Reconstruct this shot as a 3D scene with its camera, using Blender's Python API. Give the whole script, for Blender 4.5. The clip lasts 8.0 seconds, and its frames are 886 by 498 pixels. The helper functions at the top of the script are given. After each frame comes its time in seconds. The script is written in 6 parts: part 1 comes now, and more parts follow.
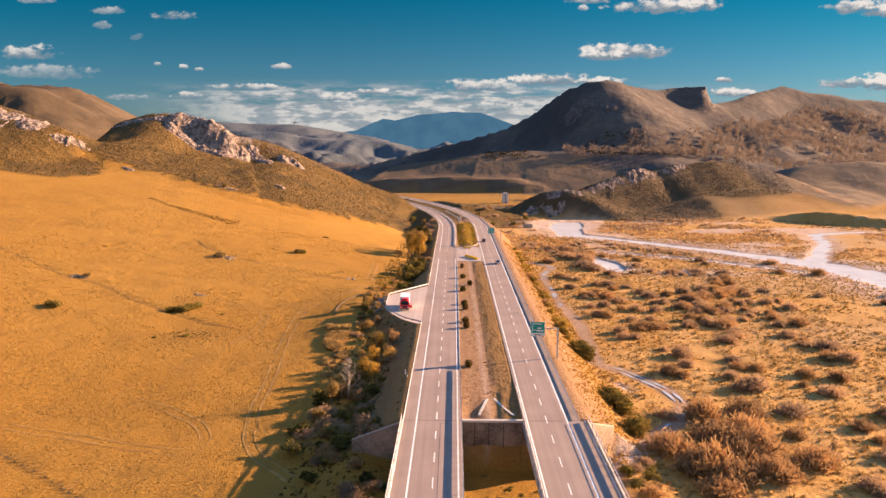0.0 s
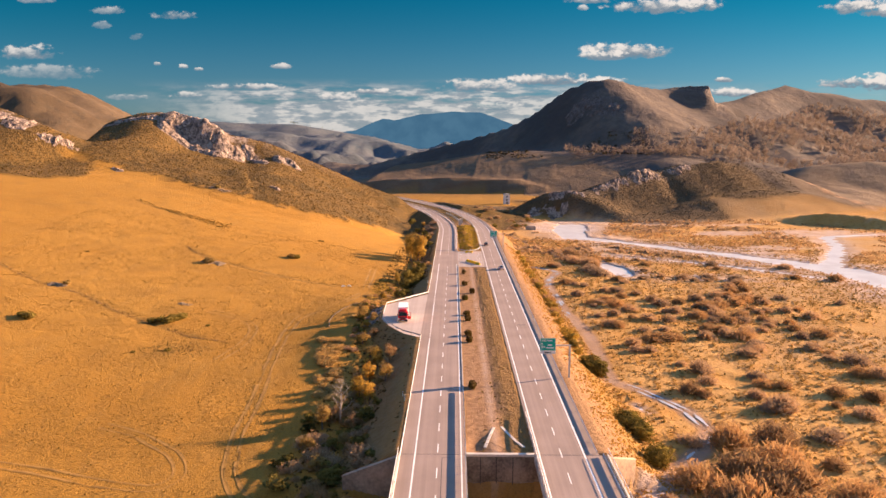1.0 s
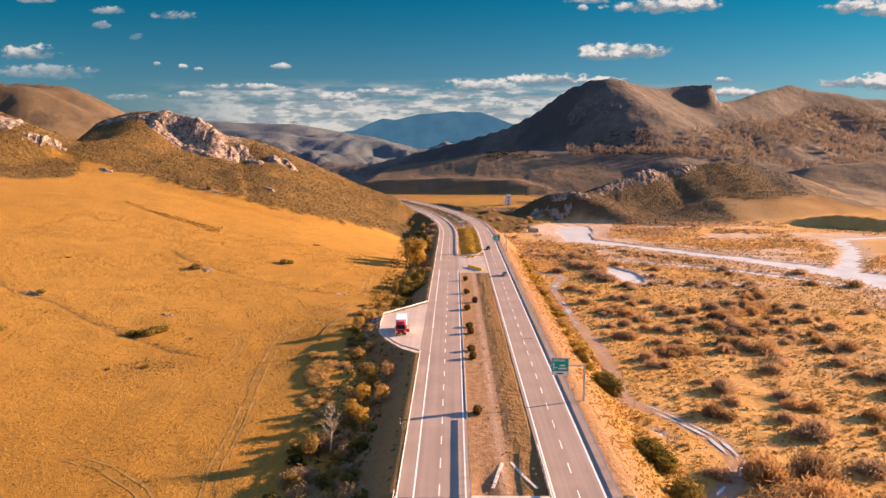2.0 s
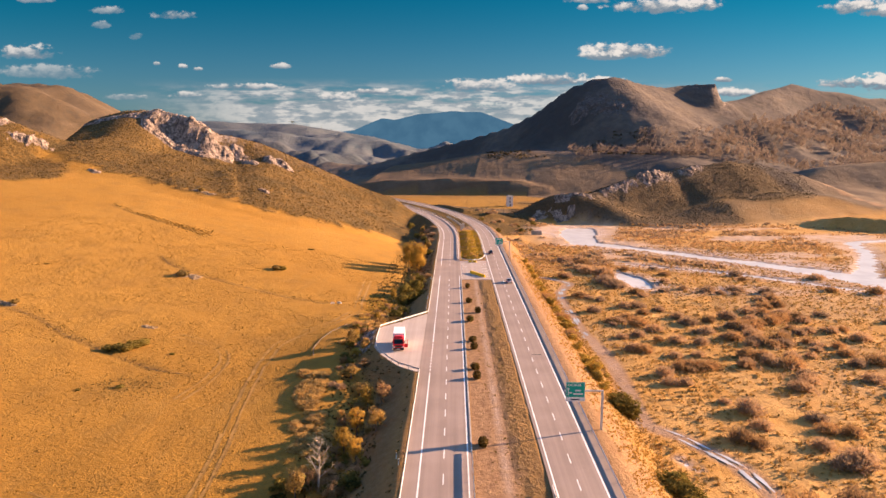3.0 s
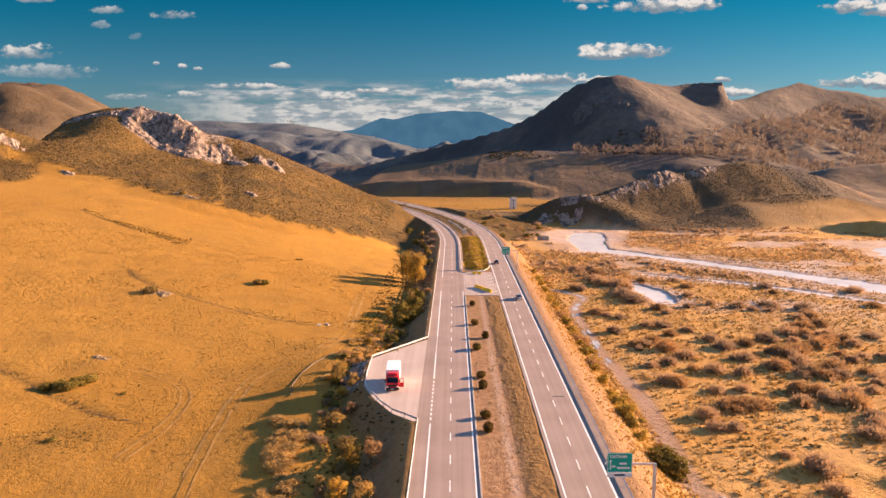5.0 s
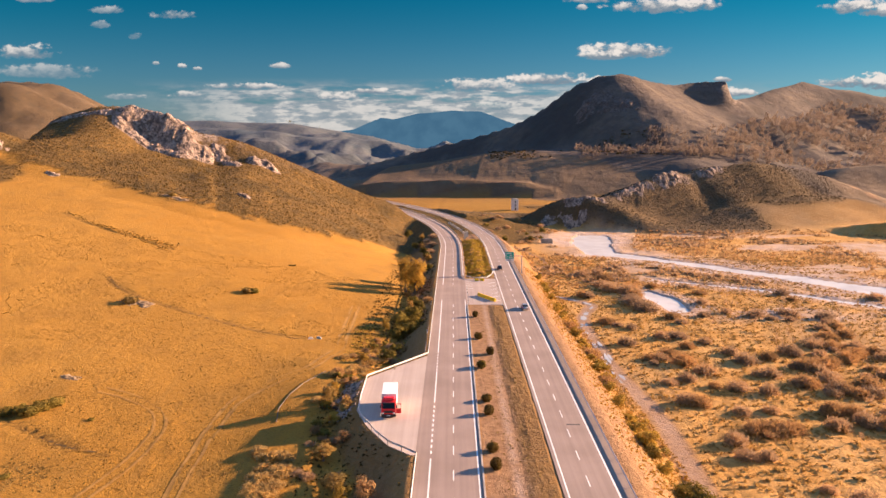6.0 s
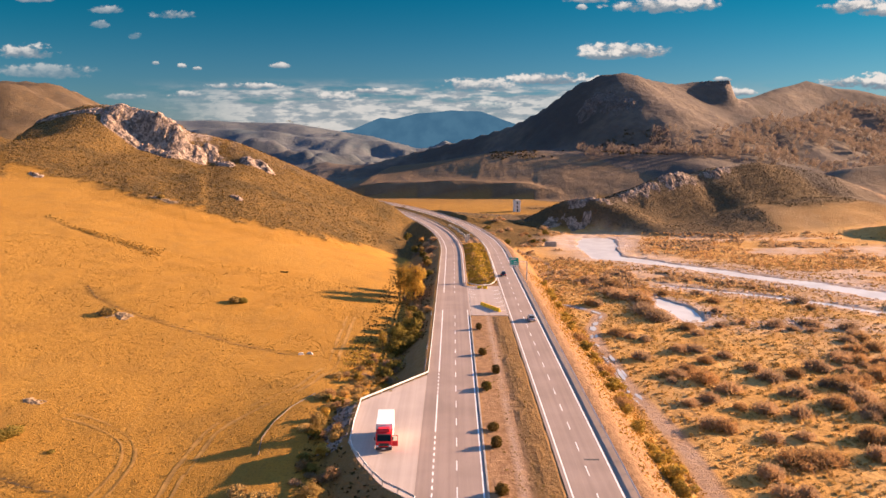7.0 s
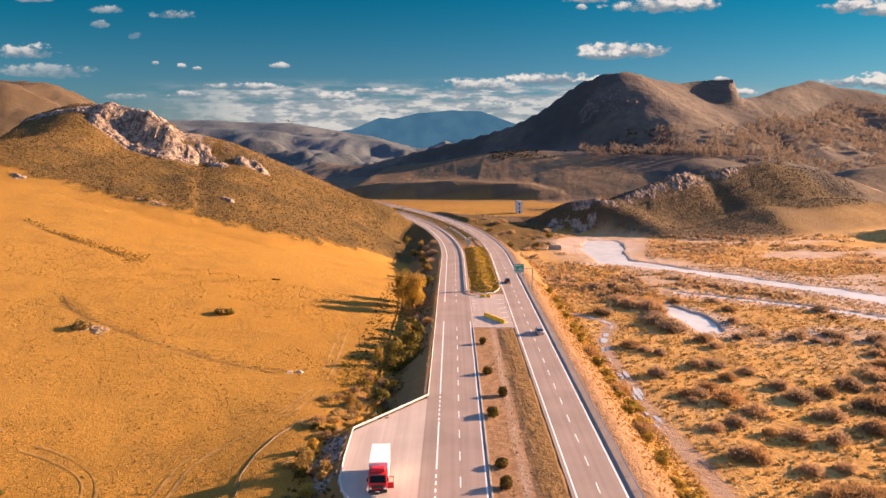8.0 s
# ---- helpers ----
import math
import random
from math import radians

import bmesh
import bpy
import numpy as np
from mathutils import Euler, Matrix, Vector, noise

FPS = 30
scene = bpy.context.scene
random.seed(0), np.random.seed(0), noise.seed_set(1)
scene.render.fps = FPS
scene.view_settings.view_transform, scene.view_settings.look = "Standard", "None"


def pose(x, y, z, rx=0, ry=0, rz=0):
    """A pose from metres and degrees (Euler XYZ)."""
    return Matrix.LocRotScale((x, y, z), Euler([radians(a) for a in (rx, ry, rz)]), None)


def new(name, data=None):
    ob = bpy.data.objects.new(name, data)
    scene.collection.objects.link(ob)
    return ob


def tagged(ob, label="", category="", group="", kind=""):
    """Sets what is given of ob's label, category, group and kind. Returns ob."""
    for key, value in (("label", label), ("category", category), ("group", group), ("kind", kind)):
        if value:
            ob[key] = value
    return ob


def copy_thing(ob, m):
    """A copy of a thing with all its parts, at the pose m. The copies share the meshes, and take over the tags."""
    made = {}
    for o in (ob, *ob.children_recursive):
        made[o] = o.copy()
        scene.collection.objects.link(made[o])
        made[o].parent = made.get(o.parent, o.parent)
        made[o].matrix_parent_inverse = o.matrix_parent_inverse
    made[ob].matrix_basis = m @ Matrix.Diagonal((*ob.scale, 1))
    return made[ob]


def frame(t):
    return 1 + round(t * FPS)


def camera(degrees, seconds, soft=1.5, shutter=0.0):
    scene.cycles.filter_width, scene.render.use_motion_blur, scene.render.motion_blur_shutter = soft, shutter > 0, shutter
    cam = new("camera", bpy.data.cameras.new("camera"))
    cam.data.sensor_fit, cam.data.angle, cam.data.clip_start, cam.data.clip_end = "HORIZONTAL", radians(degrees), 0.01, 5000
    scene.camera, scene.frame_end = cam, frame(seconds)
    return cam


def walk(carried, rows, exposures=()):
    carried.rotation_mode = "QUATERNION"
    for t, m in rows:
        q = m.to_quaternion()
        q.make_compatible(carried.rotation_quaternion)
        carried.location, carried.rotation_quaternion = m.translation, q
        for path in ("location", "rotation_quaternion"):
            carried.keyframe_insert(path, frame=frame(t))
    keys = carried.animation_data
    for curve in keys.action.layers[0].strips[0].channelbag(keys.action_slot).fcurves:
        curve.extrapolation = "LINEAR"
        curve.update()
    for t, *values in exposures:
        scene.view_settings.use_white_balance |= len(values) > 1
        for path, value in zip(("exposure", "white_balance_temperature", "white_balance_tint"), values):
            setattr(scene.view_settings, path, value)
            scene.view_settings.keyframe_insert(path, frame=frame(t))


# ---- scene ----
cam = camera(66.0, 8.0)
# a straight glide along the motorway: seconds, place, tilt and turn
PATH = []
for step in range(17):
    t = step * 0.5
    PATH.append((t, pose(2.138 - 0.4865 * t, -0.125 + 12.4152 * t, 43.91, 81.523 - 0.00785 * t, 0.0, 0.923 - 0.01639 * t)))
walk(cam, PATH, exposures=[(0.0, 2.18), (8.0, 2.18)])

# ---------------------------------------------------------------- light
SUN_UP, SUN_AHEAD = 15.5, 19.0          # degrees above the horizon, degrees ahead of due right (+x)
sun_way = Vector((math.cos(radians(SUN_UP)) * math.cos(radians(SUN_AHEAD)),
                  math.cos(radians(SUN_UP)) * math.sin(radians(SUN_AHEAD)), math.sin(radians(SUN_UP))))
sun_data = bpy.data.lights.new("sun", "SUN")
sun_data.energy, sun_data.angle, sun_data.color = 4.85, radians(0.6), (1.0, 0.63, 0.39)
sun = new("sun", sun_data)
sun.matrix_world = Matrix.Translation((0, 0, 300)) @ sun_way.to_track_quat("Z", "Y").to_matrix().to_4x4()


class Nodes:
    """Short hand for node trees."""

    def __init__(self, tree):
        self.tree = tree
        tree.nodes.clear()

    def add(self, kind, **sets):
        n = self.tree.nodes.new(kind)
        for k, v in sets.items():
            if k == "blend_type":
                n.blend_type = v
            elif k == "operation":
                n.operation = v
            elif k == "data_type":
                n.data_type = v
            elif k == "attribute_name":
                n.attribute_name = v
            elif k == "feature":
                n.feature = v
        return n

    def put(self, value, socket):
        if isinstance(value, bpy.types.NodeSocket):
            self.tree.links.new(value, socket)
        elif value is not None:
            socket.default_value = value

    def math(self, op, a, b=None, c=None, clamp=False):
        n = self.add("ShaderNodeMath", operation=op)
        n.use_clamp = clamp
        for v, k in ((a, 0), (b, 1), (c, 2)):
            self.put(v, n.inputs[k])
        return n.outputs[0]

    def mix(self, f, a, b, blend="MIX"):
        n = self.add("ShaderNodeMix", data_type="RGBA", blend_type=blend)
        self.put(f, n.inputs[0])
        for v, k in ((a, 6), (b, 7)):
            self.put((*v, 1) if isinstance(v, tuple) and len(v) == 3 else v, n.inputs[k])
        return n.outputs[2]

    def noise(self, vec, scale, detail=4.0, rough=0.55, distortion=0.0):
        n = self.add("ShaderNodeTexNoise")
        self.put(vec, n.inputs["Vector"])
        n.inputs["Scale"].default_value, n.inputs["Detail"].default_value = scale, detail
        n.inputs["Roughness"].default_value, n.inputs["Distortion"].default_value = rough, distortion
        return n.outputs["Fac"]

    def ramp(self, f, lo, hi, a=0.0, b=1.0, smooth=True):
        n = self.add("ShaderNodeMapRange")
        n.interpolation_type = "SMOOTHSTEP" if smooth else "LINEAR"
        for v, k in ((f, 0), (lo, 1), (hi, 2), (a, 3), (b, 4)):
            self.put(v, n.inputs[k])
        return n.outputs[0]

    def scaled(self, vec, s):
        n = self.add("ShaderNodeMapping")
        self.put(vec, n.inputs[0])
        n.inputs["Scale"].default_value = s
        return n.outputs[0]


world = bpy.data.worlds.new("sky")
scene.world = world
world.use_nodes = True
W = Nodes(world.node_tree)
sky = W.add("ShaderNodeTexSky")
sky.sky_type, sky.sun_disc = "NISHITA", False
sky.sun_elevation, sky.sun_rotation = radians(SUN_UP), radians(90 - SUN_AHEAD)
sky.air_density, sky.dust_density, sky.ozone_density = 1.0, 0.6, 3.0
way = W.add("ShaderNodeTexCoord").outputs["Generated"]
apart = W.add("ShaderNodeSeparateXYZ")
W.put(way, apart.inputs[0])
ahead = W.math("MAXIMUM", apart.outputs[1], 0.02)
across = W.math("DIVIDE", apart.outputs[0], ahead)
upward = W.math("DIVIDE", apart.outputs[2], ahead)
flat = W.add("ShaderNodeCombineXYZ")
W.put(across, flat.inputs[0]), W.put(upward, flat.inputs[1])
# deep teal high in the view, paler and warmer towards the skyline
tint_low = W.mix(W.ramp(upward, 0.0, 0.23), (0.115, 0.155, 0.20), (0.002, 0.118, 0.148))
# brighter blue above the view, added to lift the light in shadows
tint = W.mix(W.ramp(apart.outputs[2], 0.22, 0.7), tint_low, (0.38, 0.68, 0.94))
clear = W.mix(1.0, sky.outputs[0], tint, "MULTIPLY")
# clouds: middle across, middle up, half width, half height, density
HEAPS = [
    (0.291, 0.194, 0.079, 0.0140, 1), (0.338, 0.196, 0.041, 0.0130, 1), (0.192, 0.203, 0.037, 0.0066, 0.9), (0.562, 0.192, 0.05, 0.0140, 1), (0.597, 0.186, 0.041, 0.0105, 1),
    (0.246, 0.133, 0.065, 0.0150, 1), (0.214, 0.127, 0.041, 0.0090, 0.95), (0.567, 0.089, 0.05, 0.0115, 1), (0.607, 0.087, 0.041, 0.0170, 1), (-0.61, 0.133, 0.050, 0.0140, 0.85),
    (-0.58, 0.105, 0.075, 0.0130, 0.5), (0.135, 0.094, 0.062, 0.0125, 1), (0.038, 0.086, 0.058, 0.0130, 0.9), (0.207, 0.092, 0.041, 0.0075, 1), (0.063, 0.056, 0.05, 0.0080, 0.7),
]
PUFFS = [
    (-0.395, 0.184, 0.035, 0.0080, 0.75), (-0.49, 0.191, 0.025, 0.0070, 0.6), (-0.503, 0.171, 0.013, 0.0066, 0.45), (-0.453, 0.155, 0.01, 0.0075, 0.4), (-0.426, 0.118, 0.006, 0.0035, 0.7),
    (-0.388, 0.114, 0.007, 0.0041, 0.85), (-0.367, 0.110, 0.008, 0.0035, 0.8), (-0.246, 0.114, 0.015, 0.0055, 0.85), (-0.472, 0.071, 0.033, 0.0058, 0.55), (-0.595, 0.205, 0.033, 0.005, 0.6),
    (0.18, 0.193, 0.008, 0.005, 0.8), (0.383, 0.094, 0.016, 0.005, 1), (0.396, 0.076, 0.036, 0.0085, 1), (-0.169, 0.071, 0.037, 0.0090, 0.9), (-0.116, 0.079, 0.033, 0.0062, 1),
    (-0.294, 0.085, 0.066, 0.0065, 0.9), (-0.385, 0.073, 0.025, 0.0080, 0.8),
]
lumps = W.noise(W.scaled(flat.outputs[0], (1.0, 1.9, 1.0)), 17.0, 7.0, 0.58)
fine = W.noise(W.scaled(flat.outputs[0], (1.0, 1.6, 1.0)), 62.0, 6.0, 0.62)
rough_edge = W.math("ADD", W.math("MULTIPLY", W.math("SUBTRACT", lumps, 0.5), 2.4), W.math("MULTIPLY", W.math("SUBTRACT", fine, 0.5), 3.4))
cover, height = None, None
for mx, mz, w, h, dense in HEAPS + PUFFS:
    dx = W.math("DIVIDE", W.math("SUBTRACT", across, mx), w)
    dz = W.math("DIVIDE", W.math("SUBTRACT", upward, mz), h)
    low = W.math("MAXIMUM", W.math("MULTIPLY", dz, -1.7), dz)         # flat undersides
    far = W.math("SUBTRACT", 1.0, W.math("ADD", W.math("MULTIPLY", dx, dx), W.math("MULTIPLY", low, low)))
    body = W.math("MULTIPLY", W.ramp(W.math("ADD", far, rough_edge), -0.1, 0.75), dense)
    lit = W.math("MULTIPLY", body, W.math("ADD", dz, W.math("MULTIPLY", rough_edge, 0.5)))
    cover = body if cover is None else W.math("MAXIMUM", cover, body)
    height = lit if height is None else W.math("ADD", height, lit)
# a broken bank low over the skyline
bank_noise = W.noise(W.scaled(flat.outputs[0], (1.0, 5.0, 1.0)), 13.0, 6.0, 0.58)
bank = W.math("MULTIPLY", W.ramp(W.math("ADD", bank_noise, W.ramp(upward, 0.09, 0.03, 0.0, 0.16)), 0.40, 0.58), W.math("MULTIPLY", W.ramp(upward, 0.100, 0.075), W.ramp(across, 0.42, 0.05, 0.25, 1.0)))
bank = W.math("MULTIPLY", bank, W.math("MULTIPLY", W.ramp(across, -0.52, -0.25), 0.85))
# unseen scattered clouds added over the rest of the sky to raise fill light
dome = W.noise(W.scaled(way, (1.0, 1.0, 2.2)), 3.2, 5.0, 0.55)
rest = W.math("MULTIPLY", W.ramp(dome, 0.48, 0.62), W.math("MAXIMUM", W.ramp(apart.outputs[1], 0.25, 0.0), W.ramp(apart.outputs[2], 0.35, 0.5)))
rest = W.math("MULTIPLY", rest, W.ramp(apart.outputs[2], -0.02, 0.05))
total = W.math("MAXIMUM", cover, bank)
front = W.ramp(apart.outputs[1], 0.05, 0.2)
total = W.math("MAXIMUM", W.math("MULTIPLY", total, front, clamp=True), rest)
bank_light = W.math("MULTIPLY", bank, W.ramp(W.math("SUBTRACT", bank_noise, W.noise(W.scaled(flat.outputs[0], (1.0, 3.4, 1.0)), 31.0, 4.0)), -0.08, 0.12))
shade = W.ramp(W.math("ADD", W.math("ADD", height, W.math("MULTIPLY", fine, 0.5)), W.math("ADD", W.math("MULTIPLY", bank_light, 0.55), W.math("MULTIPLY", rest, 0.55))), -0.05, 1.0)
cloud_colour = W.mix(shade, (0.46, 0.60, 0.74), (1.9, 1.74, 1.62))
final = W.mix(total, clear, cloud_colour)
back = W.add("ShaderNodeBackground")
W.put(final, back.inputs["Color"])
back.inputs["Strength"].default_value = 0.10
out = W.add("ShaderNodeOutputWorld")
W.put(back.outputs[0], out.inputs[0])

# ---------------------------------------------------------------- materials
def material(name, colour, rough=0.8, metal=0.0, vary=0.25, scale=1.0, second=None, bump=0.0, bump_scale=None, objects=0.0, islands=0.0):
    """A surface with two scales of variation in tone and an optional fine relief."""
    m = bpy.data.materials.new(name)
    m.use_nodes = True
    n = Nodes(m.node_tree)
    coord = n.add("ShaderNodeNewGeometry").outputs["Position"]
    big, small = n.noise(coord, scale * 0.35, 3.0), n.noise(coord, scale * 3.1, 5.0)
    tone = n.math("ADD", n.math("MULTIPLY", big, 0.6), n.math("MULTIPLY", small, 0.4))
    dark = tuple(c * (1 - vary) for c in colour)
    light = second or tuple(min(1.0, c * (1 + vary)) for c in colour)
    col = n.mix(n.ramp(tone, 0.3, 0.7), dark, light)
    if objects:
        r = n.add("ShaderNodeObjectInfo").outputs["Random"]
        col = n.mix(1.0, col, n.mix(r, (1 - objects,) * 3, (1 + objects, 1 + objects * 0.9, 1 + objects * 0.6)), "MULTIPLY")
    if islands:
        r = n.add("ShaderNodeNewGeometry").outputs["Random Per Island"]
        col = n.mix(1.0, col, n.mix(r, (1 - islands,) * 3, (1 + islands, 1 + islands * 0.8, 1 + islands * 0.5)), "MULTIPLY")
    b = n.add("ShaderNodeBsdfPrincipled")
    n.put(col, b.inputs["Base Color"])
    n.put(n.ramp(small, 0.3, 0.7, max(0.02, rough - 0.08), min(1.0, rough + 0.08)), b.inputs["Roughness"])
    b.inputs["Metallic"].default_value = metal
    b.inputs["Specular IOR Level"].default_value = 0.3
    if bump:
        k = n.add("ShaderNodeBump")
        k.inputs["Strength"].default_value, k.inputs["Distance"].default_value = 0.8, bump
        n.put(n.noise(coord, bump_scale or scale * 4, 5.0), k.inputs["Height"])
        n.put(k.outputs[0], b.inputs["Normal"])
    o = n.add("ShaderNodeOutputMaterial")
    n.put(b.outputs[0], o.inputs[0])
    return m


def foliage(name, colour, second, through_light=0.25):
    """Leaves or dry twigs: each with a tone of its own, a little light coming through."""
    m = bpy.data.materials.new(name)
    m.use_nodes = True
    n = Nodes(m.node_tree)
    geo = n.add("ShaderNodeNewGeometry")
    r = geo.outputs["Random Per Island"]
    o_r = n.add("ShaderNodeObjectInfo").outputs["Random"]
    col = n.mix(r, colour, second)
    col = n.mix(1.0, col, n.mix(o_r, (0.72, 0.74, 0.8), (1.25, 1.2, 1.1)), "MULTIPLY")
    d, t, s = n.add("ShaderNodeBsdfDiffuse"), n.add("ShaderNodeBsdfTranslucent"), n.add("ShaderNodeMixShader")
    n.put(col, d.inputs[0]), n.put(col, t.inputs[0])
    s.inputs[0].default_value = through_light
    n.put(d.outputs[0], s.inputs[1]), n.put(t.outputs[0], s.inputs[2])
    o = n.add("ShaderNodeOutputMaterial")
    n.put(s.outputs[0], o.inputs[0])
    return m


def ground_material():
    """Dry grass, scrub, river gravel, bare earth and limestone, laid out by the zones on the sheet; haze painted into
    the far ground.
    """
    m = bpy.data.materials.new("dry_ground")
    m.use_nodes = True
    n = Nodes(m.node_tree)
    pos = n.add("ShaderNodeNewGeometry").outputs["Position"]
    za = n.add("ShaderNodeAttribute", attribute_name="zone_a")
    zb = n.add("ShaderNodeAttribute", attribute_name="zone_b")
    sa, sb = n.add("ShaderNodeSeparateColor"), n.add("ShaderNodeSeparateColor")
    n.put(za.outputs["Color"], sa.inputs[0]), n.put(zb.outputs["Color"], sb.inputs[0])
    scrub, gravel, earth = sa.outputs
    rock, plain, far = sb.outputs
    wide, mid = n.noise(pos, 0.012, 4.0), n.noise(pos, 0.09, 5.0, 0.6)
    small, grit = n.noise(pos, 0.8, 5.0, 0.65), n.noise(pos, 3.5, 4.0, 0.7)
    rows = n.noise(n.scaled(pos, (0.45, 0.06, 0.1)), 1.0, 4.0)
    grass = n.mix(n.ramp(wide, 0.35, 0.65), (0.312, 0.156, 0.026), (0.352, 0.186, 0.036))
    grass = n.mix(n.math("MULTIPLY", n.ramp(mid, 0.45, 0.7), 0.55), grass, (0.235, 0.128, 0.028))
    grass = n.mix(n.math("MULTIPLY", n.ramp(rows, 0.5, 0.68), 0.35), grass, (0.29, 0.166, 0.043))
    grass = n.mix(n.math("MULTIPLY", n.ramp(small, 0.52, 0.74), 0.32), grass, (0.19, 0.105, 0.026))
    grass = n.mix(n.math("MULTIPLY", n.ramp(grit, 0.46, 0.66), 0.72), grass, (0.175, 0.094, 0.020))
    flat_grass = n.mix(n.ramp(mid, 0.38, 0.62), (0.43, 0.230, 0.062), (0.49, 0.288, 0.098))
    flat_grass = n.mix(n.math("MULTIPLY", n.ramp(small, 0.48, 0.68), 0.55), flat_grass, (0.22, 0.135, 0.045))
    flat_grass = n.mix(n.math("MULTIPLY", n.ramp(grit, 0.48, 0.66), 0.4), flat_grass, (0.20, 0.118, 0.036))
    flat_grass = n.mix(n.math("MULTIPLY", n.ramp(wide, 0.5, 0.62), 0.45), flat_grass, (0.34, 0.225, 0.12))
    col = n.mix(plain, grass, flat_grass)
    brush = n.mix(n.ramp(small, 0.35, 0.65), (0.150, 0.088, 0.026), (0.080, 0.053, 0.020))
    brush = n.mix(n.math("MULTIPLY", n.ramp(mid, 0.5, 0.7), 0.6), brush, (0.19, 0.112, 0.036))
    brush = n.mix(n.math("MULTIPLY", n.ramp(n.noise(pos, 0.045, 4.0, 0.6), 0.5, 0.66), 0.7), brush, (0.048, 0.036, 0.016))
    col = n.mix(n.math("MULTIPLY", scrub, n.ramp(n.noise(pos, 0.22, 5.0, 0.65), 0.15, 0.42)), col, brush)
    # hill tones kept cool, a little of the air's haze in the colour
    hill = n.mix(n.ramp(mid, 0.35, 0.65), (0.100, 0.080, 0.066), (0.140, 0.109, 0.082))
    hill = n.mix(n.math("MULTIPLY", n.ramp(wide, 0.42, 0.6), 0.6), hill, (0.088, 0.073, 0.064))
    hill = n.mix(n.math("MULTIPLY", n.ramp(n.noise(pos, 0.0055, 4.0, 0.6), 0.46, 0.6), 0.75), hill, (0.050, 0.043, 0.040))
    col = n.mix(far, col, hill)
    # haze of the distance painted as blue into the ground colour
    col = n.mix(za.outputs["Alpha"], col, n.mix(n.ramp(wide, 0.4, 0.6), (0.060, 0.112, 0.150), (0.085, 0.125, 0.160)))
    soil = n.mix(n.ramp(small, 0.35, 0.65), (0.205, 0.118, 0.066), (0.30, 0.182, 0.100))
    col = n.mix(earth, col, soil)
    pebbles = n.mix(n.ramp(mid, 0.35, 0.65), (0.36, 0.275, 0.225), (0.45, 0.36, 0.31))
    pebbles = n.mix(n.math("MULTIPLY", n.ramp(small, 0.5, 0.65), 0.5), pebbles, (0.33, 0.22, 0.13))
    col = n.mix(n.math("MULTIPLY", gravel, n.ramp(n.noise(pos, 0.15, 5.0, 0.65), 0.2, 0.55)), col, pebbles)
    stone = n.mix(n.ramp(n.noise(pos, 0.35, 6.0, 0.7), 0.4, 0.6), (0.14, 0.105, 0.085), (0.34, 0.275, 0.23))
    col = n.mix(n.math("MULTIPLY", rock, n.ramp(n.noise(pos, 0.1, 6.0, 0.7), 0.38, 0.56)), col, stone)
    b = n.add("ShaderNodeBsdfPrincipled")
    n.put(col, b.inputs["Base Color"])
    b.inputs["Roughness"].default_value, b.inputs["Specular IOR Level"].default_value = 0.95, 0.1
    k = n.add("ShaderNodeBump")
    k.inputs["Strength"].default_value, k.inputs["Distance"].default_value = 1.0, 0.5
    relief = n.math("ADD", n.math("MULTIPLY", small, n.math("ADD", n.math("MULTIPLY", plain, 0.7), 0.55)), n.math("MULTIPLY", grit, 0.35))
    relief = n.math("ADD", relief, n.math("MULTIPLY", n.math("MULTIPLY", scrub, n.noise(pos, 0.3, 5.0, 0.7)), 3.0))
    relief = n.math("ADD", relief, n.math("MULTIPLY", n.math("MULTIPLY", far, n.noise(pos, 0.05, 5.0, 0.55)), 6.5))
    n.put(relief, k.inputs["Height"])
    n.put(k.outputs[0], b.inputs["Normal"])
    o = n.add("ShaderNodeOutputMaterial")
    n.put(b.outputs[0], o.inputs[0])
    return m


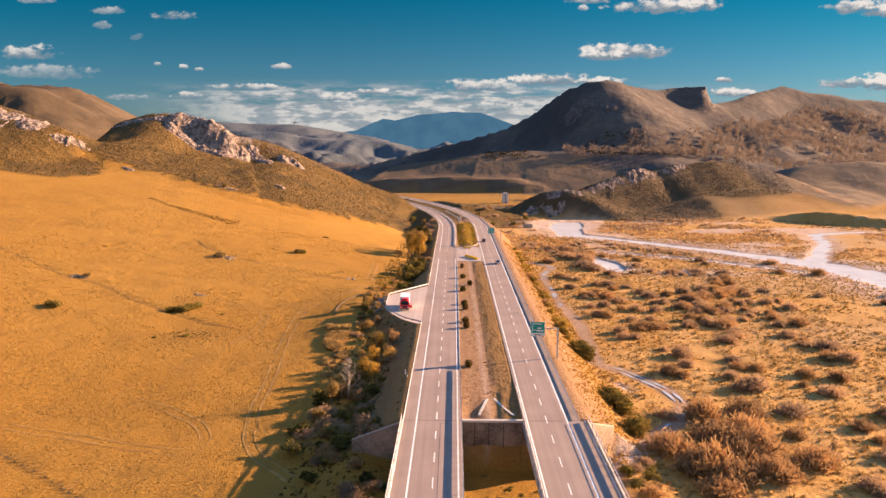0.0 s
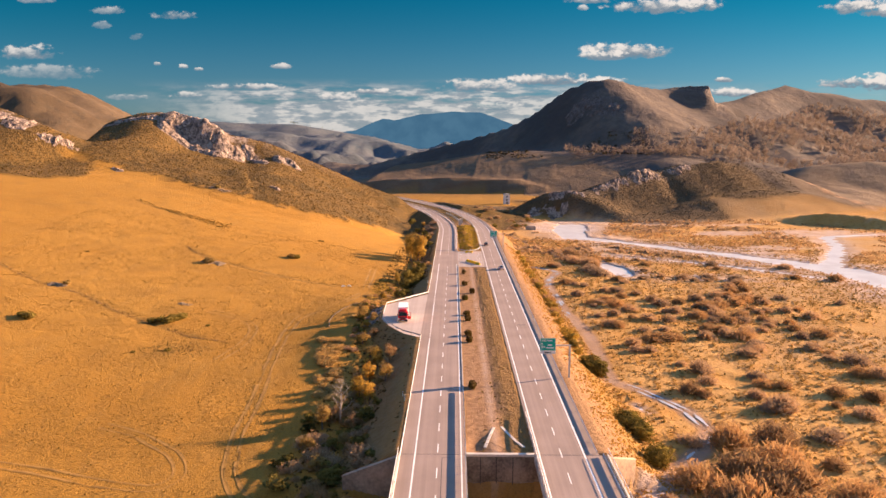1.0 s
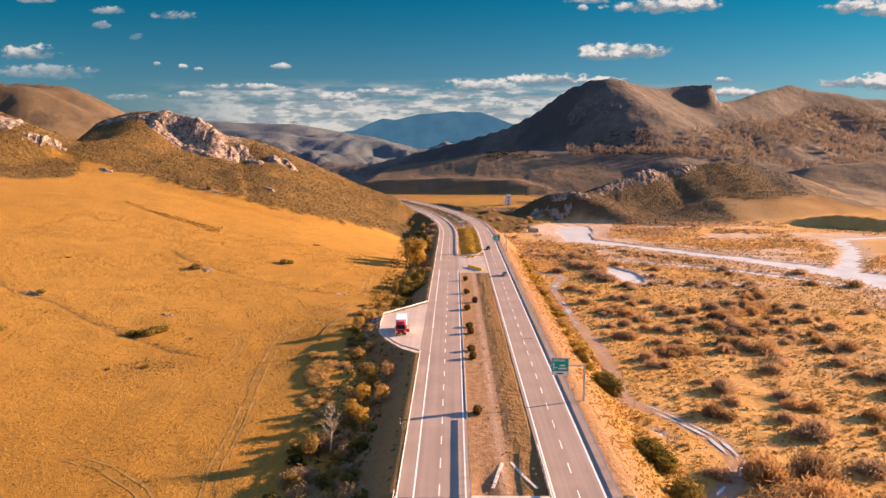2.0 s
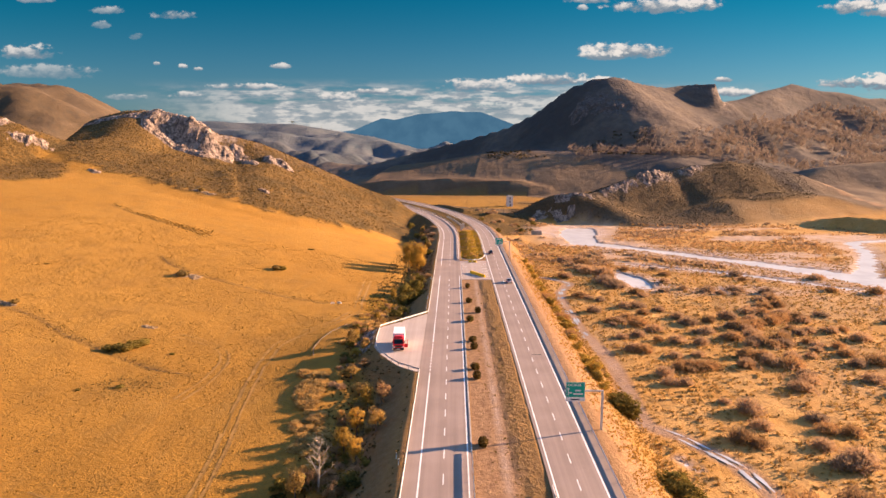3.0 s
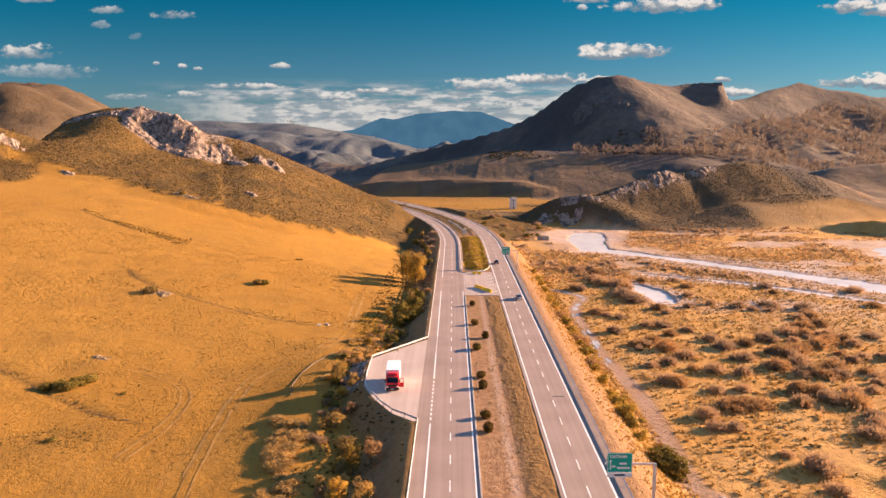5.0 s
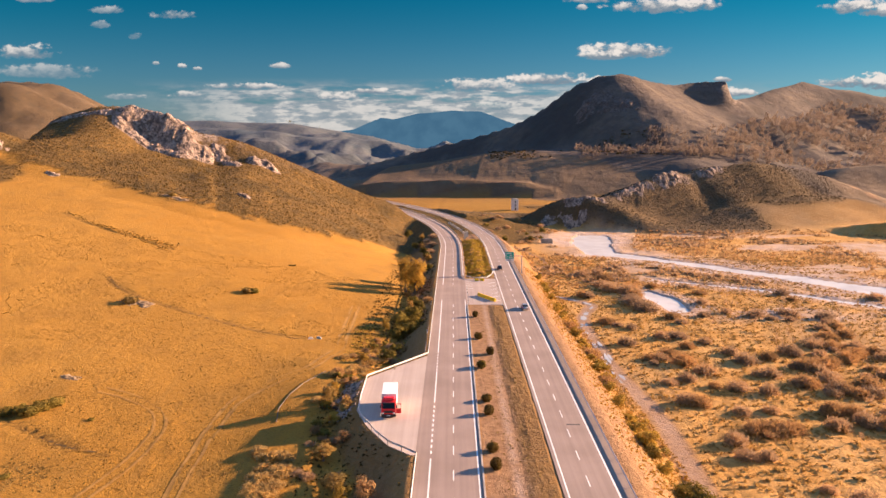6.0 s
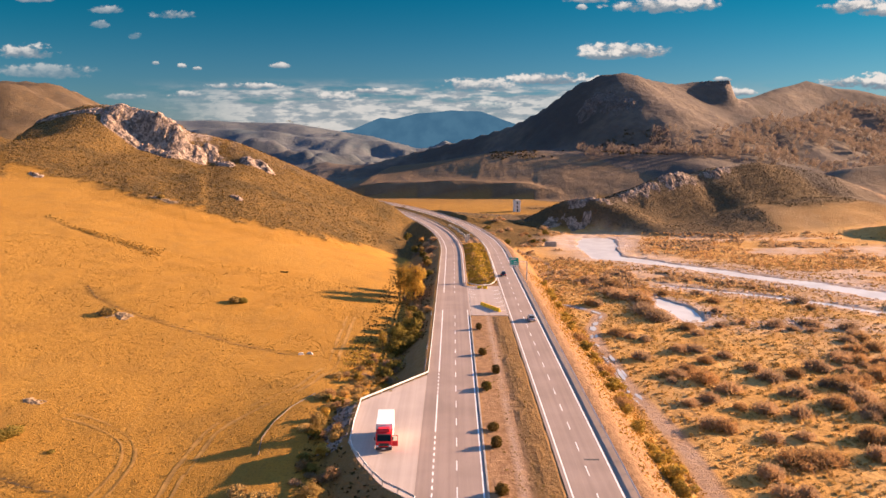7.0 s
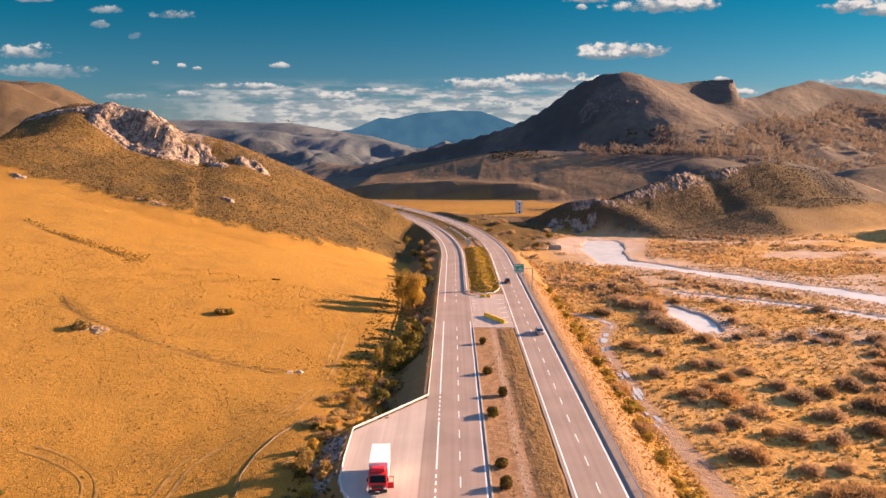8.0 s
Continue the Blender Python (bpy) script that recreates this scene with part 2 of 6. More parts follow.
def asphalt_material(name, dark, light):
    """Worn asphalt: long streaks where the wheels run, patches and grit."""
    m = bpy.data.materials.new(name)
    m.use_nodes = True
    n = Nodes(m.node_tree)
    pos = n.add("ShaderNodeNewGeometry").outputs["Position"]
    streak = n.noise(n.scaled(pos, (1.1, 0.012, 1.0)), 1.0, 4.0, 0.6)
    patch, grit = n.noise(pos, 0.12, 5.0), n.noise(pos, 6.0, 4.0, 0.7)
    tone = n.math("ADD", n.math("MULTIPLY", streak, 0.42), n.math("ADD", n.math("MULTIPLY", patch, 0.4), n.math("MULTIPLY", grit, 0.18)))
    col = n.mix(n.ramp(tone, 0.36, 0.64), dark, light)
    crack = n.add("ShaderNodeTexVoronoi", feature="DISTANCE_TO_EDGE")
    bent = n.add("ShaderNodeMixRGB")
    bent.blend_type, bent.inputs[0].default_value = "ADD", 1.0
    wob = n.add("ShaderNodeTexNoise")
    wob.inputs["Scale"].default_value = 0.35
    n.put(pos, wob.inputs["Vector"])
    n.put(n.scaled(pos, (0.3, 0.11, 1.0)), bent.inputs[1]), n.put(wob.outputs["Color"], bent.inputs[2])
    n.put(bent.outputs[0], crack.inputs["Vector"])
    crack.inputs["Scale"].default_value = 0.8
    col = n.mix(n.math("MULTIPLY", n.ramp(crack.outputs["Distance"], 0.010, 0.0), n.math("MULTIPLY", n.ramp(patch, 0.45, 0.65), 0.16)), col, tuple(c * 0.5 for c in dark))
    b = n.add("ShaderNodeBsdfPrincipled")
    n.put(col, b.inputs["Base Color"])
    b.inputs["Roughness"].default_value, b.inputs["Specular IOR Level"].default_value = 0.85, 0.25
    k = n.add("ShaderNodeBump")
    k.inputs["Strength"].default_value, k.inputs["Distance"].default_value = 0.6, 0.02
    n.put(grit, k.inputs["Height"])
    n.put(k.outputs[0], b.inputs["Normal"])
    o = n.add("ShaderNodeOutputMaterial")
    n.put(b.outputs[0], o.inputs[0])
    return m


def rock_material(name="limestone", pale=(0.385, 0.300, 0.245), dull=(0.265, 0.195, 0.150)):
    """Weathered limestone: pale faces, dark vertical streaks and rusty patches."""
    m = bpy.data.materials.new(name)
    m.use_nodes = True
    n = Nodes(m.node_tree)
    pos = n.add("ShaderNodeNewGeometry").outputs["Position"]
    streak = n.noise(n.scaled(pos, (0.42, 0.42, 0.13)), 1.0, 6.0, 0.62)
    patch, grit = n.noise(pos, 0.11, 5.0, 0.6), n.noise(pos, 0.9, 6.0, 0.66)
    col = n.mix(n.ramp(patch, 0.35, 0.65), pale, dull)
    col = n.mix(n.math("MULTIPLY", n.ramp(streak, 0.47, 0.60), 0.85), col, (0.085, 0.066, 0.056))
    split = n.math("ABSOLUTE", n.math("SUBTRACT", n.noise(n.scaled(pos, (1.0, 1.0, 0.45)), 0.45, 4.0, 0.6, 0.6), 0.5))
    col = n.mix(n.ramp(split, 0.035, 0.0), col, (0.045, 0.036, 0.032))
    col = n.mix(n.math("MULTIPLY", n.ramp(grit, 0.5, 0.7), 0.5), col, (0.17, 0.12, 0.085))
    b = n.add("ShaderNodeBsdfPrincipled")
    n.put(col, b.inputs["Base Color"])
    b.inputs["Roughness"].default_value, b.inputs["Specular IOR Level"].default_value = 0.95, 0.15
    k = n.add("ShaderNodeBump")
    k.inputs["Strength"].default_value, k.inputs["Distance"].default_value = 1.0, 0.9
    n.put(n.math("ADD", streak, n.math("MULTIPLY", grit, 0.6)), k.inputs["Height"])
    n.put(k.outputs[0], b.inputs["Normal"])
    o = n.add("ShaderNodeOutputMaterial")
    n.put(b.outputs[0], o.inputs[0])
    return m


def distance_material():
    """The blue of a far mountain, seen through kilometres of air: haze painted as a glow."""
    m = bpy.data.materials.new("haze_glow")
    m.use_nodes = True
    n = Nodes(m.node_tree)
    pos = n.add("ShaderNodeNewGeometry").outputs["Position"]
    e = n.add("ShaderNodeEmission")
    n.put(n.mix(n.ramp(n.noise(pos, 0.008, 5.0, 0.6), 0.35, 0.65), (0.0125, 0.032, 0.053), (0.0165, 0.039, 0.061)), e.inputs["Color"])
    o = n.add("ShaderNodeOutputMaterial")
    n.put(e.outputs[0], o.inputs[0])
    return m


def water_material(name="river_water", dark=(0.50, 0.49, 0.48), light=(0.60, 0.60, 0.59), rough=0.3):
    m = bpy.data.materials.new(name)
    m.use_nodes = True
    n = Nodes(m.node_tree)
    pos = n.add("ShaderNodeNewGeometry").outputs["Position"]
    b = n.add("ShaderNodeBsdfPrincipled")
    # pale base colour paints in the reflection of the bright sky
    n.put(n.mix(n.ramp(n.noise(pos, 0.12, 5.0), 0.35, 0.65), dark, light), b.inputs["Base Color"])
    b.inputs["Roughness"].default_value, b.inputs["IOR"].default_value = rough, 1.33
    k = n.add("ShaderNodeBump")
    k.inputs["Strength"].default_value, k.inputs["Distance"].default_value = 0.5, 0.05
    n.put(n.noise(pos, 1.6, 4.0), k.inputs["Height"])
    n.put(k.outputs[0], b.inputs["Normal"])
    o = n.add("ShaderNodeOutputMaterial")
    n.put(b.outputs[0], o.inputs[0])
    return m


def glass_material():
    m = bpy.data.materials.new("window_glass")
    m.use_nodes = True
    b = m.node_tree.nodes["Principled BSDF"]
    b.inputs["Base Color"].default_value = (0.02, 0.025, 0.03, 1)
    b.inputs["Roughness"].default_value = 0.06
    return m


M_GROUND = ground_material()
M_ASPHALT = asphalt_material("worn_asphalt", (0.223, 0.171, 0.145), (0.306, 0.237, 0.204))
M_SHOULDER = asphalt_material("darker_shoulder", (0.188, 0.146, 0.126), (0.257, 0.201, 0.174))
M_CROSS = asphalt_material("crossing_paving", (0.302, 0.245, 0.215), (0.399, 0.327, 0.289))
M_DARK_ASPHALT = asphalt_material("tar_patch", (0.057, 0.052, 0.053), (0.091, 0.082, 0.079))
M_BAY = asphalt_material("pale_bay_paving", (0.353, 0.288, 0.250), (0.450, 0.374, 0.328))
M_PAINT = material("road_paint", (0.72, 0.70, 0.68), 0.6, vary=0.18, scale=2.0)
M_CONCRETE = material("concrete", (0.33, 0.30, 0.27), 0.9, vary=0.35, scale=0.6, bump=0.03)
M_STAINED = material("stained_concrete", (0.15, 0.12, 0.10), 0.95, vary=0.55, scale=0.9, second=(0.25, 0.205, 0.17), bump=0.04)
M_PALE_CONCRETE = material("pale_concrete", (0.50, 0.45, 0.40), 0.85, vary=0.25, scale=0.8, bump=0.02)
M_STEEL = material("galvanised_steel", (0.55, 0.54, 0.53), 0.5, 0.35, vary=0.25, scale=1.0)
M_GREEN = material("sign_green", (0.0, 0.36, 0.27), 0.45, vary=0.08, scale=1.0)
M_WHITE = material("white_paint", (0.78, 0.77, 0.75), 0.5, vary=0.08, scale=1.0)
M_RED = material("red_paint", (0.72, 0.025, 0.03), 0.35, vary=0.12, scale=1.0)
M_DARK = material("dark_rubber", (0.022, 0.022, 0.024), 0.8, vary=0.3, scale=3.0)
M_BLACK = material("black_plastic", (0.03, 0.03, 0.032), 0.5, vary=0.2, scale=2.0)
M_YELLOW = material("yellow_plastic", (0.88, 0.50, 0.02), 0.5, vary=0.12, scale=1.0)
M_SILVER = material("silver_paint", (0.35, 0.37, 0.40), 0.3, 0.5, vary=0.08, scale=1.0)
M_NAVY = material("dark_paint", (0.03, 0.035, 0.045), 0.3, 0.3, vary=0.1, scale=1.0)
M_GLASS = glass_material()
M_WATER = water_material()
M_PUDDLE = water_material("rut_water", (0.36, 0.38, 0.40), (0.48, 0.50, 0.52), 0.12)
M_ROCK = rock_material()
# the limestone again, darkened to paint the mountain's shaded faces
M_SHADE_ROCK = rock_material("shade_painted_rock", (0.17, 0.14, 0.125), (0.105, 0.085, 0.075))
M_STONE = material("field_stone", (0.20, 0.14, 0.085), 0.95, vary=0.45, scale=2.0, bump=0.05)
M_WING = material("weathered_wing_wall", (0.34, 0.235, 0.165), 0.95, vary=0.45, scale=0.7, bump=0.04)
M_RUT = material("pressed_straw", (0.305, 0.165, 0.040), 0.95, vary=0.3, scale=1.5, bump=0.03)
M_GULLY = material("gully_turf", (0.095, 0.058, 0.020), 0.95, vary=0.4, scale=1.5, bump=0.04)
M_RUT_SHADE = material("painted_turf_shade", (0.235, 0.130, 0.028), 0.95, vary=0.4, scale=1.5, bump=0.03)
M_DISTANCE = distance_material()
M_BARK = material("bark", (0.13, 0.095, 0.07), 0.95, vary=0.4, scale=4.0, bump=0.03)
M_DEADWOOD = material("bleached_wood", (0.38, 0.31, 0.25), 0.9, vary=0.3, scale=4.0)
L_GOLD = foliage("golden_leaves", (0.50, 0.31, 0.065), (0.32, 0.205, 0.045), 0.45)
L_AUTUMN = foliage("olive_brown_leaves", (0.44, 0.285, 0.09), (0.27, 0.18, 0.06), 0.4)
L_OLIVE = foliage("olive_leaves", (0.22, 0.165, 0.04), (0.13, 0.105, 0.03))
L_THICK = foliage("thick_olive_leaves", (0.27, 0.195, 0.045), (0.11, 0.088, 0.024), 0.25)
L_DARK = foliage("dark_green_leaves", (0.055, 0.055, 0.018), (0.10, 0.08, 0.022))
L_TWIG = foliage("dry_twigs", (0.48, 0.325, 0.19), (0.31, 0.21, 0.13), 0.4)
L_TAWNY = foliage("tawny_twigs", (0.45, 0.275, 0.125), (0.29, 0.18, 0.09), 0.35)
L_STRAW = foliage("straw", (0.54, 0.36, 0.135), (0.40, 0.26, 0.09), 0.3)
L_TUFT = foliage("dark_tufts", (0.27, 0.185, 0.065), (0.17, 0.12, 0.045), 0.3)
L_HEATH = foliage("dark_heath", (0.115, 0.085, 0.045), (0.07, 0.056, 0.034), 0.15)
L_WOOD = foliage("tawny_wood", (0.255, 0.203, 0.165), (0.205, 0.163, 0.135), 0.4)
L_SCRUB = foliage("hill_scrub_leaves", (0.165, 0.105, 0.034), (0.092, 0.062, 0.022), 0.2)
L_FIELD = foliage("field_straw", (0.40, 0.235, 0.06), (0.27, 0.16, 0.042), 0.2)
L_GRASS = foliage("golden_grass", (0.50, 0.33, 0.05), (0.36, 0.24, 0.05), 0.25)
L_PLAIN = foliage("plain_grass", (0.46, 0.28, 0.085), (0.32, 0.19, 0.06), 0.3)
L_EDGE = foliage("golden_olive_leaves", (0.46, 0.31, 0.065), (0.25, 0.17, 0.04), 0.35)
L_MEDIAN = foliage("clipped_leaves", (0.15, 0.095, 0.028), (0.085, 0.060, 0.020))


# ---------------------------------------------------------------- tools for shapes
def mesh_of(name, bm, mat=None, smooth=False):
    me = bpy.data.meshes.new(name)
    bm.to_mesh(me)
    bm.free()
    if mat:
        me.materials.append(mat)
    if smooth:
        me.polygons.foreach_set("use_smooth", [True] * len(me.polygons))
    return me


def part(name, bm, mat, parent=None, label="", smooth=False):
    """Links a bmesh as one mesh object under a thing or a part."""
    ob = new(name, mesh_of(name, bm, mat, smooth))
    ob.parent = parent
    return tagged(ob, label)


def thing(name, label, category, group="", kind="", at=None):
    ob = new(name)
    if at is not None:
        ob.matrix_basis = at
    return tagged(ob, label, category, group, kind)


def box(bm, x0, x1, y0, y1, z0, z1, bevel=0.0, taper=(1.0, 1.0)):
    """A box with optional bevelled edges and a narrower top."""
    got = bmesh.ops.create_cube(bm, size=1.0)["verts"]
    for v in got:
        top = v.co.z > 0
        kx, ky = (taper if top else (1.0, 1.0))
        v.co = Vector(((x0 + x1) / 2 + v.co.x * (x1 - x0) * kx, (y0 + y1) / 2 + v.co.y * (y1 - y0) * ky, z1 if top else z0))
    if bevel:
        edges = {e for v in got for e in v.link_edges}
        bmesh.ops.bevel(bm, geom=list(edges), offset=bevel, segments=2, affect="EDGES", profile=0.6)
    return bm


def tube(bm, points, radii, sides=8, cap=True):
    """A tapered tube along a line of points."""
    rings, up = [], Vector((0, 0, 1))
    for i, p in enumerate(points):
        p = Vector(p)
        a, b = Vector(points[max(0, i - 1)]), Vector(points[min(len(points) - 1, i + 1)])
        d = (b - a).normalized()
        s = d.cross(up if abs(d.z) < 0.9 else Vector((1, 0, 0))).normalized()
        t = s.cross(d)
        rings.append([bm.verts.new(p + radii[i] * (math.cos(2 * math.pi * k / sides) * s + math.sin(2 * math.pi * k / sides) * t)) for k in range(sides)])
    for r0, r1 in zip(rings, rings[1:]):
        for k in range(sides):
            bm.faces.new((r0[k], r0[(k + 1) % sides], r1[(k + 1) % sides], r1[k]))
    if cap:
        bm.faces.new(rings[0]), bm.faces.new(list(reversed(rings[-1])))
    return bm


def disc(bm, middle, axis, radius, width, sides=20):
    m = Vector(middle)
    a = Vector(axis).normalized() * (width / 2)
    r = radius * 0.93
    return tube(bm, [m - a, m - a * 0.8, m + a * 0.8, m + a], [r, radius, radius, r], sides)


def soft(a, b, v):
    u = np.clip((v - a) / (b - a), 0, 1)
    return u * u * (3 - 2 * u)


def lattice(ix, iy, seed):
    h = np.sin(ix * 127.1 + iy * 311.7 + seed * 74.7) * 43758.5453
    return h - np.floor(h)


def value_noise(x, y, size, seed=0, octaves=4):
    """Smooth noise from -1 to 1; size: metres across the largest lumps."""
    out, amp, total = 0.0, 1.0, 0.0
    for k in range(octaves):
        u, v = x / size * 2 ** k + 37.3 * k, y / size * 2 ** k + 11.9 * k
        i, j = np.floor(u), np.floor(v)
        f, g = u - i, v - j
        f, g = f * f * (3 - 2 * f), g * g * (3 - 2 * g)
        a, b = lattice(i, j, seed + k), lattice(i + 1, j, seed + k)
        c, d = lattice(i, j + 1, seed + k), lattice(i + 1, j + 1, seed + k)
        out = out + amp * ((a * (1 - f) + b * f) * (1 - g) + (c * (1 - f) + d * f) * g - 0.5) * 2
        total += amp
        amp *= 0.5
    return out / total


# ---------------------------------------------------------------- the lie of the land
BEND_FROM, BEND = 365.0, 462.0
BRIDGE_END, BRIDGE_START = 105.5, -60.0


def bend(y):
    """How far the motorway has swung to the left at y."""
    return -np.maximum(np.asarray(y, float) - BEND_FROM, 0.0) ** 2 / (2 * BEND)


BAY_Y = [166.5, 170.3, 177.4, 183.7, 199.8, 214.5]
BAY_X = [-5.95, -10.2, -14.2, -16.6, -17.1, -5.75]


def bay_edge(y):
    return np.interp(y, BAY_Y, BAY_X)


def nearest(x, y, line):
    """Distance to a line of (x, y, z), its height there, and whether the place lies before it (towards the camera)."""
    best, z, fore = np.full(np.shape(x), 1e9), np.zeros(np.shape(x)), np.zeros(np.shape(x))
    for (x0, y0, z0), (x1, y1, z1) in zip(line, line[1:]):
        dx, dy = x1 - x0, y1 - y0
        u = np.clip(((x - x0) * dx + (y - y0) * dy) / (dx * dx + dy * dy), 0, 1)
        px, py = x0 + u * dx, y0 + u * dy
        d = np.hypot(x - px, y - py)
        near = d < best
        best, z = np.where(near, d, best), np.where(near, z0 + u * (z1 - z0), z)
    xs, ys = [p[0] for p in line], [p[1] for p in line]
    if xs[0] < xs[-1]:
        fore = np.where(y < np.interp(x, xs, ys), 1.0, 0.0)
    return best, z, fore


def ridge(base, x, y, line, front, rear, power=1.3, rough=0.0, size=30.0, seed=1, brow=0.0, brow_to=0.2):
    """Raises a ridge with its crest along the line out of the base; brow: the share of its height that drops steeply below the crest."""
    d, z, fore = nearest(x, y, line)
    if isinstance(front, tuple):           # width that changes along x: (x, width, x, width)
        front = np.interp(x, front[0::2], front[1::2])
    u = np.clip(d / np.where(fore > 0.5, front, rear), 0, 1)
    shape = (1 - u) ** power * (1 + 0.35 * u * (1 - u))
    shape = np.where(fore > 0.5, shape * (1 - brow) + brow * (1 - soft(0.03, brow_to, u)), shape)
    n = value_noise(x, y, size, seed, 5) * rough * np.clip(4 * u * (1 - u) + 0.15, 0, 1)
    return np.maximum(base, base + (z - base) * shape + n * (u < 1) * np.clip((z - base) / 20, 0, 1)), u


ROCK_HILL = [(-252, 466, 36), (-242, 462, 46.7), (-236, 464, 51.5), (-226, 466, 60.3), (-216, 467, 63.7), (-206, 468, 66.6), (-192, 468, 67.0), (-181.6, 467, 65.3), (-171, 466, 63.8), (-160, 464, 61), (-152, 464, 56), (-146, 467, 51.5), (-138.7, 470, 50.6), (-122.7, 474, 46.6), (-106.4, 478, 39.5), (-89.8, 482, 31.7), (-72.8, 486, 24), (-55.3, 490, 15.6), (-38, 498, 9)]
NEAR_HILL = [(-420, 395, 104), (-330, 398, 88), (-254, 400, 66.2), (-242, 398, 62), (-229, 394, 57)]
MID_HILL = [(39.5, 532, -9), (49.2, 530, -1.3), (58.6, 527, 4.5), (72, 525, 9.0), (85.3, 523, 11.8), (96.5, 524, 10.8), (108.2, 530, 13.6), (119.6, 537, 17.6), (133.5, 545, 23), (150, 553, 26.6), (167, 561, 25.4), (190.3, 571, 29.4), (215.7, 580, 33.6), (246.4, 590, 29.6), (282.7, 600, 22), (316, 610, 11.5), (344.5, 618, 1.6)]
MOUNTAIN = [(-194, 1230, 8), (-140, 1200, 15), (-53, 1150, 39), (44, 1100, 63), (86, 1070, 75), (125, 1040, 97), (162, 1010, 125), (185, 998, 134), (208, 991, 137.5), (228, 1000, 138), (262, 1020, 132), (300, 1055, 130), (340, 1080, 127), (384, 1092, 122), (405, 1100, 114), (452, 1150, 119), (550, 1250, 144), (604, 1300, 157), (741, 1320, 137), (827, 1340, 131), (1150, 1400, 110)]
MESA = [(281, 1090, 128.5), (318, 1078, 130), (334, 1072, 134), (354, 1066, 134), (380, 1056, 132.5), (388, 1054, 110)]
SPUR = [(214, 990, 136), (212, 965, 112), (214, 935, 84)]
HILL_SPUR_A = [(93, 523, 11), (105.6, 517, 6.2), (117.6, 510, 0.6), (127.5, 504, -3.6), (142.4, 497, -8.4)]
HILL_SPUR_B = [(190.8, 570, 29.5), (193.6, 563, 24), (196.4, 555, 16.6), (198.3, 546, 8.4), (199.2, 538, 1.8)]
LOBE = [(-125, 905, -4), (-102, 880, 6), (-72, 872, 22), (-15, 866, 28), (36, 860, 37), (103, 845, 40), (173, 830, 38), (230, 815, 35)]
FRONT_LOBE = [(158, 522, -4), (200, 536, 5), (240, 552, 10), (285, 575, 8), (320, 598, 2)]
DARK_BANK = [(232, 512, -8), (241, 502, -5.6), (246, 494, -3.4), (258, 484, -0.8), (270, 471, -1.0), (282, 459, -2.6), (294, 446, -3.6), (320, 432, -8)]
LOBE_BANK = [(-125, 762, -4), (-95, 746, 8), (-40, 738, 12), (20, 732, 12.5), (70, 727, 10), (98, 722, 3), (114, 720, -4)]
LOBE_SHOULDER = [(114, 796, 27), (109, 765, 18), (105, 735, 8), (101, 708, -4)]
SIDE_HILL = [(300, 650, 2), (370, 717, 26), (430, 722, 30), (520, 740, 24), (700, 760, 34)]
FAR_LEFT = [(-1900, 1900, 170), (-1246, 1900, 205), (-1152, 1900, 206), (-1059, 1900, 195), (-1013, 1900, 180), (-938, 1900, 146), (-860, 1900, 102), (-690, 1900, 20)]
FAR_HILLS = [(-1700, 3400, 190), (-1122, 3400, 165), (-983, 3400, 151), (-787, 3400, 156), (-565, 3400, 124), (-398, 3400, 102), (-175, 3400, 42), (100, 3400, 10)]
FAR_MOUNTAIN = [(-1100, 4450, 90), (-637, 4450, 150), (-452, 4450, 224), (-379, 4450, 213), (-232, 4450, 252), (-12, 4450, 269), (171, 4450, 262), (373, 4450, 191), (800, 4450, 90)]

# river: middle x, y and width, from upstream to downstream
RIVER = [(82, 476, 20), (79, 466, 23), (74, 440, 19), (73, 414, 16), (98, 391, 10), (118, 369, 10), (135, 352, 11), (152, 331, 15), (170, 303, 21), (178, 268, 26), (186, 215, 33), (200, 120, 40), (230, 0, 40)]
BRANCH = [(260, 430, 4), (224, 420, 7), (216, 400, 7), (208, 378, 7), (190, 348, 8), (172, 318, 10)]
POND = [(70, 320, 5), (73, 306, 10), (73, 293, 7)]
PUDDLES = [[(31, 108.5, 2), (35, 112, 3), (39, 114.5, 2)], [(39.4, 147.5, 0.7), (40.4, 145.5, 1.2), (41.2, 143.5, 0.6)]]
SIDE_STREAM = [(80, 345, 3), (92, 338, 4), (118, 322, 4), (150, 290, 5)]
TRACK = [(33, 314, 1), (39.2, 308.6, 1), (43.4, 304.4, 1), (45.8, 298.3, 1), (40.6, 285, 1), (38, 270.8, 1), (37.9, 256.8, 1), (38, 244.6, 1), (37.6, 228, 1), (38.8, 219, 1), (39.6, 208, 1), (39.9, 198.7, 1), (39.5, 190, 1), (38.6, 180, 1), (37.5, 170, 1), (37.6, 162, 1), (43, 155.5, 1), (48.5, 145, 1), (49.7, 135, 1), (45.8, 127, 1), (39, 119, 1), (32.5, 110, 1), (24, 96, 1)]
WATER_LEVEL = -9.08
# dirt roads looping off the plain: x, y, width
LOOP_ROADS = [[(26.5, 358, 2), (31, 361, 2), (37, 366, 2), (41.7, 379, 2), (41, 397, 2), (37, 412, 2), (33, 423, 2), (27, 428, 2)],
              [(352, 560, 4), (335, 575, 4), (318, 590, 4), (306, 605, 4), (318, 618, 4), (332, 622, 4)]]


def field_height(x, y):
    u = np.clip(x, -270, -12) / 100
    v = (np.clip(y, 70, 455) - 250) / 100
    return (-4.315 - 10.43 * u - 2.243 * v + 0.957 * u * u - 16.936 * u * v - 3.22 * v * v - 5.316 * u * u * v - 2.834 * u * v * v - 1.041 * v ** 3)


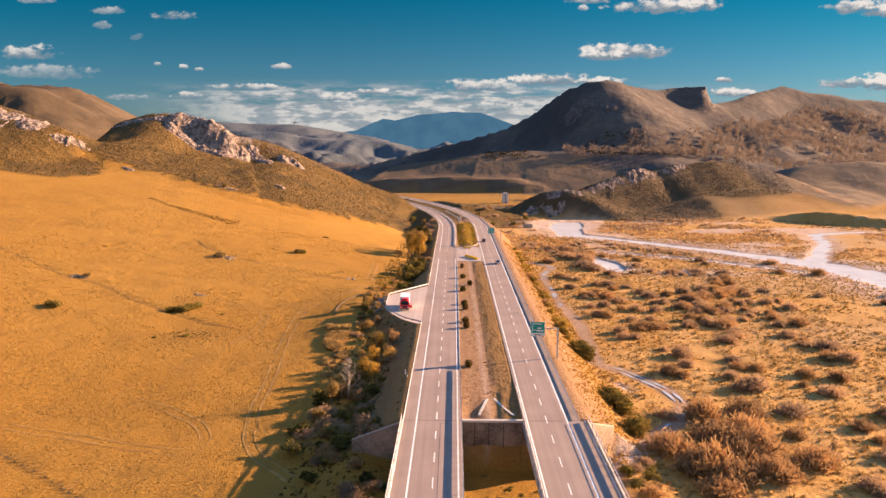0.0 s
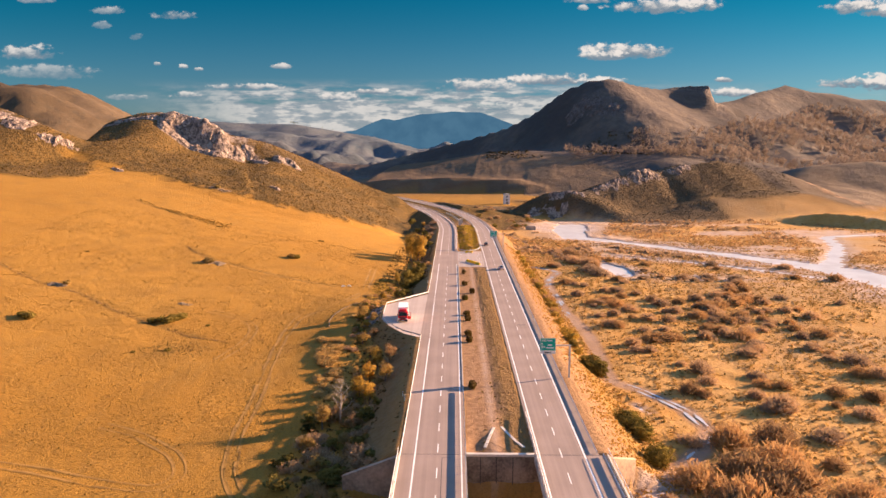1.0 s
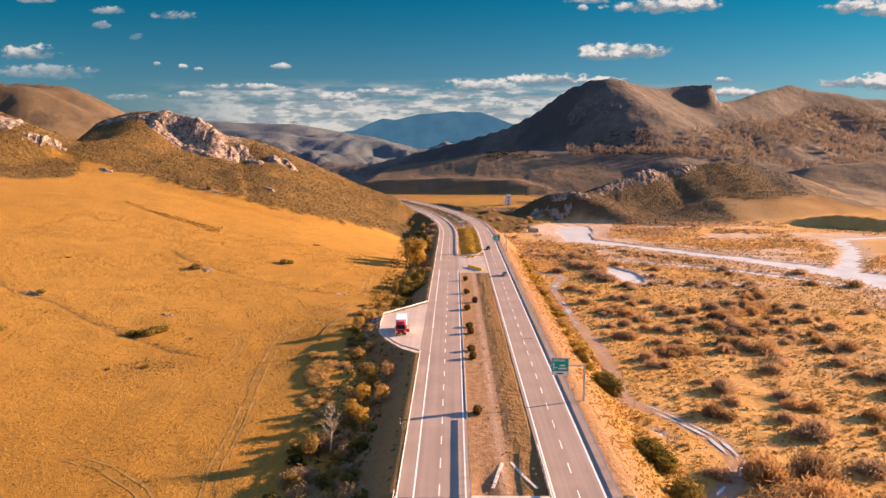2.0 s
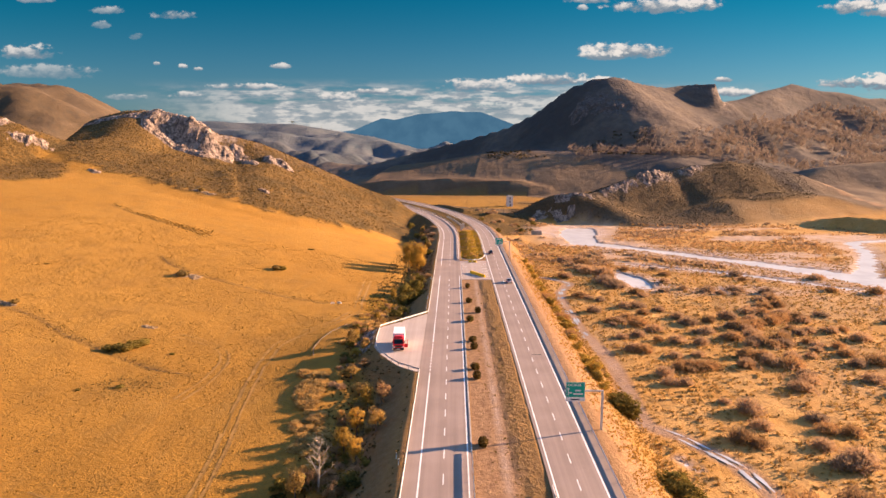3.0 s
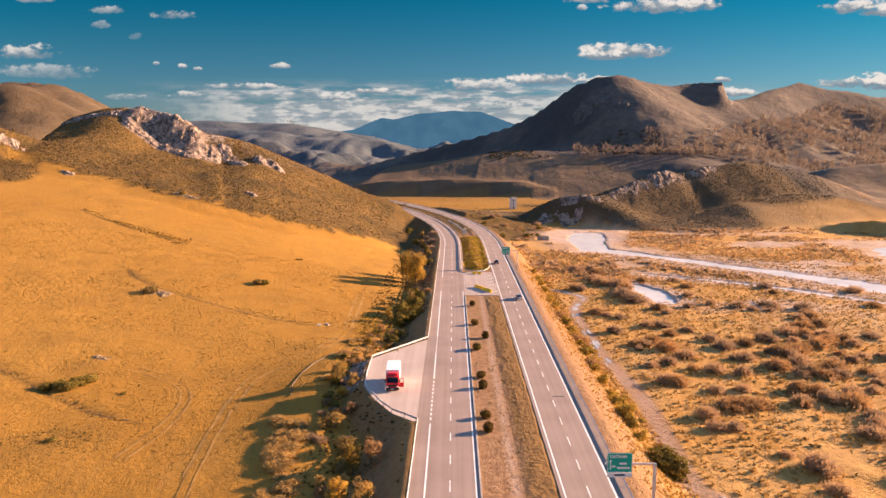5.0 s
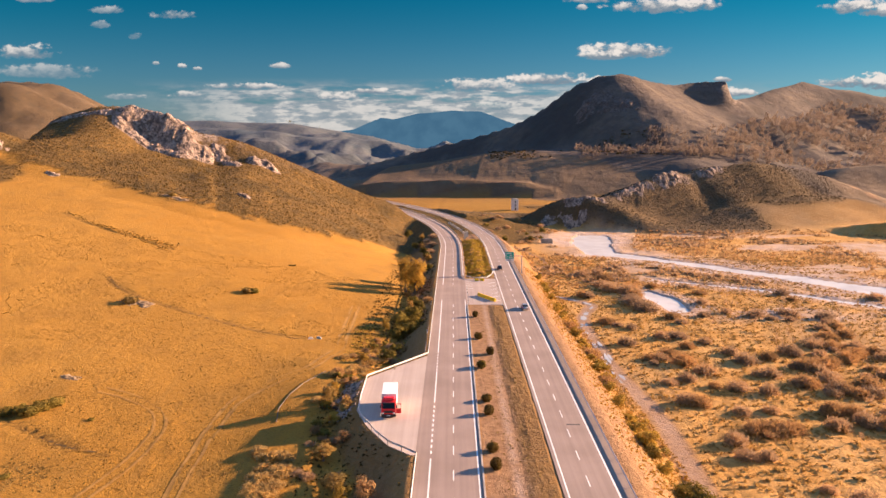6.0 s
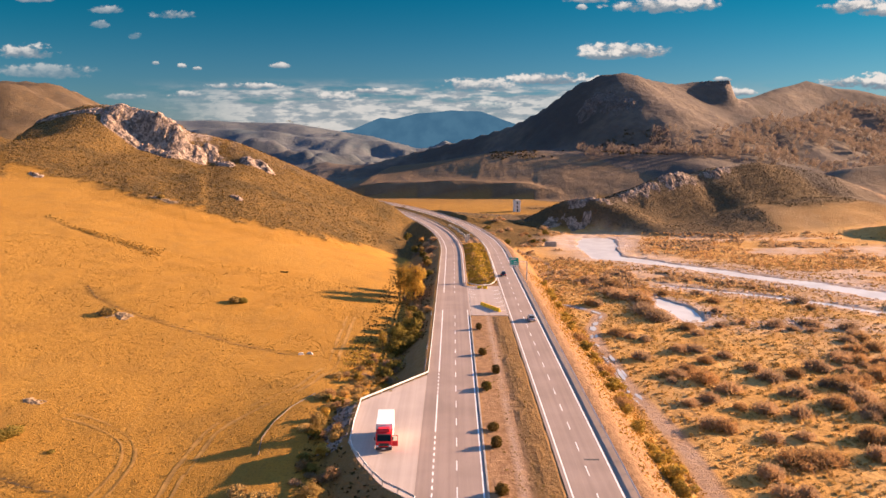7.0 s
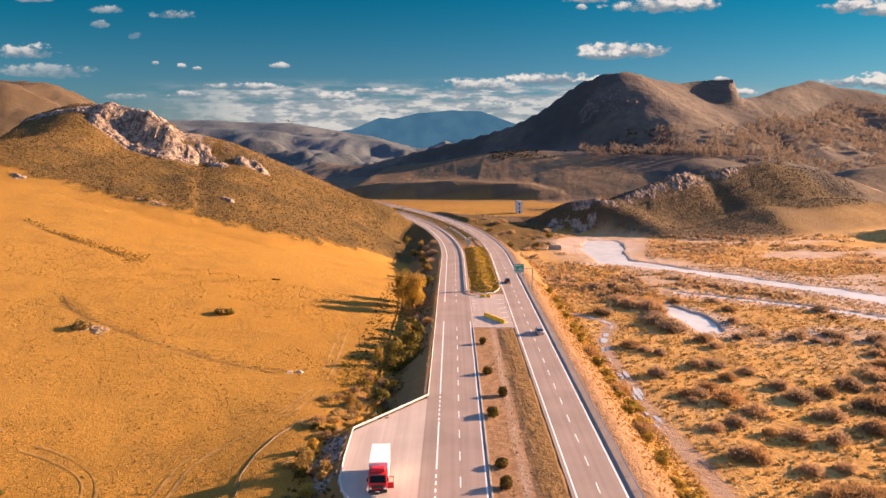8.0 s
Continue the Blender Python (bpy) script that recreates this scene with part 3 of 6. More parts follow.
def channel(z, x, y, line, depth, bank):
    """Cuts a stream bed: inside its width to the depth, with banks."""
    d, w, _ = nearest(x, y, line)
    d = d + value_noise(x, y, 9.0, 5, 3) * np.minimum(w, 8) * 0.22
    inside = 1 - soft(w * 0.5 - bank, w * 0.5 + bank * 0.4, d)
    return z * (1 - inside) + depth * inside, d, w


def land(x, y):
    """Height of the ground and the zones of its cover, with the share of painted haze."""
    x, y = np.asarray(x, float), np.asarray(y, float)
    xr = x - bend(y)
    floor = -8.65 + 0.16 * value_noise(x, y, 40, 2) + 0.15 * value_noise(x, y, 5, 3, 3) + 0.17 * value_noise(x, y, 2.9, 51, 1)
    floor = floor + 5.0 * soft(480, 640, y) * soft(330, 180, x) + 2.0 * soft(300, 420, x)
    floor = floor * (1 - soft(1000, 1500, y)) - 14 * soft(1000, 1500, y)
    field = field_height(x, y) + 0.55 * value_noise(x, y, 45, 4, 3) + 0.14 * value_noise(x, y, 5, 6, 3) + 0.05 * value_noise(x, y, 2.4, 57, 1)
    field = field * (1 - soft(470, 620, y)) + floor * soft(470, 620, y)
    field = field - 20 * soft(394, 430, y) * soft(-176, -212, x)
    field = field + 1.6 * np.exp(-((x + 25) / 10) ** 2) * soft(145, 175, y) * soft(228, 200, y)
    left = 1 - soft(-12, 6, xr)
    z = field * left + floor * (1 - left)
    gully = np.exp(-((xr + 11.0) / 3.3) ** 2) * soft(470, 400, y)
    z = z - gully * (1.6 + 1.5 * soft(200, 260, y)) * (xr < 0)
    scrub, rock, far = np.zeros_like(z), np.zeros_like(z), np.zeros_like(z)
    # rocky hills on the left
    steep = 0.62 - 0.34 * soft(-135, -105, x) - 0.62 * soft(-160, -198, x)
    for line, front, rear, seed, brow in ((NEAR_HILL, (-262, 66, -232, 56, -206, 26), 26, 7, 0.0), (ROCK_HILL, (-200, 100, -150, 106, -105, 126, -72, 138, -54, 133, -30, 112), 110, 8, steep)):
        z, u = ridge(z, x, y, line, front, rear, 1.12, 2.4, 24, seed, brow, 0.19)
        cover = 1 - soft(0.84, 0.92, u + 0.05 * value_noise(x, y, 16, 9, 3) + 0.06 * value_noise(x, y, 4, 39, 2))
        scrub = np.maximum(scrub, cover)
        rock = np.maximum(rock, (1 - soft(0.05, 0.24, u)) * soft(18, 34, z) * (0.1 + 0.7 * soft(-112, -140, x) * soft(-205, -180, x)))
    scrub = np.maximum(scrub, soft(1.0, 0.75, np.hypot((x + 208) / 30, (y - 356) / 26) + 0.12 * value_noise(x, y, 8, 50, 3)))
    # hills and mountain beyond the river
    z, u = ridge(z, x, y, MID_HILL, (45, 12, 90, 15, 110, 17, 130, 21, 165, 30, 190, 38, 240, 48), 60, 1.0, 2.6, 16, 10)
    mid_cover = 1 - soft(0.75, 0.95, u)
    for line, front, rear in ((HILL_SPUR_A, 17, 30), (HILL_SPUR_B, 26, 34)):
        z, u2 = ridge(z, x, y, line, front, rear, 0.9, 2.4, 14, 30)
        mid_cover = np.maximum(mid_cover, 1 - soft(0.75, 0.95, u2))
    z, u2 = ridge(z, x, y, FRONT_LOBE, 44, 50, 1.0, 0.8, 25, 36)
    mid_cover = np.maximum(mid_cover, 1 - soft(0.75, 0.95, u2))
    mid_cover = np.maximum(mid_cover, soft(-5.5, -2.5, z) * soft(48, 60, x) * soft(340, 310, x) * soft(488, 496, y) * soft(650, 620, y))
    smooth_lobe = soft(188, 208, x) * soft(9.0, 3.0, z + 1.5 * value_noise(x, y, 20, 33, 3)) + soft(268, 295, x)
    smooth_lobe = np.clip(smooth_lobe, 0, 1)
    scrub = np.maximum(scrub, mid_cover * (1 - smooth_lobe))
    rock = np.maximum(rock, (1 - soft(0.1, 0.42, u)) * soft(60, 90, x) * (1 - soft(160, 205, x)) * 0.35)
    for line, front, rear, power, rough, size, seed in (
            (MOUNTAIN, (-200, 120, 150, 215, 240, 340), 500, 1.8, 16.0, 100, 14), (MESA, 34, 70, 0.9, 2.0, 30, 59), (SPUR, 34, 34, 1.3, 3.0, 40, 15), (LOBE, 135, 200, 0.95, 3.0, 60, 11), (LOBE_SHOULDER, 30, 30, 1.0, 2.0, 25, 54), (LOBE_BANK, 10, 75, 1.0, 0.6, 20, 56), (SIDE_HILL, 95, 160, 1.1, 4.0, 50, 13),
            (FAR_LEFT, 800, 600, 1.2, 115.0, 190, 16), (FAR_HILLS, 1300, 600, 1.15, 75.0, 260, 17)):
        z, u = ridge(z, x, y, line, front, rear, power, rough, size, seed)
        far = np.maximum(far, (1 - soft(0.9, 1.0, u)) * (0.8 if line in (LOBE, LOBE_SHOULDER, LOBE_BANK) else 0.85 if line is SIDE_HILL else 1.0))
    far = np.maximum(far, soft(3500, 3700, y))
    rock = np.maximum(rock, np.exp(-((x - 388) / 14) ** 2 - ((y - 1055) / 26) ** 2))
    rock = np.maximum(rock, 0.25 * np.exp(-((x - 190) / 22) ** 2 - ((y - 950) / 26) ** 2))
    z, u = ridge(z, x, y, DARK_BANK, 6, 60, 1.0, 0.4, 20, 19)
    # share of haze blue mixed into the ground colour, growing with distance
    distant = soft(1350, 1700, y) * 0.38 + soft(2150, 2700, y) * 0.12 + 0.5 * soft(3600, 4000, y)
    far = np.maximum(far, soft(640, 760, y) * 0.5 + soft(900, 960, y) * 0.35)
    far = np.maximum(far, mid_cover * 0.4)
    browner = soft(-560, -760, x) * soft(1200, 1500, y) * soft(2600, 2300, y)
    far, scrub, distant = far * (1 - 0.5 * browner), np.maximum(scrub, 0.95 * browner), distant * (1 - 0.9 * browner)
    # river and its gravel
    plain = soft(14, 30, xr) * (1 - far) * (1 - soft(520, 560, y))
    z, d, w = channel(z, x, y, RIVER, WATER_LEVEL - 0.5, 1.2)
    gravel = (1 - soft(w * 0.5 + 1, w * 0.5 + 27, d + 16 * value_noise(x, y, 38, 20, 4))) * soft(530, 500, y)
    bars = soft(0.05, 0.4, value_noise(x * 0.5 + y * 0.35, y * 1.4 - 0.4 * x, 30, 37, 4)) * soft(62, 80, x) * soft(270, 310, y + 0.3 * (x - 60)) * soft(500, 470, y)
    gravel = np.maximum(gravel, 0.85 * bars)
    for line in (BRANCH, POND, SIDE_STREAM, *PUDDLES):
        z, d, w = channel(z, x, y, line, WATER_LEVEL - 0.45, 1.0)
        reach = 1.5 if line in PUDDLES else 11
        gravel = np.maximum(gravel, 0.9 * (1 - soft(w * 0.5 + 0.5, w * 0.5 + reach, d + 0.35 * reach * value_noise(x, y, 14, 21, 3))))
    gravel = gravel * (xr > 28)
    # dirt track with wheel ruts holding water
    d, _, _ = nearest(x, y, TRACK)
    d = np.abs(d + 0.35 * value_noise(x, y, 6, 38, 2))
    earth = (1 - soft(1.5, 2.8, d)) * 0.95
    for line in LOOP_ROADS:
        d2, w2, _ = nearest(x, y, line)
        earth = np.maximum(earth, (1 - soft(w2 * 0.4, w2 * 0.9, d2)) * 0.95)
    gravel = np.maximum(gravel, 0.35 * (1 - soft(1.0, 2.2, d)))
    rut = np.exp(-((d - 0.9) / 0.75) ** 2) * np.clip(0.25 + 1.3 * np.sin(y * 0.62 + 0.7 * np.sin(y * 0.21)) + 0.5 * value_noise(x, y, 5, 22, 2), 0.0, 1)
    on_track = 1 - soft(3, 6, d)
    z = z * (1 - on_track) + (-8.75) * on_track
    z = z - rut * 0.12
    # embankment of the motorway, broken by the bridge
    edge_l = np.minimum(bay_edge(y), -5.95) - 1.0
    slope_l = -0.06 - 0.62 * np.maximum(edge_l - xr, 0) + 0.15 * value_noise(x, y, 4, 23, 3)
    slope_r = -0.06 - 0.80 * np.maximum(xr - 24.3, 0) + 0.22 * value_noise(x, y, 5, 24, 3)
    bank = np.where(xr < 8, slope_l, slope_r)
    platform = (xr > edge_l) & (xr < 24.3)
    bank = np.where(platform, -0.06 + 0.03 * value_noise(x, y, 4, 23, 2), np.minimum(bank, -0.06))
    hollow = soft(128, 110, y) * np.exp(-((xr - 11.2) / 2.2) ** 2) * 0.5 + soft(118, 107, y) * np.exp(-((xr - 5.2) / 1.4) ** 2) * 0.7
    bank = bank - hollow
    lie = -0.06 * np.exp(-((xr - 9.0) / 4.0) ** 2)
    bank = bank + np.where((xr > 3.6) & (xr < 13.2), lie + 0.05 * value_noise(x, y, 3, 25, 3), 0)
    island = (xr > 3.6) & (xr < 8.6) & (y > 301) & (y < 402)
    bank = bank - np.where(island, np.minimum(0.36 * (8.6 - xr), 3.0 * (xr - 3.6)) * soft(301, 306, y) * soft(402, 394, y), 0)
    wall_y = BRIDGE_END + np.clip((x - 24.05) * 0.97, 0, 5.2)
    under = np.where((y < wall_y + 0.3) & (y > BRIDGE_START - 0.3), -40.0, 0.0)
    bank = bank + under
    bank = np.where(y > 900, -60, bank)
    cut = -0.06 + 0.75 * np.maximum(np.maximum(edge_l - 0.6 - xr, xr - 25.5), 0) + 60 * soft(880, 900, y) + 60 * soft(380, 330, y)
    z = np.minimum(z, cut)
    edge = soft(-0.8, 0.3, bank - z)
    z = np.maximum(z, bank)
    # the stream bed below the bridge
    dip = soft(0.3, -0.5, y - wall_y) * soft(40, 62, y) * soft(-34, -12, x) * soft(44, 26, x)
    heap = 1.2 * np.exp(-((x - 32) / 4.5) ** 2) + 2.6 * np.exp(-((x + 15) / 5.0) ** 2)
    z = z * (1 - dip) + (-8.4 + 0.4 * value_noise(x, y, 6, 26, 3) + heap * soft(88, 104, y)) * dip
    earth = np.maximum(earth, edge * np.where(xr > 8, soft(32.5, 28, xr) * (0.8 + 0.15 * soft(150, 178, y)), soft(-30, -10, xr) * 0.5) * (y < 420))
    scrub = np.maximum(scrub, edge * np.where(xr > 8, soft(24.3, 26, xr) * soft(38, 34, xr) * 0.5, soft(-8, -10, xr) * soft(-30, -20, xr) * 0.5) * (y < 460))
    median = (xr > 3.3) & (xr < 13.7) & (y < 262) & (y > BRIDGE_END)
    earth = np.where(median, 0.95 - 0.6 * soft(9.0, 10.5, xr + 0.4 * value_noise(x, y, 5, 27, 3)), earth)
    gravel = np.where(median, 0.5 * np.exp(-((xr - 8.0 + 0.25 * value_noise(x, y, 7, 34, 2)) / 0.38) ** 2), gravel)
    scrub = np.where(median, 0.65 * soft(9.2, 10.6, xr + 0.5 * value_noise(x, y, 5, 35, 3)), scrub)
    for line in GULLIES:
        d, dep, _ = nearest(x, y, line)
        d = np.abs(d + 0.8 * value_noise(x, y, 8, 28, 3))
        cut = np.exp(-(d / 0.65) ** 2)
        z = z - 0.6 * dep * cut * left
        scrub = np.maximum(scrub, 0.6 * np.exp(-(d / 0.7) ** 2) * left)
    rock = rock * (1 - plain)
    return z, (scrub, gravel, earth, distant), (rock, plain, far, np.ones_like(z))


# tractor tracks over the field
FIELD_TRACKS = [
    [(-23, 99), (-26, 101.5), (-30, 104.8), (-33.6, 112), (-35.7, 121.7), (-37, 135), (-38.4, 150), (-40.4, 168), (-41.2, 181), (-40.9, 193.4), (-36.3, 202), (-29.6, 211), (-27, 226), (-27.6, 243), (-28.4, 265)],
    [(-78, 114.9), (-62, 111.3), (-51, 108), (-43, 106.4), (-40.2, 109.4), (-41.6, 114.2), (-45, 118.2), (-52.5, 123.8), (-62, 128)],
    [(-66, 195.4), (-58.6, 193), (-52.7, 188.7), (-49.6, 182.6), (-49.3, 175.4), (-49.8, 169), (-52, 160)],
]
# thin erosion lines: x, y, depth
GULLIES = [
    [(-142, 320, 0.6), (-128, 311, 1.0), (-113, 305, 1.2), (-102.7, 301, 1.0), (-93.5, 297, 0.6)],
    [(-97, 261, 0.5), (-91.7, 255, 0.9), (-84, 249.7, 0.9), (-68, 241.6, 0.6), (-52, 235, 0.6), (-42, 231.6, 0.6), (-35.6, 230.5, 0.6)],
    [(-160, 230, 0.5), (-138.6, 218, 0.7), (-119, 206.7, 0.7), (-105, 201.7, 0.7), (-91, 191.7, 0.8), (-81, 186, 1.0), (-73, 181, 1.0), (-63.5, 176, 0.8), (-54, 173, 0.5)],
    [(-100, 118, 0.5), (-70, 104, 0.8), (-52, 92, 0.6)],
]


def spread(lo, fine_lo, fine_hi, hi, step, growth):
    """Coordinates at a fine step in the middle that widens outwards."""
    inner = list(np.arange(fine_lo, fine_hi + step / 2, step))
    a, s = [], step
    v = fine_lo
    while v > lo:
        s *= growth
        v -= s
        a.append(max(v, lo))
    b, s, v = [], step, fine_hi
    while v < hi:
        s *= growth
        v += s
        b.append(min(v, hi))
    return np.array(a[::-1] + inner + b)


def build_ground():
    xs = spread(-2600, -130, 90, 2600, 1.0, 1.032)
    ys = spread(-260, 78, 320, 4700, 1.0, 1.0150)
    gx, gy = np.meshgrid(xs, ys)
    z, za, zb = land(gx, gy)
    ny, nx = gx.shape
    verts = np.stack([gx.ravel(), gy.ravel(), z.ravel()], 1)
    k = np.arange(ny * nx).reshape(ny, nx)
    quads = np.stack([k[:-1, :-1].ravel(), k[:-1, 1:].ravel(), k[1:, 1:].ravel(), k[1:, :-1].ravel()], 1)
    me = bpy.data.meshes.new("ground")
    me.vertices.add(len(verts))
    me.vertices.foreach_set("co", verts.ravel())
    me.loops.add(quads.size)
    me.loops.foreach_set("vertex_index", quads.ravel())
    me.polygons.add(len(quads))
    me.polygons.foreach_set("loop_start", np.arange(len(quads)) * 4)
    me.polygons.foreach_set("loop_total", np.full(len(quads), 4))
    me.polygons.foreach_set("use_smooth", np.ones(len(quads), bool))
    me.update(calc_edges=True)
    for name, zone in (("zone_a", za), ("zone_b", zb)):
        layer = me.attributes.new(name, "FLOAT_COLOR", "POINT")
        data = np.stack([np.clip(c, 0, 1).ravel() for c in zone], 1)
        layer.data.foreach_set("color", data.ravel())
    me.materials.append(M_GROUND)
    return tagged(new("ground", me), "dry golden grassland rising to rocky hills and mountains", "ground", kind="structure")


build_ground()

# the farthest mountain, a plain blue distance beyond the land, glowing with painted haze
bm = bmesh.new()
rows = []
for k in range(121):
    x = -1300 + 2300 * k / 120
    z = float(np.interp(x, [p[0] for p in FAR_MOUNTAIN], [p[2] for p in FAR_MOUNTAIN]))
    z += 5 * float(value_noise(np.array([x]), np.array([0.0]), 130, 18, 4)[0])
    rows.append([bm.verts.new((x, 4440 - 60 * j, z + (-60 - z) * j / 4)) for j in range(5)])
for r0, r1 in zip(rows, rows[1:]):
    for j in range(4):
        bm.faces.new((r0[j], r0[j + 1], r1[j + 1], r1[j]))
tagged(part("backdrop", bm, M_DISTANCE, smooth=True), "flat-topped far mountain glowing in painted haze blue", "mountain", kind="structure")


def height(x, y):
    return float(land(np.array([x]), np.array([y]))[0][0])


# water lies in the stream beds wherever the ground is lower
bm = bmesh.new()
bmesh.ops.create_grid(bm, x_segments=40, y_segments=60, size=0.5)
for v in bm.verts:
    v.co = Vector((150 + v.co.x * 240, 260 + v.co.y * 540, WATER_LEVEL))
tagged(part("water", bm, M_WATER), "shallow river water between gravel banks, sky reflection painted pale", "water", kind="structure")


# ---------------------------------------------------------------- motorway
def stations(y0, y1, step=4.0):
    n = max(1, int(round((y1 - y0) / step)))
    return [y0 + (y1 - y0) * k / n for k in range(n + 1)]


def strip(bm, x0, x1, y0, y1, z, thick=0.0, step=4.0):
    """A strip of road between two offsets, following the bend; x0, x1 may be functions of y."""
    rows = []
    for y in stations(y0, y1, step):
        a = x0(y) if callable(x0) else x0
        b = x1(y) if callable(x1) else x1
        s = float(bend(y))
        row = [bm.verts.new((a + s, y, z)), bm.verts.new((b + s, y, z))]
        if thick:
            row += [bm.verts.new((b + s, y, z - thick)), bm.verts.new((a + s, y, z - thick))]
        rows.append(row)
    for r0, r1 in zip(rows, rows[1:]):
        bm.faces.new((r0[0], r0[1], r1[1], r1[0]))
        if thick:
            for k in range(1, 4):
                bm.faces.new((r0[k], r0[(k + 1) % 4], r1[(k + 1) % 4], r1[k]))
    if thick:
        bm.faces.new(rows[0]), bm.faces.new(list(reversed(rows[-1])))
    return bm


ROAD_END = 860.0
LEFT_X, RIGHT_X = (-6.1, 3.3), (13.5, 23.7)
road_left = thing("road_left", "worn grey asphalt carriageway with white lines", "road", kind="structure")
road_right = thing("road_right", "worn grey asphalt carriageway with white lines and a metal rail", "road", kind="structure")
part("asphalt", strip(bmesh.new(), *LEFT_X, BRIDGE_END, ROAD_END, 0.0, 0.3), M_ASPHALT, road_left)
part("asphalt", strip(bmesh.new(), RIGHT_X[0], 22.72, BRIDGE_END, ROAD_END, 0.0, 0.3), M_ASPHALT, road_right)
part("asphalt", strip(bmesh.new(), *LEFT_X, -255, BRIDGE_END - 0.12, 0.0, 0.1), M_ASPHALT, road_left)
part("asphalt", strip(bmesh.new(), *RIGHT_X, -255, BRIDGE_END - 0.12, 0.0, 0.1), M_ASPHALT, road_right)
part("hard_shoulder", strip(bmesh.new(), 20.75, 22.7, 108, ROAD_END, 0.004), M_SHOULDER, road_right, "darker asphalt shoulder")
part("tar_patch", strip(bmesh.new(), 17.45, 19.6, 178.1, 178.6, 0.008, step=1), M_DARK_ASPHALT, road_right, "narrow dark patch across the lane")
part("tar_seam", strip(bmesh.new(), 0.0, 0.09, -60, 104.4, 0.005), M_DARK_ASPHALT, road_left, "thin dark tar seam")
part("tar_seam", strip(bmesh.new(), 0.09, 1.3, 104.3, 104.4, 0.005, step=1), M_DARK_ASPHALT, road_left)
# joint of the bridge deck
for xs, road in ((LEFT_X, road_left), (RIGHT_X, road_right)):
    part("expansion_joint", strip(bmesh.new(), *xs, BRIDGE_END - 0.12, BRIDGE_END, -0.015, 0.1), M_BLACK, road)
# lines
for xs, y0, y1, road in ((( -3.98, -3.76), -255, 166, road_left), ((-3.98, -3.76), 217, 268, road_left), ((2.72, 2.92), -255, 268, road_left), ((-3.98, -3.76), 290, ROAD_END, road_left), ((2.72, 2.92), 306, ROAD_END, road_left),
                         ((13.98, 14.2), -255, ROAD_END, road_right), ((20.45, 20.7), -255, ROAD_END, road_right)):
    part("edge_line", strip(bmesh.new(), *xs, y0, y1, 0.006), M_PAINT, road)
for k in range(-40, 76):
    for x, road, y0 in ((-0.6, road_left, 83.9), (17.27, road_right, 82.6)):
        y = y0 - 30 + k * 7.65
        if 262 < y < 290 and road is road_left:
            continue
        part("lane_dash", strip(bmesh.new(), x - 0.075, x + 0.075, y - 1.5, y + 1.5, 0.006, step=3), M_PAINT, road)
for k in range(26):
    y = 168 + k * 1.95
    if not 187 < y < 205:
        part("bay_dash", strip(bmesh.new(), -3.98, -3.76, y - 0.5, y + 0.5, 0.006, step=1), M_PAINT, road_left)
part("edge_line", strip(bmesh.new(), -3.98, -3.76, 187.5, 204, 0.006), M_PAINT, road_left)
# lay-by on the left
bm = bmesh.new()
strip(bm, lambda y: float(bay_edge(y)) - 0.3, -6.104, 167, 214.2, 0.0, 0.3, 1.5)
part("lay_by", bm, M_BAY, road_left, "pale paved lay-by beside the carriageway")
# paved gap in the central reserve
part("crossover", strip(bmesh.new(), 3.304, 13.496, 262, 300, 0.0, 0.3, 2.0), M_CROSS, road_left, "worn paved crossing between the carriageways")
# concrete apron down to the hollow north of the lay-by
bm = bmesh.new()
for k in range(6):
    y0, y1 = 215.5 + 4.2 * k, 219.6 + 4.2 * k
    rows = [[bm.verts.new(p) for p in ((-6.7, y, -0.02), (-10.4, y, -2.3), (-10.55, y, -2.62), (-6.7, y, -0.42))] for y in (y0, y1)]
    for j in range(4):
        bm.faces.new((rows[0][j], rows[1][j], rows[1][(j + 1) % 4], rows[0][(j + 1) % 4]))
    bm.faces.new(rows[0][::-1]), bm.faces.new(rows[1])
part("apron", bm, M_CONCRETE, road_left, "slanting grey concrete apron below the road edge")
# worn hatching at the crossing
for k in range(6):
    hatch = part("hatch_line", box(bmesh.new(), -1.1, 1.1, -0.11, 0.11, 0.001, 0.007), M_PAINT, road_left)
    hatch.matrix_basis = pose(12.0, 267 + 5.2 * k, 0, 0, 0, 35)
    if k < 4:
        hatch = part("hatch_line", box(bmesh.new(), -0.9, 0.9, -0.09, 0.09, 0.001, 0.007), M_PAINT, road_left)
        hatch.matrix_basis = pose(4.6, 284 + 3.6 * k, 0, 0, 0, -8)
# kerb of the central reserve
part("kerb", strip(bmesh.new(), 3.31, 3.55, 131, 261.9, 0.13, 0.4), M_CONCRETE, road_left, "low dark concrete kerb")

# bridge decks, abutment and wing walls
bridge = thing("bridge", "weathered concrete bridge decks with dark stained abutment wall", "bridge", kind="structure")
for x0, x1 in (LEFT_X, RIGHT_X):
    part("deck", strip(bmesh.new(), x0 - 0.15, x1 + 0.15, BRIDGE_START, BRIDGE_END - 0.02, -0.102, 0.9), M_CONCRETE, bridge)
    for x in (x0 + 1.4, (x0 + x1) / 2, x1 - 1.4):
        part("girder", box(bmesh.new(), x - 0.35, x + 0.35, BRIDGE_START, BRIDGE_END - 0.1, -2.4, -1.004, 0.04), M_CONCRETE, bridge)
    for y in (-25, 10, 45, 78):
        part("pier", box(bmesh.new(), x0 + 0.8, x1 - 0.8, y - 0.6, y + 0.6, -12, -2.404, 0.06), M_CONCRETE, bridge)
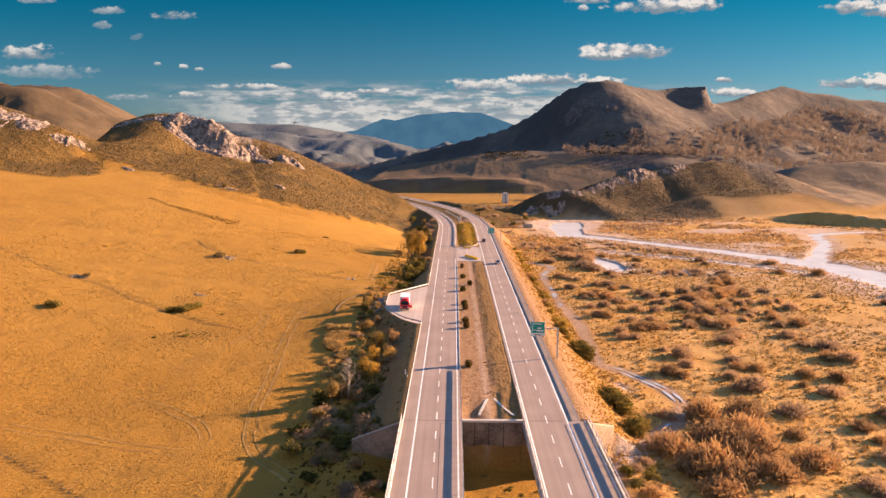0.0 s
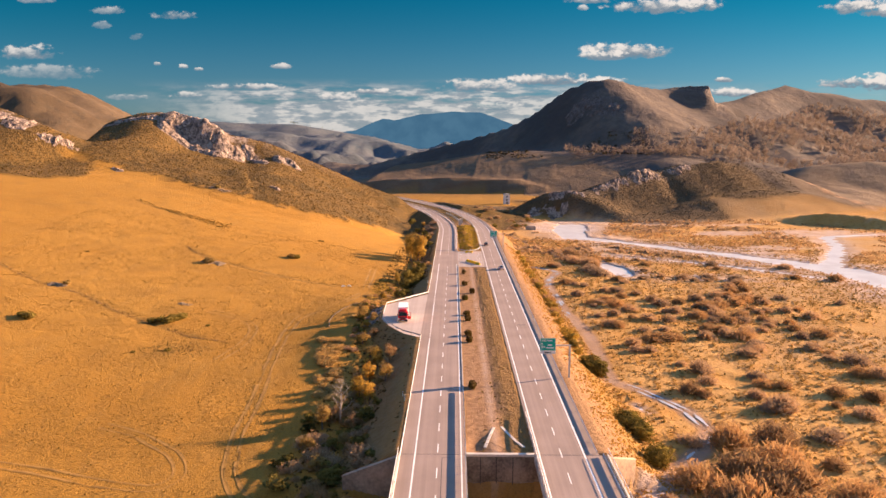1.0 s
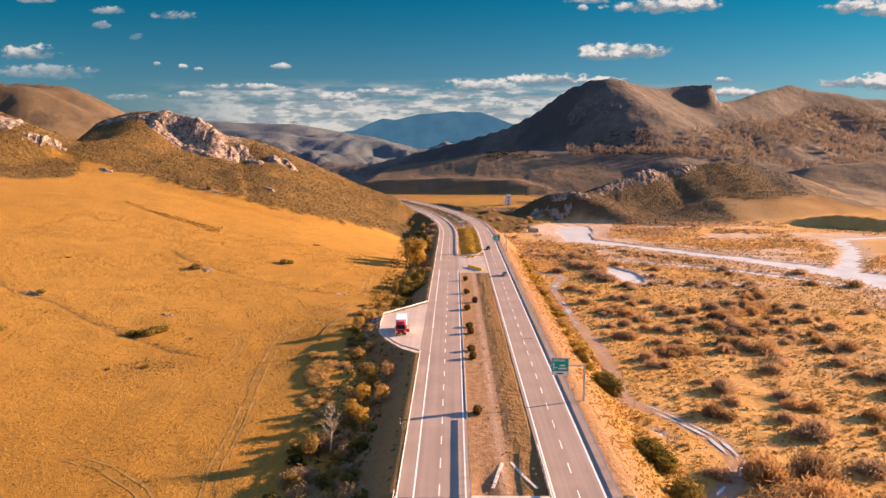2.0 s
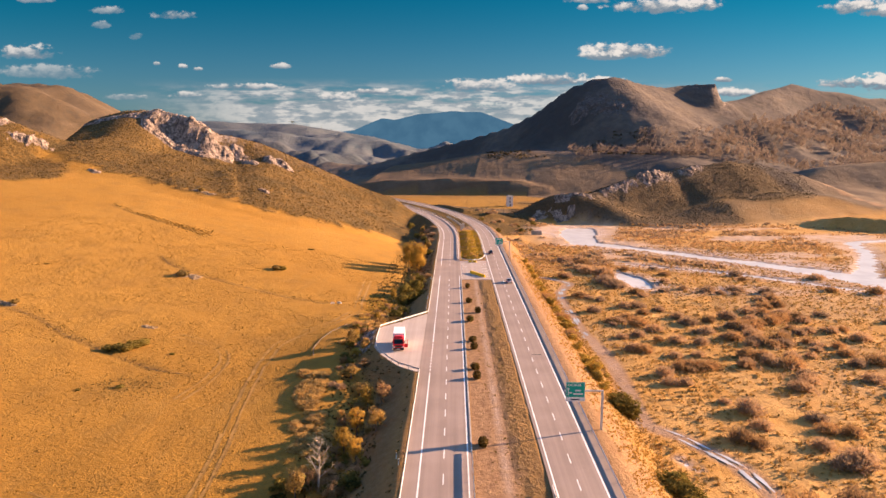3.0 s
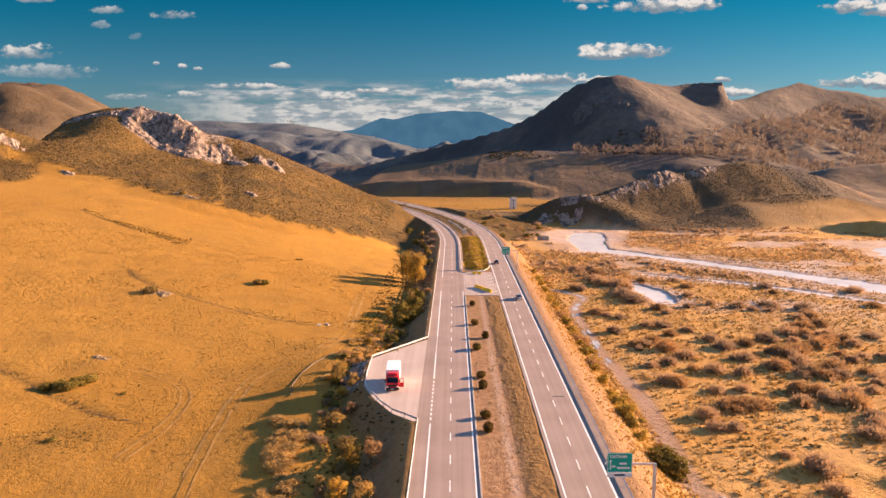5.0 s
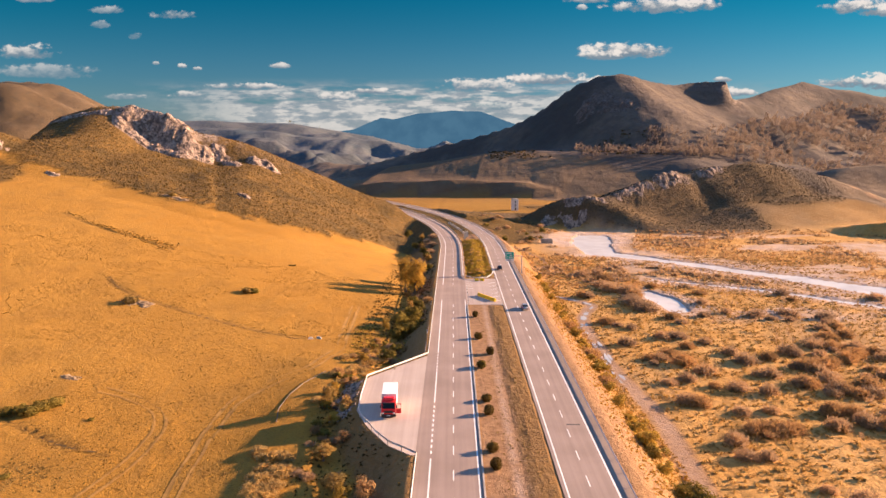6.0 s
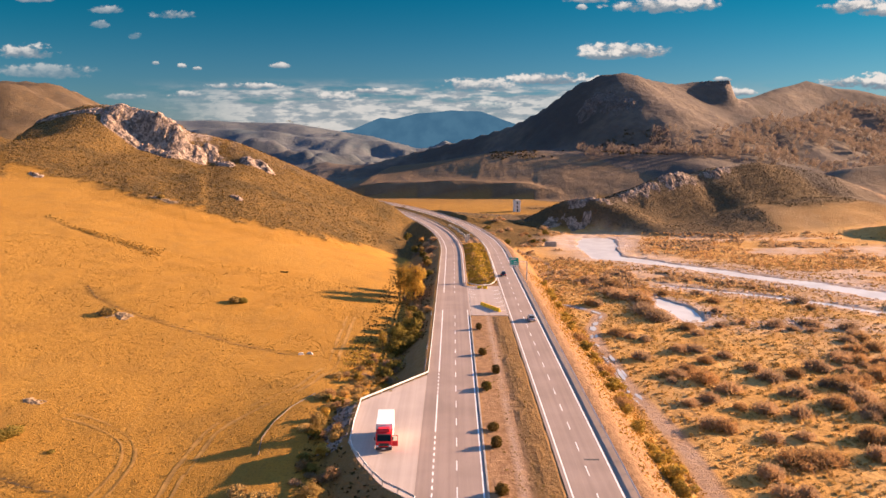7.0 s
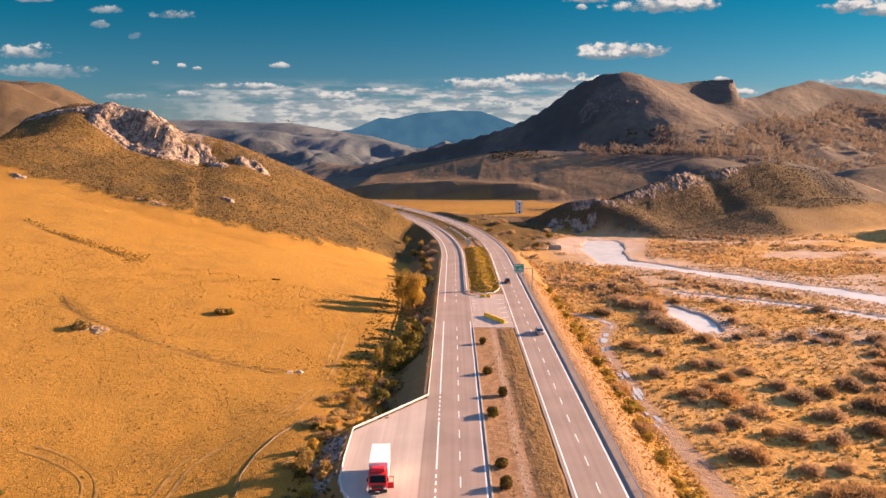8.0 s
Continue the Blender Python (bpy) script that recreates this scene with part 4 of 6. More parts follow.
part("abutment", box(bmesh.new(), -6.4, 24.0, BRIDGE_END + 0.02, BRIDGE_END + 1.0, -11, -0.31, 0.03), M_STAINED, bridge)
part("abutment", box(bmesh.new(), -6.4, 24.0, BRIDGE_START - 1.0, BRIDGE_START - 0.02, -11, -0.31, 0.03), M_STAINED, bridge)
part("coping", box(bmesh.new(), 3.46, 13.4, BRIDGE_END - 0.12, BRIDGE_END + 0.5, -0.305, 0.06, 0.03), M_PALE_CONCRETE, bridge)
for k, x in enumerate((5.6, 7.9, 10.3)):
    part("seam", box(bmesh.new(), x - 0.06, x + 0.06, BRIDGE_END - 0.015, BRIDGE_END + 0.1, -10, -0.35), M_BLACK, bridge)


def wing(x0, x1, z0, z1, away=0.0):
    bm = bmesh.new()
    y0, y1 = BRIDGE_END - 0.3, BRIDGE_END + 0.35
    a = [bm.verts.new((x0, y, z)) for y in (y0, y1) for z in (-11, z0)]
    b = [bm.verts.new((x1, y + away, z)) for y in (y0, y1) for z in (-11, z1)]
    for f in ((a[0], b[0], b[1], a[1]), (a[2], a[3], b[3], b[2]), (a[1], b[1], b[3], a[3]), (a[0], a[1], a[3], a[2]), (b[0], b[2], b[3], b[1]), (a[0], a[2], b[2], b[0])):
        bm.faces.new(f)
    bmesh.ops.recalc_face_normals(bm, faces=bm.faces[:])
    bmesh.ops.bevel(bm, geom=bm.edges[:], offset=0.04, segments=1, affect="EDGES")
    return bm


part("wing_wall", wing(24.05, 29.4, -0.3, -3.0, 5.2), M_WING, bridge)
part("wing_wall", wing(-6.45, -14.5, -0.3, -3.4), M_WING, bridge)


# ---------------------------------------------------------------- vehicles
def wheel(parent, x, y, r, width):
    w = part("wheel", disc(bmesh.new(), (x, y, r), (1, 0, 0), r, width), M_DARK, parent)
    part("rim", disc(bmesh.new(), (x, y, r), (1, 0, 0), r * 0.55, width + 0.03, 14), M_STEEL, w)
    return w


def build_truck(at):
    """A box truck, its nose towards -y, the driver's door standing open."""
    t = thing("box_truck", "parked red truck with white cargo box and open door", "truck", at=at)
    part("chassis", box(bmesh.new(), -0.45, 0.45, -3.4, 3.9, 0.55, 0.85, 0.02), M_BLACK, t)
    cab = bmesh.new()
    prof = [(-3.62, 0.55), (-3.70, 1.25), (-3.62, 1.62), (-3.28, 2.52), (-3.0, 2.66), (-1.75, 2.72), (-1.72, 0.75), (-2.1, 0.55)]
    sides = [[cab.verts.new((x, y, z)) for y, z in prof] for x in (-1.17, 1.17)]
    cab.faces.new(sides[0]), cab.faces.new(list(reversed(sides[1])))
    for k in range(len(prof)):
        j = (k + 1) % len(prof)
        cab.faces.new((sides[0][k], sides[1][k], sides[1][j], sides[0][j]))
    bmesh.ops.recalc_face_normals(cab, faces=cab.faces[:])
    bmesh.ops.bevel(cab, geom=cab.edges[:], offset=0.06, segments=2, affect="EDGES")
    cab_ob = part("cab", cab, M_RED, t, "glossy red driver's cab")
    ws = bmesh.new()
    lo, hi = (-3.655, 1.66), (-3.325, 2.46)
    q = [ws.verts.new(c) for c in ((-1.02, lo[0], lo[1]), (1.02, lo[0], lo[1]), (0.95, hi[0], hi[1]), (-0.95, hi[0], hi[1]))]
    ws.faces.new(q)
    bmesh.ops.solidify(ws, geom=ws.faces[:], thickness=0.02)
    part("windscreen", ws, M_GLASS, cab_ob)
    part("side_window", box(bmesh.new(), -1.20, -1.165, -3.1, -2.2, 1.7, 2.35, 0.01), M_GLASS, cab_ob)
    part("grille", box(bmesh.new(), -0.75, 0.75, -3.76, -3.6, 0.95, 1.35, 0.02), M_BLACK, cab_ob)
    part("bumper", box(bmesh.new(), -1.18, 1.18, -3.82, -3.5, 0.38, 0.74, 0.05), M_BLACK, cab_ob)
    part("number_plate", box(bmesh.new(), -0.26, 0.26, -3.845, -3.815, 0.5, 0.61), M_WHITE, cab_ob)
    for x in (-0.92, 0.92):
        part("headlight", box(bmesh.new(), x - 0.17, x + 0.17, -3.80, -3.66, 0.82, 1.04, 0.04), M_WHITE, cab_ob)
    for x in (-1.0, 1.0):
        m = part("mirror", box(bmesh.new(), x * 1.30 - 0.09, x * 1.30 + 0.09, -3.55, -3.45, 1.75, 2.25, 0.03), M_BLACK, cab_ob)
        m_arm = bmesh.new()
        tube(m_arm, [(x * 1.14, -3.4, 2.2), (x * 1.30, -3.48, 2.22)], [0.02, 0.02], 6)
        part("arm", m_arm, M_BLACK, m)
    deflector = box(bmesh.new(), -0.95, 0.95, -3.0, -1.85, 2.74, 3.18, 0.08, (0.9, 0.55))
    part("roof_deflector", deflector, M_RED, cab_ob)
    part("visor", box(bmesh.new(), -1.0, 1.0, -3.5, -3.28, 2.5, 2.58, 0.02), M_BLACK, cab_ob)
    # open door, hinged at the front edge
    door = part("door", box(bmesh.new(), 1.2, 2.05, -3.46, -3.38, 0.8, 1.62, 0.03), M_RED, t, "open red cab door")
    for x0, x1, z0, z1 in ((1.2, 1.28, 1.62, 2.42), (1.97, 2.05, 1.62, 2.42), (1.2, 2.05, 2.38, 2.46)):
        part("window_frame", box(bmesh.new(), x0, x1, -3.45, -3.39, z0, z1, 0.01), M_RED, door)
    cargo = part("cargo_box", box(bmesh.new(), -1.22, 1.22, -1.6, 4.1, 0.95, 3.42, 0.03), M_WHITE, t, "plain white cargo box")
    for x in (-1.235, 1.205):
        part("corner_strip", box(bmesh.new(), x, x + 0.03, -1.62, -1.55, 0.95, 3.42), M_STEEL, cargo)
        part("corner_strip", box(bmesh.new(), x, x + 0.03, 4.05, 4.12, 0.95, 3.42), M_STEEL, cargo)
        part("bottom_rail", box(bmesh.new(), x, x + 0.03, -1.55, 4.05, 0.90, 1.02), M_STEEL, cargo)
    for x in (-1.02, 1.02):
        wheel(t, x, -2.75, 0.45, 0.28)
        wheel(t, x * 0.92, 2.6, 0.45, 0.5)
        part("mudguard", box(bmesh.new(), x - 0.2, x + 0.2, 1.95, 3.25, 0.93, 0.98, 0.01), M_BLACK, t)
    part("fuel_tank", box(bmesh.new(), 0.6, 1.1, -0.6, 0.6, 0.45, 0.88, 0.08), M_STEEL, t)
    return t


build_truck(pose(-11.35, 184.0, 0.0, 0, 0, 2.5))


def build_car(at, paint, label):
    """A family hatchback, its nose towards +y."""
    c = thing("car", label, "car", "cars on the carriageway", at=at)
    prof = [(-1.95, 0.32), (-2.05, 0.62), (-1.95, 0.95), (-0.9, 0.98), (0.75, 0.98), (1.85, 0.80), (2.02, 0.55), (1.95, 0.30)]
    bm = bmesh.new()
    sides = [[bm.verts.new((x, y, z)) for y, z in prof] for x in (-0.86, 0.86)]
    bm.faces.new(sides[0]), bm.faces.new(list(reversed(sides[1])))
    for k in range(len(prof)):
        j = (k + 1) % len(prof)
        bm.faces.new((sides[0][k], sides[1][k], sides[1][j], sides[0][j]))
    bmesh.ops.recalc_face_normals(bm, faces=bm.faces[:])
    bmesh.ops.bevel(bm, geom=bm.edges[:], offset=0.08, segments=2, affect="EDGES")
    body = part("body", bm, paint, c, smooth=True)
    part("cabin", box(bmesh.new(), -0.76, 0.76, -1.75, 0.95, 0.9, 1.42, 0.08, (0.82, 0.62)), M_GLASS, body)
    part("roof", box(bmesh.new(), -0.64, 0.64, -1.25, 0.42, 1.40, 1.47, 0.03), paint, body)
    part("bumper", box(bmesh.new(), -0.84, 0.84, -2.12, -1.9, 0.35, 0.58, 0.05), paint, body)
    part("number_plate", box(bmesh.new(), -0.25, 0.25, -2.135, -2.11, 0.46, 0.56), M_WHITE, body)
    for x in (-0.66, 0.66):
        part("tail_light", box(bmesh.new(), x - 0.13, x + 0.13, -2.09, -1.95, 0.68, 0.86, 0.02), M_RED, body)
        part("headlight", box(bmesh.new(), x - 0.15, x + 0.15, 1.8, 1.99, 0.58, 0.72, 0.02), M_WHITE, body)
        for y in (-1.3, 1.3):
            wheel(c, x * 1.18, y, 0.31, 0.2)
    return c


build_car(pose(18.95, 257.0, 0.0), M_SILVER, "silver hatchback driving on the worn asphalt carriageway")
build_car(pose(16.2, 318.0, 0.0), M_NAVY, "dark saloon car driving on the worn asphalt carriageway")


# ---------------------------------------------------------------- signs
def lettering(text, size, at, parent, name="lettering"):
    cu = bpy.data.curves.new(name, "FONT")
    cu.body, cu.size, cu.align_x, cu.align_y, cu.extrude = text, size, "LEFT", "CENTER", 0.006
    cu.offset = 0.016
    tmp = bpy.data.objects.new(name, cu)
    me = bpy.data.meshes.new_from_object(tmp)
    bpy.data.objects.remove(tmp)
    me.materials.clear()
    me.materials.append(M_WHITE)
    ob = new(name, me)
    ob.parent, ob.matrix_basis = parent, at
    return ob


def build_sign(at, lettered):
    """A cantilever sign over the shoulder: the pole stands at the origin, the panel reaches to the left."""
    s = thing("road_sign", "green motorway direction sign on a cantilever steel pole" if lettered else "small green motorway sign on a grey steel pole", "road sign", at=at)
    bm = bmesh.new()
    box(bm, -0.17, 0.17, -0.14, 0.14, 0.0, 6.75, 0.03)
    part("pole", bm, M_STEEL, s)
    part("base_plate", box(bmesh.new(), -0.4, 0.4, -0.4, 0.4, -0.6, 0.06, 0.03), M_CONCRETE, s)
    for x in (-0.3, 0.3):
        for y in (-0.3, 0.3):
            part("bolt", tube(bmesh.new(), [(x, y, 0.05), (x, y, 0.13)], [0.035, 0.035], 6), M_STEEL, s)
    part("arm", box(bmesh.new(), -6.0, 0.15, -0.09, 0.09, 6.55, 6.78, 0.02), M_STEEL, s)
    panel = part("panel", box(bmesh.new(), -5.75, -2.75, -0.17, -0.12, 5.62, 8.1, 0.02), M_GREEN, s, "green sign panel")
    front = -0.175
    for x0, x1, z0, z1 in ((-5.70, -2.80, 8.0, 8.05), (-5.70, -2.80, 5.67, 5.72), (-5.70, -5.65, 5.72, 8.0), (-2.85, -2.80, 5.72, 8.0)):
        part("border", box(bmesh.new(), x0, x1, front - 0.004, front + 0.002, z0, z1), M_WHITE, panel)
    plate = part("distance_plate", box(bmesh.new(), -5.75, -2.75, -0.17, -0.12, 5.02, 5.58, 0.01), M_WHITE, s, "white strip below the sign panel")
    part("print_bar", box(bmesh.new(), -4.9, -3.6, front - 0.004, front + 0.002, 5.2, 5.4), M_BLACK, plate)
    face = pose(0, front, 0, 90, 0, 0)
    if lettered:
        lettering("CATANIA", 0.48, pose(-5.45, front, 7.62, 90, 0, 0), panel)
    else:
        part("print_bar", box(bmesh.new(), -5.4, -3.6, front - 0.004, front + 0.002, 7.4, 7.75), M_WHITE, panel)
    part("arrow_stem", box(bmesh.new(), -5.42, -5.30, front - 0.004, front + 0.002, 5.95, 6.95), M_WHITE, panel)
    for pts in (((-5.56, 6.95), (-5.16, 6.95), (-5.36, 7.25)), ((-5.0, 6.18), (-5.0, 6.58), (-4.72, 6.38))):
        head = bmesh.new()
        a = [head.verts.new((x, front - 0.003, z)) for x, z in pts]
        b = [head.verts.new((x, front + 0.003, z)) for x, z in pts]
        head.faces.new(a), head.faces.new(list(reversed(b)))
        for k in range(3):
            head.faces.new((a[k], b[k], b[(k + 1) % 3], a[(k + 1) % 3]))
        part("arrow_head", head, M_WHITE, panel)
    part("arrow_branch", box(bmesh.new(), -5.3, -5.0, front - 0.004, front + 0.002, 6.32, 6.44), M_WHITE, panel)
    for x0, x1, z in ((-4.3, -3.4, 6.75), (-4.55, -3.05, 6.2)):
        part("print_bar", box(bmesh.new(), x0, x1, front - 0.004, front + 0.002, z - 0.13, z + 0.13), M_WHITE, panel)
    for x in (-5.3, -3.2):
        part("bracket", box(bmesh.new(), x - 0.05, x + 0.05, -0.119, -0.085, 5.8, 7.9), M_STEEL, s)
    return s


build_sign(pose(24.0, 139.4, -0.35), True)
build_sign(pose(23.4, 310.0, -0.5, 0, 0, -2), False)


# ---------------------------------------------------------------- guard rails
W_PROFILE = [(0.0, 0.44), (0.075, 0.50), (0.075, 0.56), (0.0, 0.595), (0.0, 0.625), (0.075, 0.66), (0.075, 0.72), (0.0, 0.78)]


def rail_run(points, side, raise_by=0.0, depth=1.0):
    """A corrugated beam along a line of (x, y); side: +1 when its face looks to the right of the line."""
    bm = bmesh.new()
    rows = []
    for i, p in enumerate(points):
        a, b = Vector(points[max(0, i - 1)]), Vector(points[min(len(points) - 1, i + 1)])
        d = (b - a).normalized()
        n = Vector((d.y, -d.x)) * side
        row = [bm.verts.new((p[0] + n.x * o, p[1] + n.y * o, 0.78 + (z - 0.78) * depth + raise_by)) for o, z in W_PROFILE]
        row += [bm.verts.new((p[0] + n.x * (o - 0.012), p[1] + n.y * (o - 0.012), 0.78 + (z - 0.78) * depth + raise_by)) for o, z in reversed(W_PROFILE)]
        rows.append(row)
    m = len(rows[0])
    for r0, r1 in zip(rows, rows[1:]):
        for k in range(m):
            bm.faces.new((r0[k], r0[(k + 1) % m], r1[(k + 1) % m], r1[k]))
    bm.faces.new(rows[0]), bm.faces.new(list(reversed(rows[-1])))
    bmesh.ops.recalc_face_normals(bm, faces=bm.faces[:])
    return bm


def post_mesh():
    bm = bmesh.new()
    for x0, x1, y0, y1 in ((-0.05, 0.05, -0.06, -0.05), (-0.05, 0.05, 0.05, 0.06), (-0.05, -0.04, -0.05, 0.05)):
        box(bm, x0, x1, y0, y1, -0.35, 0.74)
    return mesh_of("post", bm, M_STEEL)


POST = post_mesh()


def guardrail(points, side, label, spacing=3.0, upto=330.0, sunk=0.0, depth=1.0):
    g = thing("guardrail", label, "guardrail", "guardrails along the motorway")
    part("rail", rail_run(points, side, -sunk, depth), M_STEEL, g)
    left, rest = 0.0, bmesh.new()
    for (x0, y0), (x1, y1) in zip(points, points[1:]):
        d = math.hypot(x1 - x0, y1 - y0)
        s = left
        while s < d:
            k = s / d
            x, y = x0 + (x1 - x0) * k, y0 + (y1 - y0) * k
            nx, ny = (y1 - y0) / d * side, -(x1 - x0) / d * side
            if y < upto:
                p = new("post", POST)
                p.parent, p.location = g, (x - nx * 0.07, y - ny * 0.07, -sunk)
            else:
                box(rest, x - nx * 0.07 - 0.05, x - nx * 0.07 + 0.05, y - 0.06, y + 0.06, -0.35, 0.74 - sunk)
            s += spacing
        left = s - d
    if rest.verts:
        tagged(part("far_posts", rest, M_STEEL, g), "row of distant steel posts", kind="stuff")
    else:
        rest.free()
    return g


def along(x, y0, y1, step=6.0):
    return [(x + float(bend(y)), y) for y in stations(y0, y1, step)]


BAY_LINE = [(-5.95, 166.5), (-8.2, 168.6), (-10.2, 170.3), (-12.6, 174.0), (-14.2, 177.4), (-15.8, 180.6), (-16.6, 183.7), (-16.95, 190), (-17.1, 199.8), (-11.3, 207.3), (-5.9, 214.5)]
guardrail(along(-5.95, -60, 166.5), 1, "galvanised steel guardrail along the outer road edge")
guardrail(BAY_LINE, 1, "galvanised guardrail bent round the paved lay-by")
guardrail(along(-5.95, 214.5, 760), 1, "galvanised steel guardrail along the outer road edge")
guardrail(along(3.42, -60, 131), -1, "galvanised guardrail beside the central reserve on the bridge", 2.25)
guardrail(along(13.55, -60, 120), 1, "galvanised guardrail beside the dry central reserve", 2.25)
guardrail(along(23.2, -60, 105), -1, "galvanised guardrail on the outer edge of the bridge", sunk=0.2)
guardrail(along(22.4, 106, 760), -1, "galvanised guardrail set low along the outer shoulder", 4.0, sunk=0.29, depth=0.6)
guardrail(along(3.5, 304, 640), -1, "galvanised guardrail beside the grassy island")
guardrail(along(13.4, 310, 640), 1, "galvanised guardrail beside the grassy island")
# rounded nose of the island between the carriageways
NOSE = [(3.5 + 0.0, 304.0), (4.1, 301.2), (6.2, 299.2), (8.6, 298.6), (10.8, 300.0), (12.4, 304.0), (13.4, 310.0)]
guardrail(NOSE, 1, "galvanised guardrail curving round the island nose", 2.0)

# parapets of the bridge
for x, s in ((-6.0, 1), (23.62, -1)):
    g = thing("parapet", "low concrete bridge parapet kerb with steel handrail", "parapet", "bridge parapets")
    part("kerb", box(bmesh.new(), x - 0.14 - 0.28 * s, x + 0.14 - 0.28 * s, BRIDGE_START, BRIDGE_END - 0.1, -0.09, 0.22, 0.03), M_PALE_CONCRETE, g)
    for z in (0.95, 1.15):
        part("handrail", tube(bmesh.new(), [(x - 0.28 * s, BRIDGE_START, z), (x - 0.28 * s, BRIDGE_END - 0.1, z)], [0.035, 0.035], 8), M_STEEL, g)
    for k in range(-28, 28):
        y = 25 + k * 2.95
        part("upright", box(bmesh.new(), x - 0.28 * s - 0.03, x - 0.28 * s + 0.03, y - 0.04, y + 0.04, 0.2, 1.16), M_STEEL, g)

# plastic barriers and posts at the gap in the central reserve
barrier = thing("barrier_row", "row of yellow plastic barriers closing the paved crossing", "road barrier")
for k in range(1, 7):
    x, y = 6.4 + k * 0.78, 274.5 - k * 1.35
    b = box(bmesh.new(), -0.72, 0.72, -0.4, 0.4, 0.0, 0.95, 0.06, (1.0, 0.4))
    ob = part("barrier", b, M_YELLOW, barrier)
    ob.matrix_basis = pose(x, y, 0.0, 0, 0, -60)
cap = thing("barrier_block", "yellow plastic barrier block at the island nose", "road barrier")
for k in range(2):
    ob = part("barrier", box(bmesh.new(), -0.7, 0.7, -0.28, 0.28, 0.0, 0.8, 0.05, (1.0, 0.45)), M_YELLOW, cap)
    ob.matrix_basis = pose(7.2 + k * 1.7, 296.6 - k * 0.3, 0, 0, 0, -12 * k)


def build_bollard():
    b = thing("marker_post", "slim white marker post with a dark band at the crossing", "marker post", "marker posts at the crossing", at=pose(3.7, 264, 0))
    part("shaft", box(bmesh.new(), -0.06, 0.06, -0.05, 0.05, 0.0, 0.95, 0.02), M_WHITE, b)
    part("band", box(bmesh.new(), -0.064, 0.064, -0.054, 0.054, 0.7, 0.84), M_BLACK, b)
    return b


bollard = build_bollard()
for k in range(1, 5):
    copy_thing(bollard, pose(3.7, 264 + k * 5.2, 0))
for k in range(6):
    copy_thing(bollard, pose(13.1, 261 + k * 5.6, 0))
for x, y in ((-6.9, 126.8), (-7.4, 129.2), (-6.8, 232), (-6.8, 262)):
    copy_thing(bollard, pose(x, y, height(x, y)))

# concrete pieces
for x, y, rz, s in ((-34.4, 230.6, 20, 1.0), (-32.6, 231.4, -15, 1.1)):
    c = thing("concrete_culvert", "pale broken concrete culvert piece lying in dry grass", "concrete block", "culvert pieces", at=pose(x, y, height(x, y) - 0.1, 0, 0, rz))
    part("slab", box(bmesh.new(), -0.75 * s, 0.75 * s, -0.3, 0.3, 0, 0.5 * s, 0.04, (0.45, 0.5)), M_PALE_CONCRETE, c)
# pale slab strips stand in for the flared ends of the guardrails
for x0, y0, x1, y1 in ((6.4, 108.6, 8.1, 115.5), (9.3, 116.0, 12.3, 108.8)):
    g = thing("drain_channel", "pale slab strip standing in for a flared guardrail end", "drain", "drain channels")
    n = 6
    for k in range(n):
        a, b = Vector((x0, y0)).lerp(Vector((x1, y1)), k / n), Vector((x0, y0)).lerp(Vector((x1, y1)), (k + 0.93) / n)
        ang = math.degrees(math.atan2(b.y - a.y, b.x - a.x))
        ln = (b - a).length
        za, zb = height(a.x, a.y), height(b.x, b.y)
        ob = part("slab", box(bmesh.new(), 0, ln, -0.22, 0.22, -0.15, 0.08, 0.02), M_PALE_CONCRETE, g)
        ob.matrix_basis = Matrix.Translation((a.x, a.y, za + 0.02)) @ pose(0, 0, 0, 0, -math.degrees(math.atan2(zb - za, ln)), ang)
pipe = thing("concrete_gutter", "pale concrete gutter running along the field edge", "gutter")
for (x0, y0), (x1, y1) in zip([(-30.5, 183.5), (-31.5, 189), (-31.0, 195), (-29.5, 201)], [(-31.5, 189), (-31.0, 195), (-29.5, 201), (-26.5, 207)]):
    tube_bm = bmesh.new()
    tube(tube_bm, [(x0, y0, height(x0, y0) + 0.1), (x1, y1, height(x1, y1) + 0.1)], [0.07, 0.07], 8)
    part("length", tube_bm, M_STAINED, pipe)

# white house tower on the plain
tx, ty = 47.0, 600.0
tz = height(tx, ty)
tower = thing("tower_house", "narrow white plastered tower house with dark window openings", "house", at=pose(tx, ty, tz - 0.3, 0, 0, 12))
part("wall", box(bmesh.new(), -2.2, 2.2, -2.4, 2.4, 0, 8.6, 0.05), M_WHITE, tower)
part("roof", box(bmesh.new(), -2.4, 2.4, -2.6, 2.6, 8.6, 9.3, 0.05, (0.6, 0.6)), M_CONCRETE, tower)
for x, z in ((-0.3, 6.2), (-0.3, 3.4)):
    wdw = part("window", box(bmesh.new(), x - 0.5, x + 0.5, -2.43, -2.38, z, z + 1.4), M_BLACK, tower)
    part("sill", box(bmesh.new(), x - 0.6, x + 0.6, -2.55, -2.4, z - 0.12, z - 0.004), M_CONCRETE, wdw)
part("door", box(bmesh.new(), -0.7, 0.4, -2.43, -2.38, 0.3, 2.4), M_BLACK, tower)
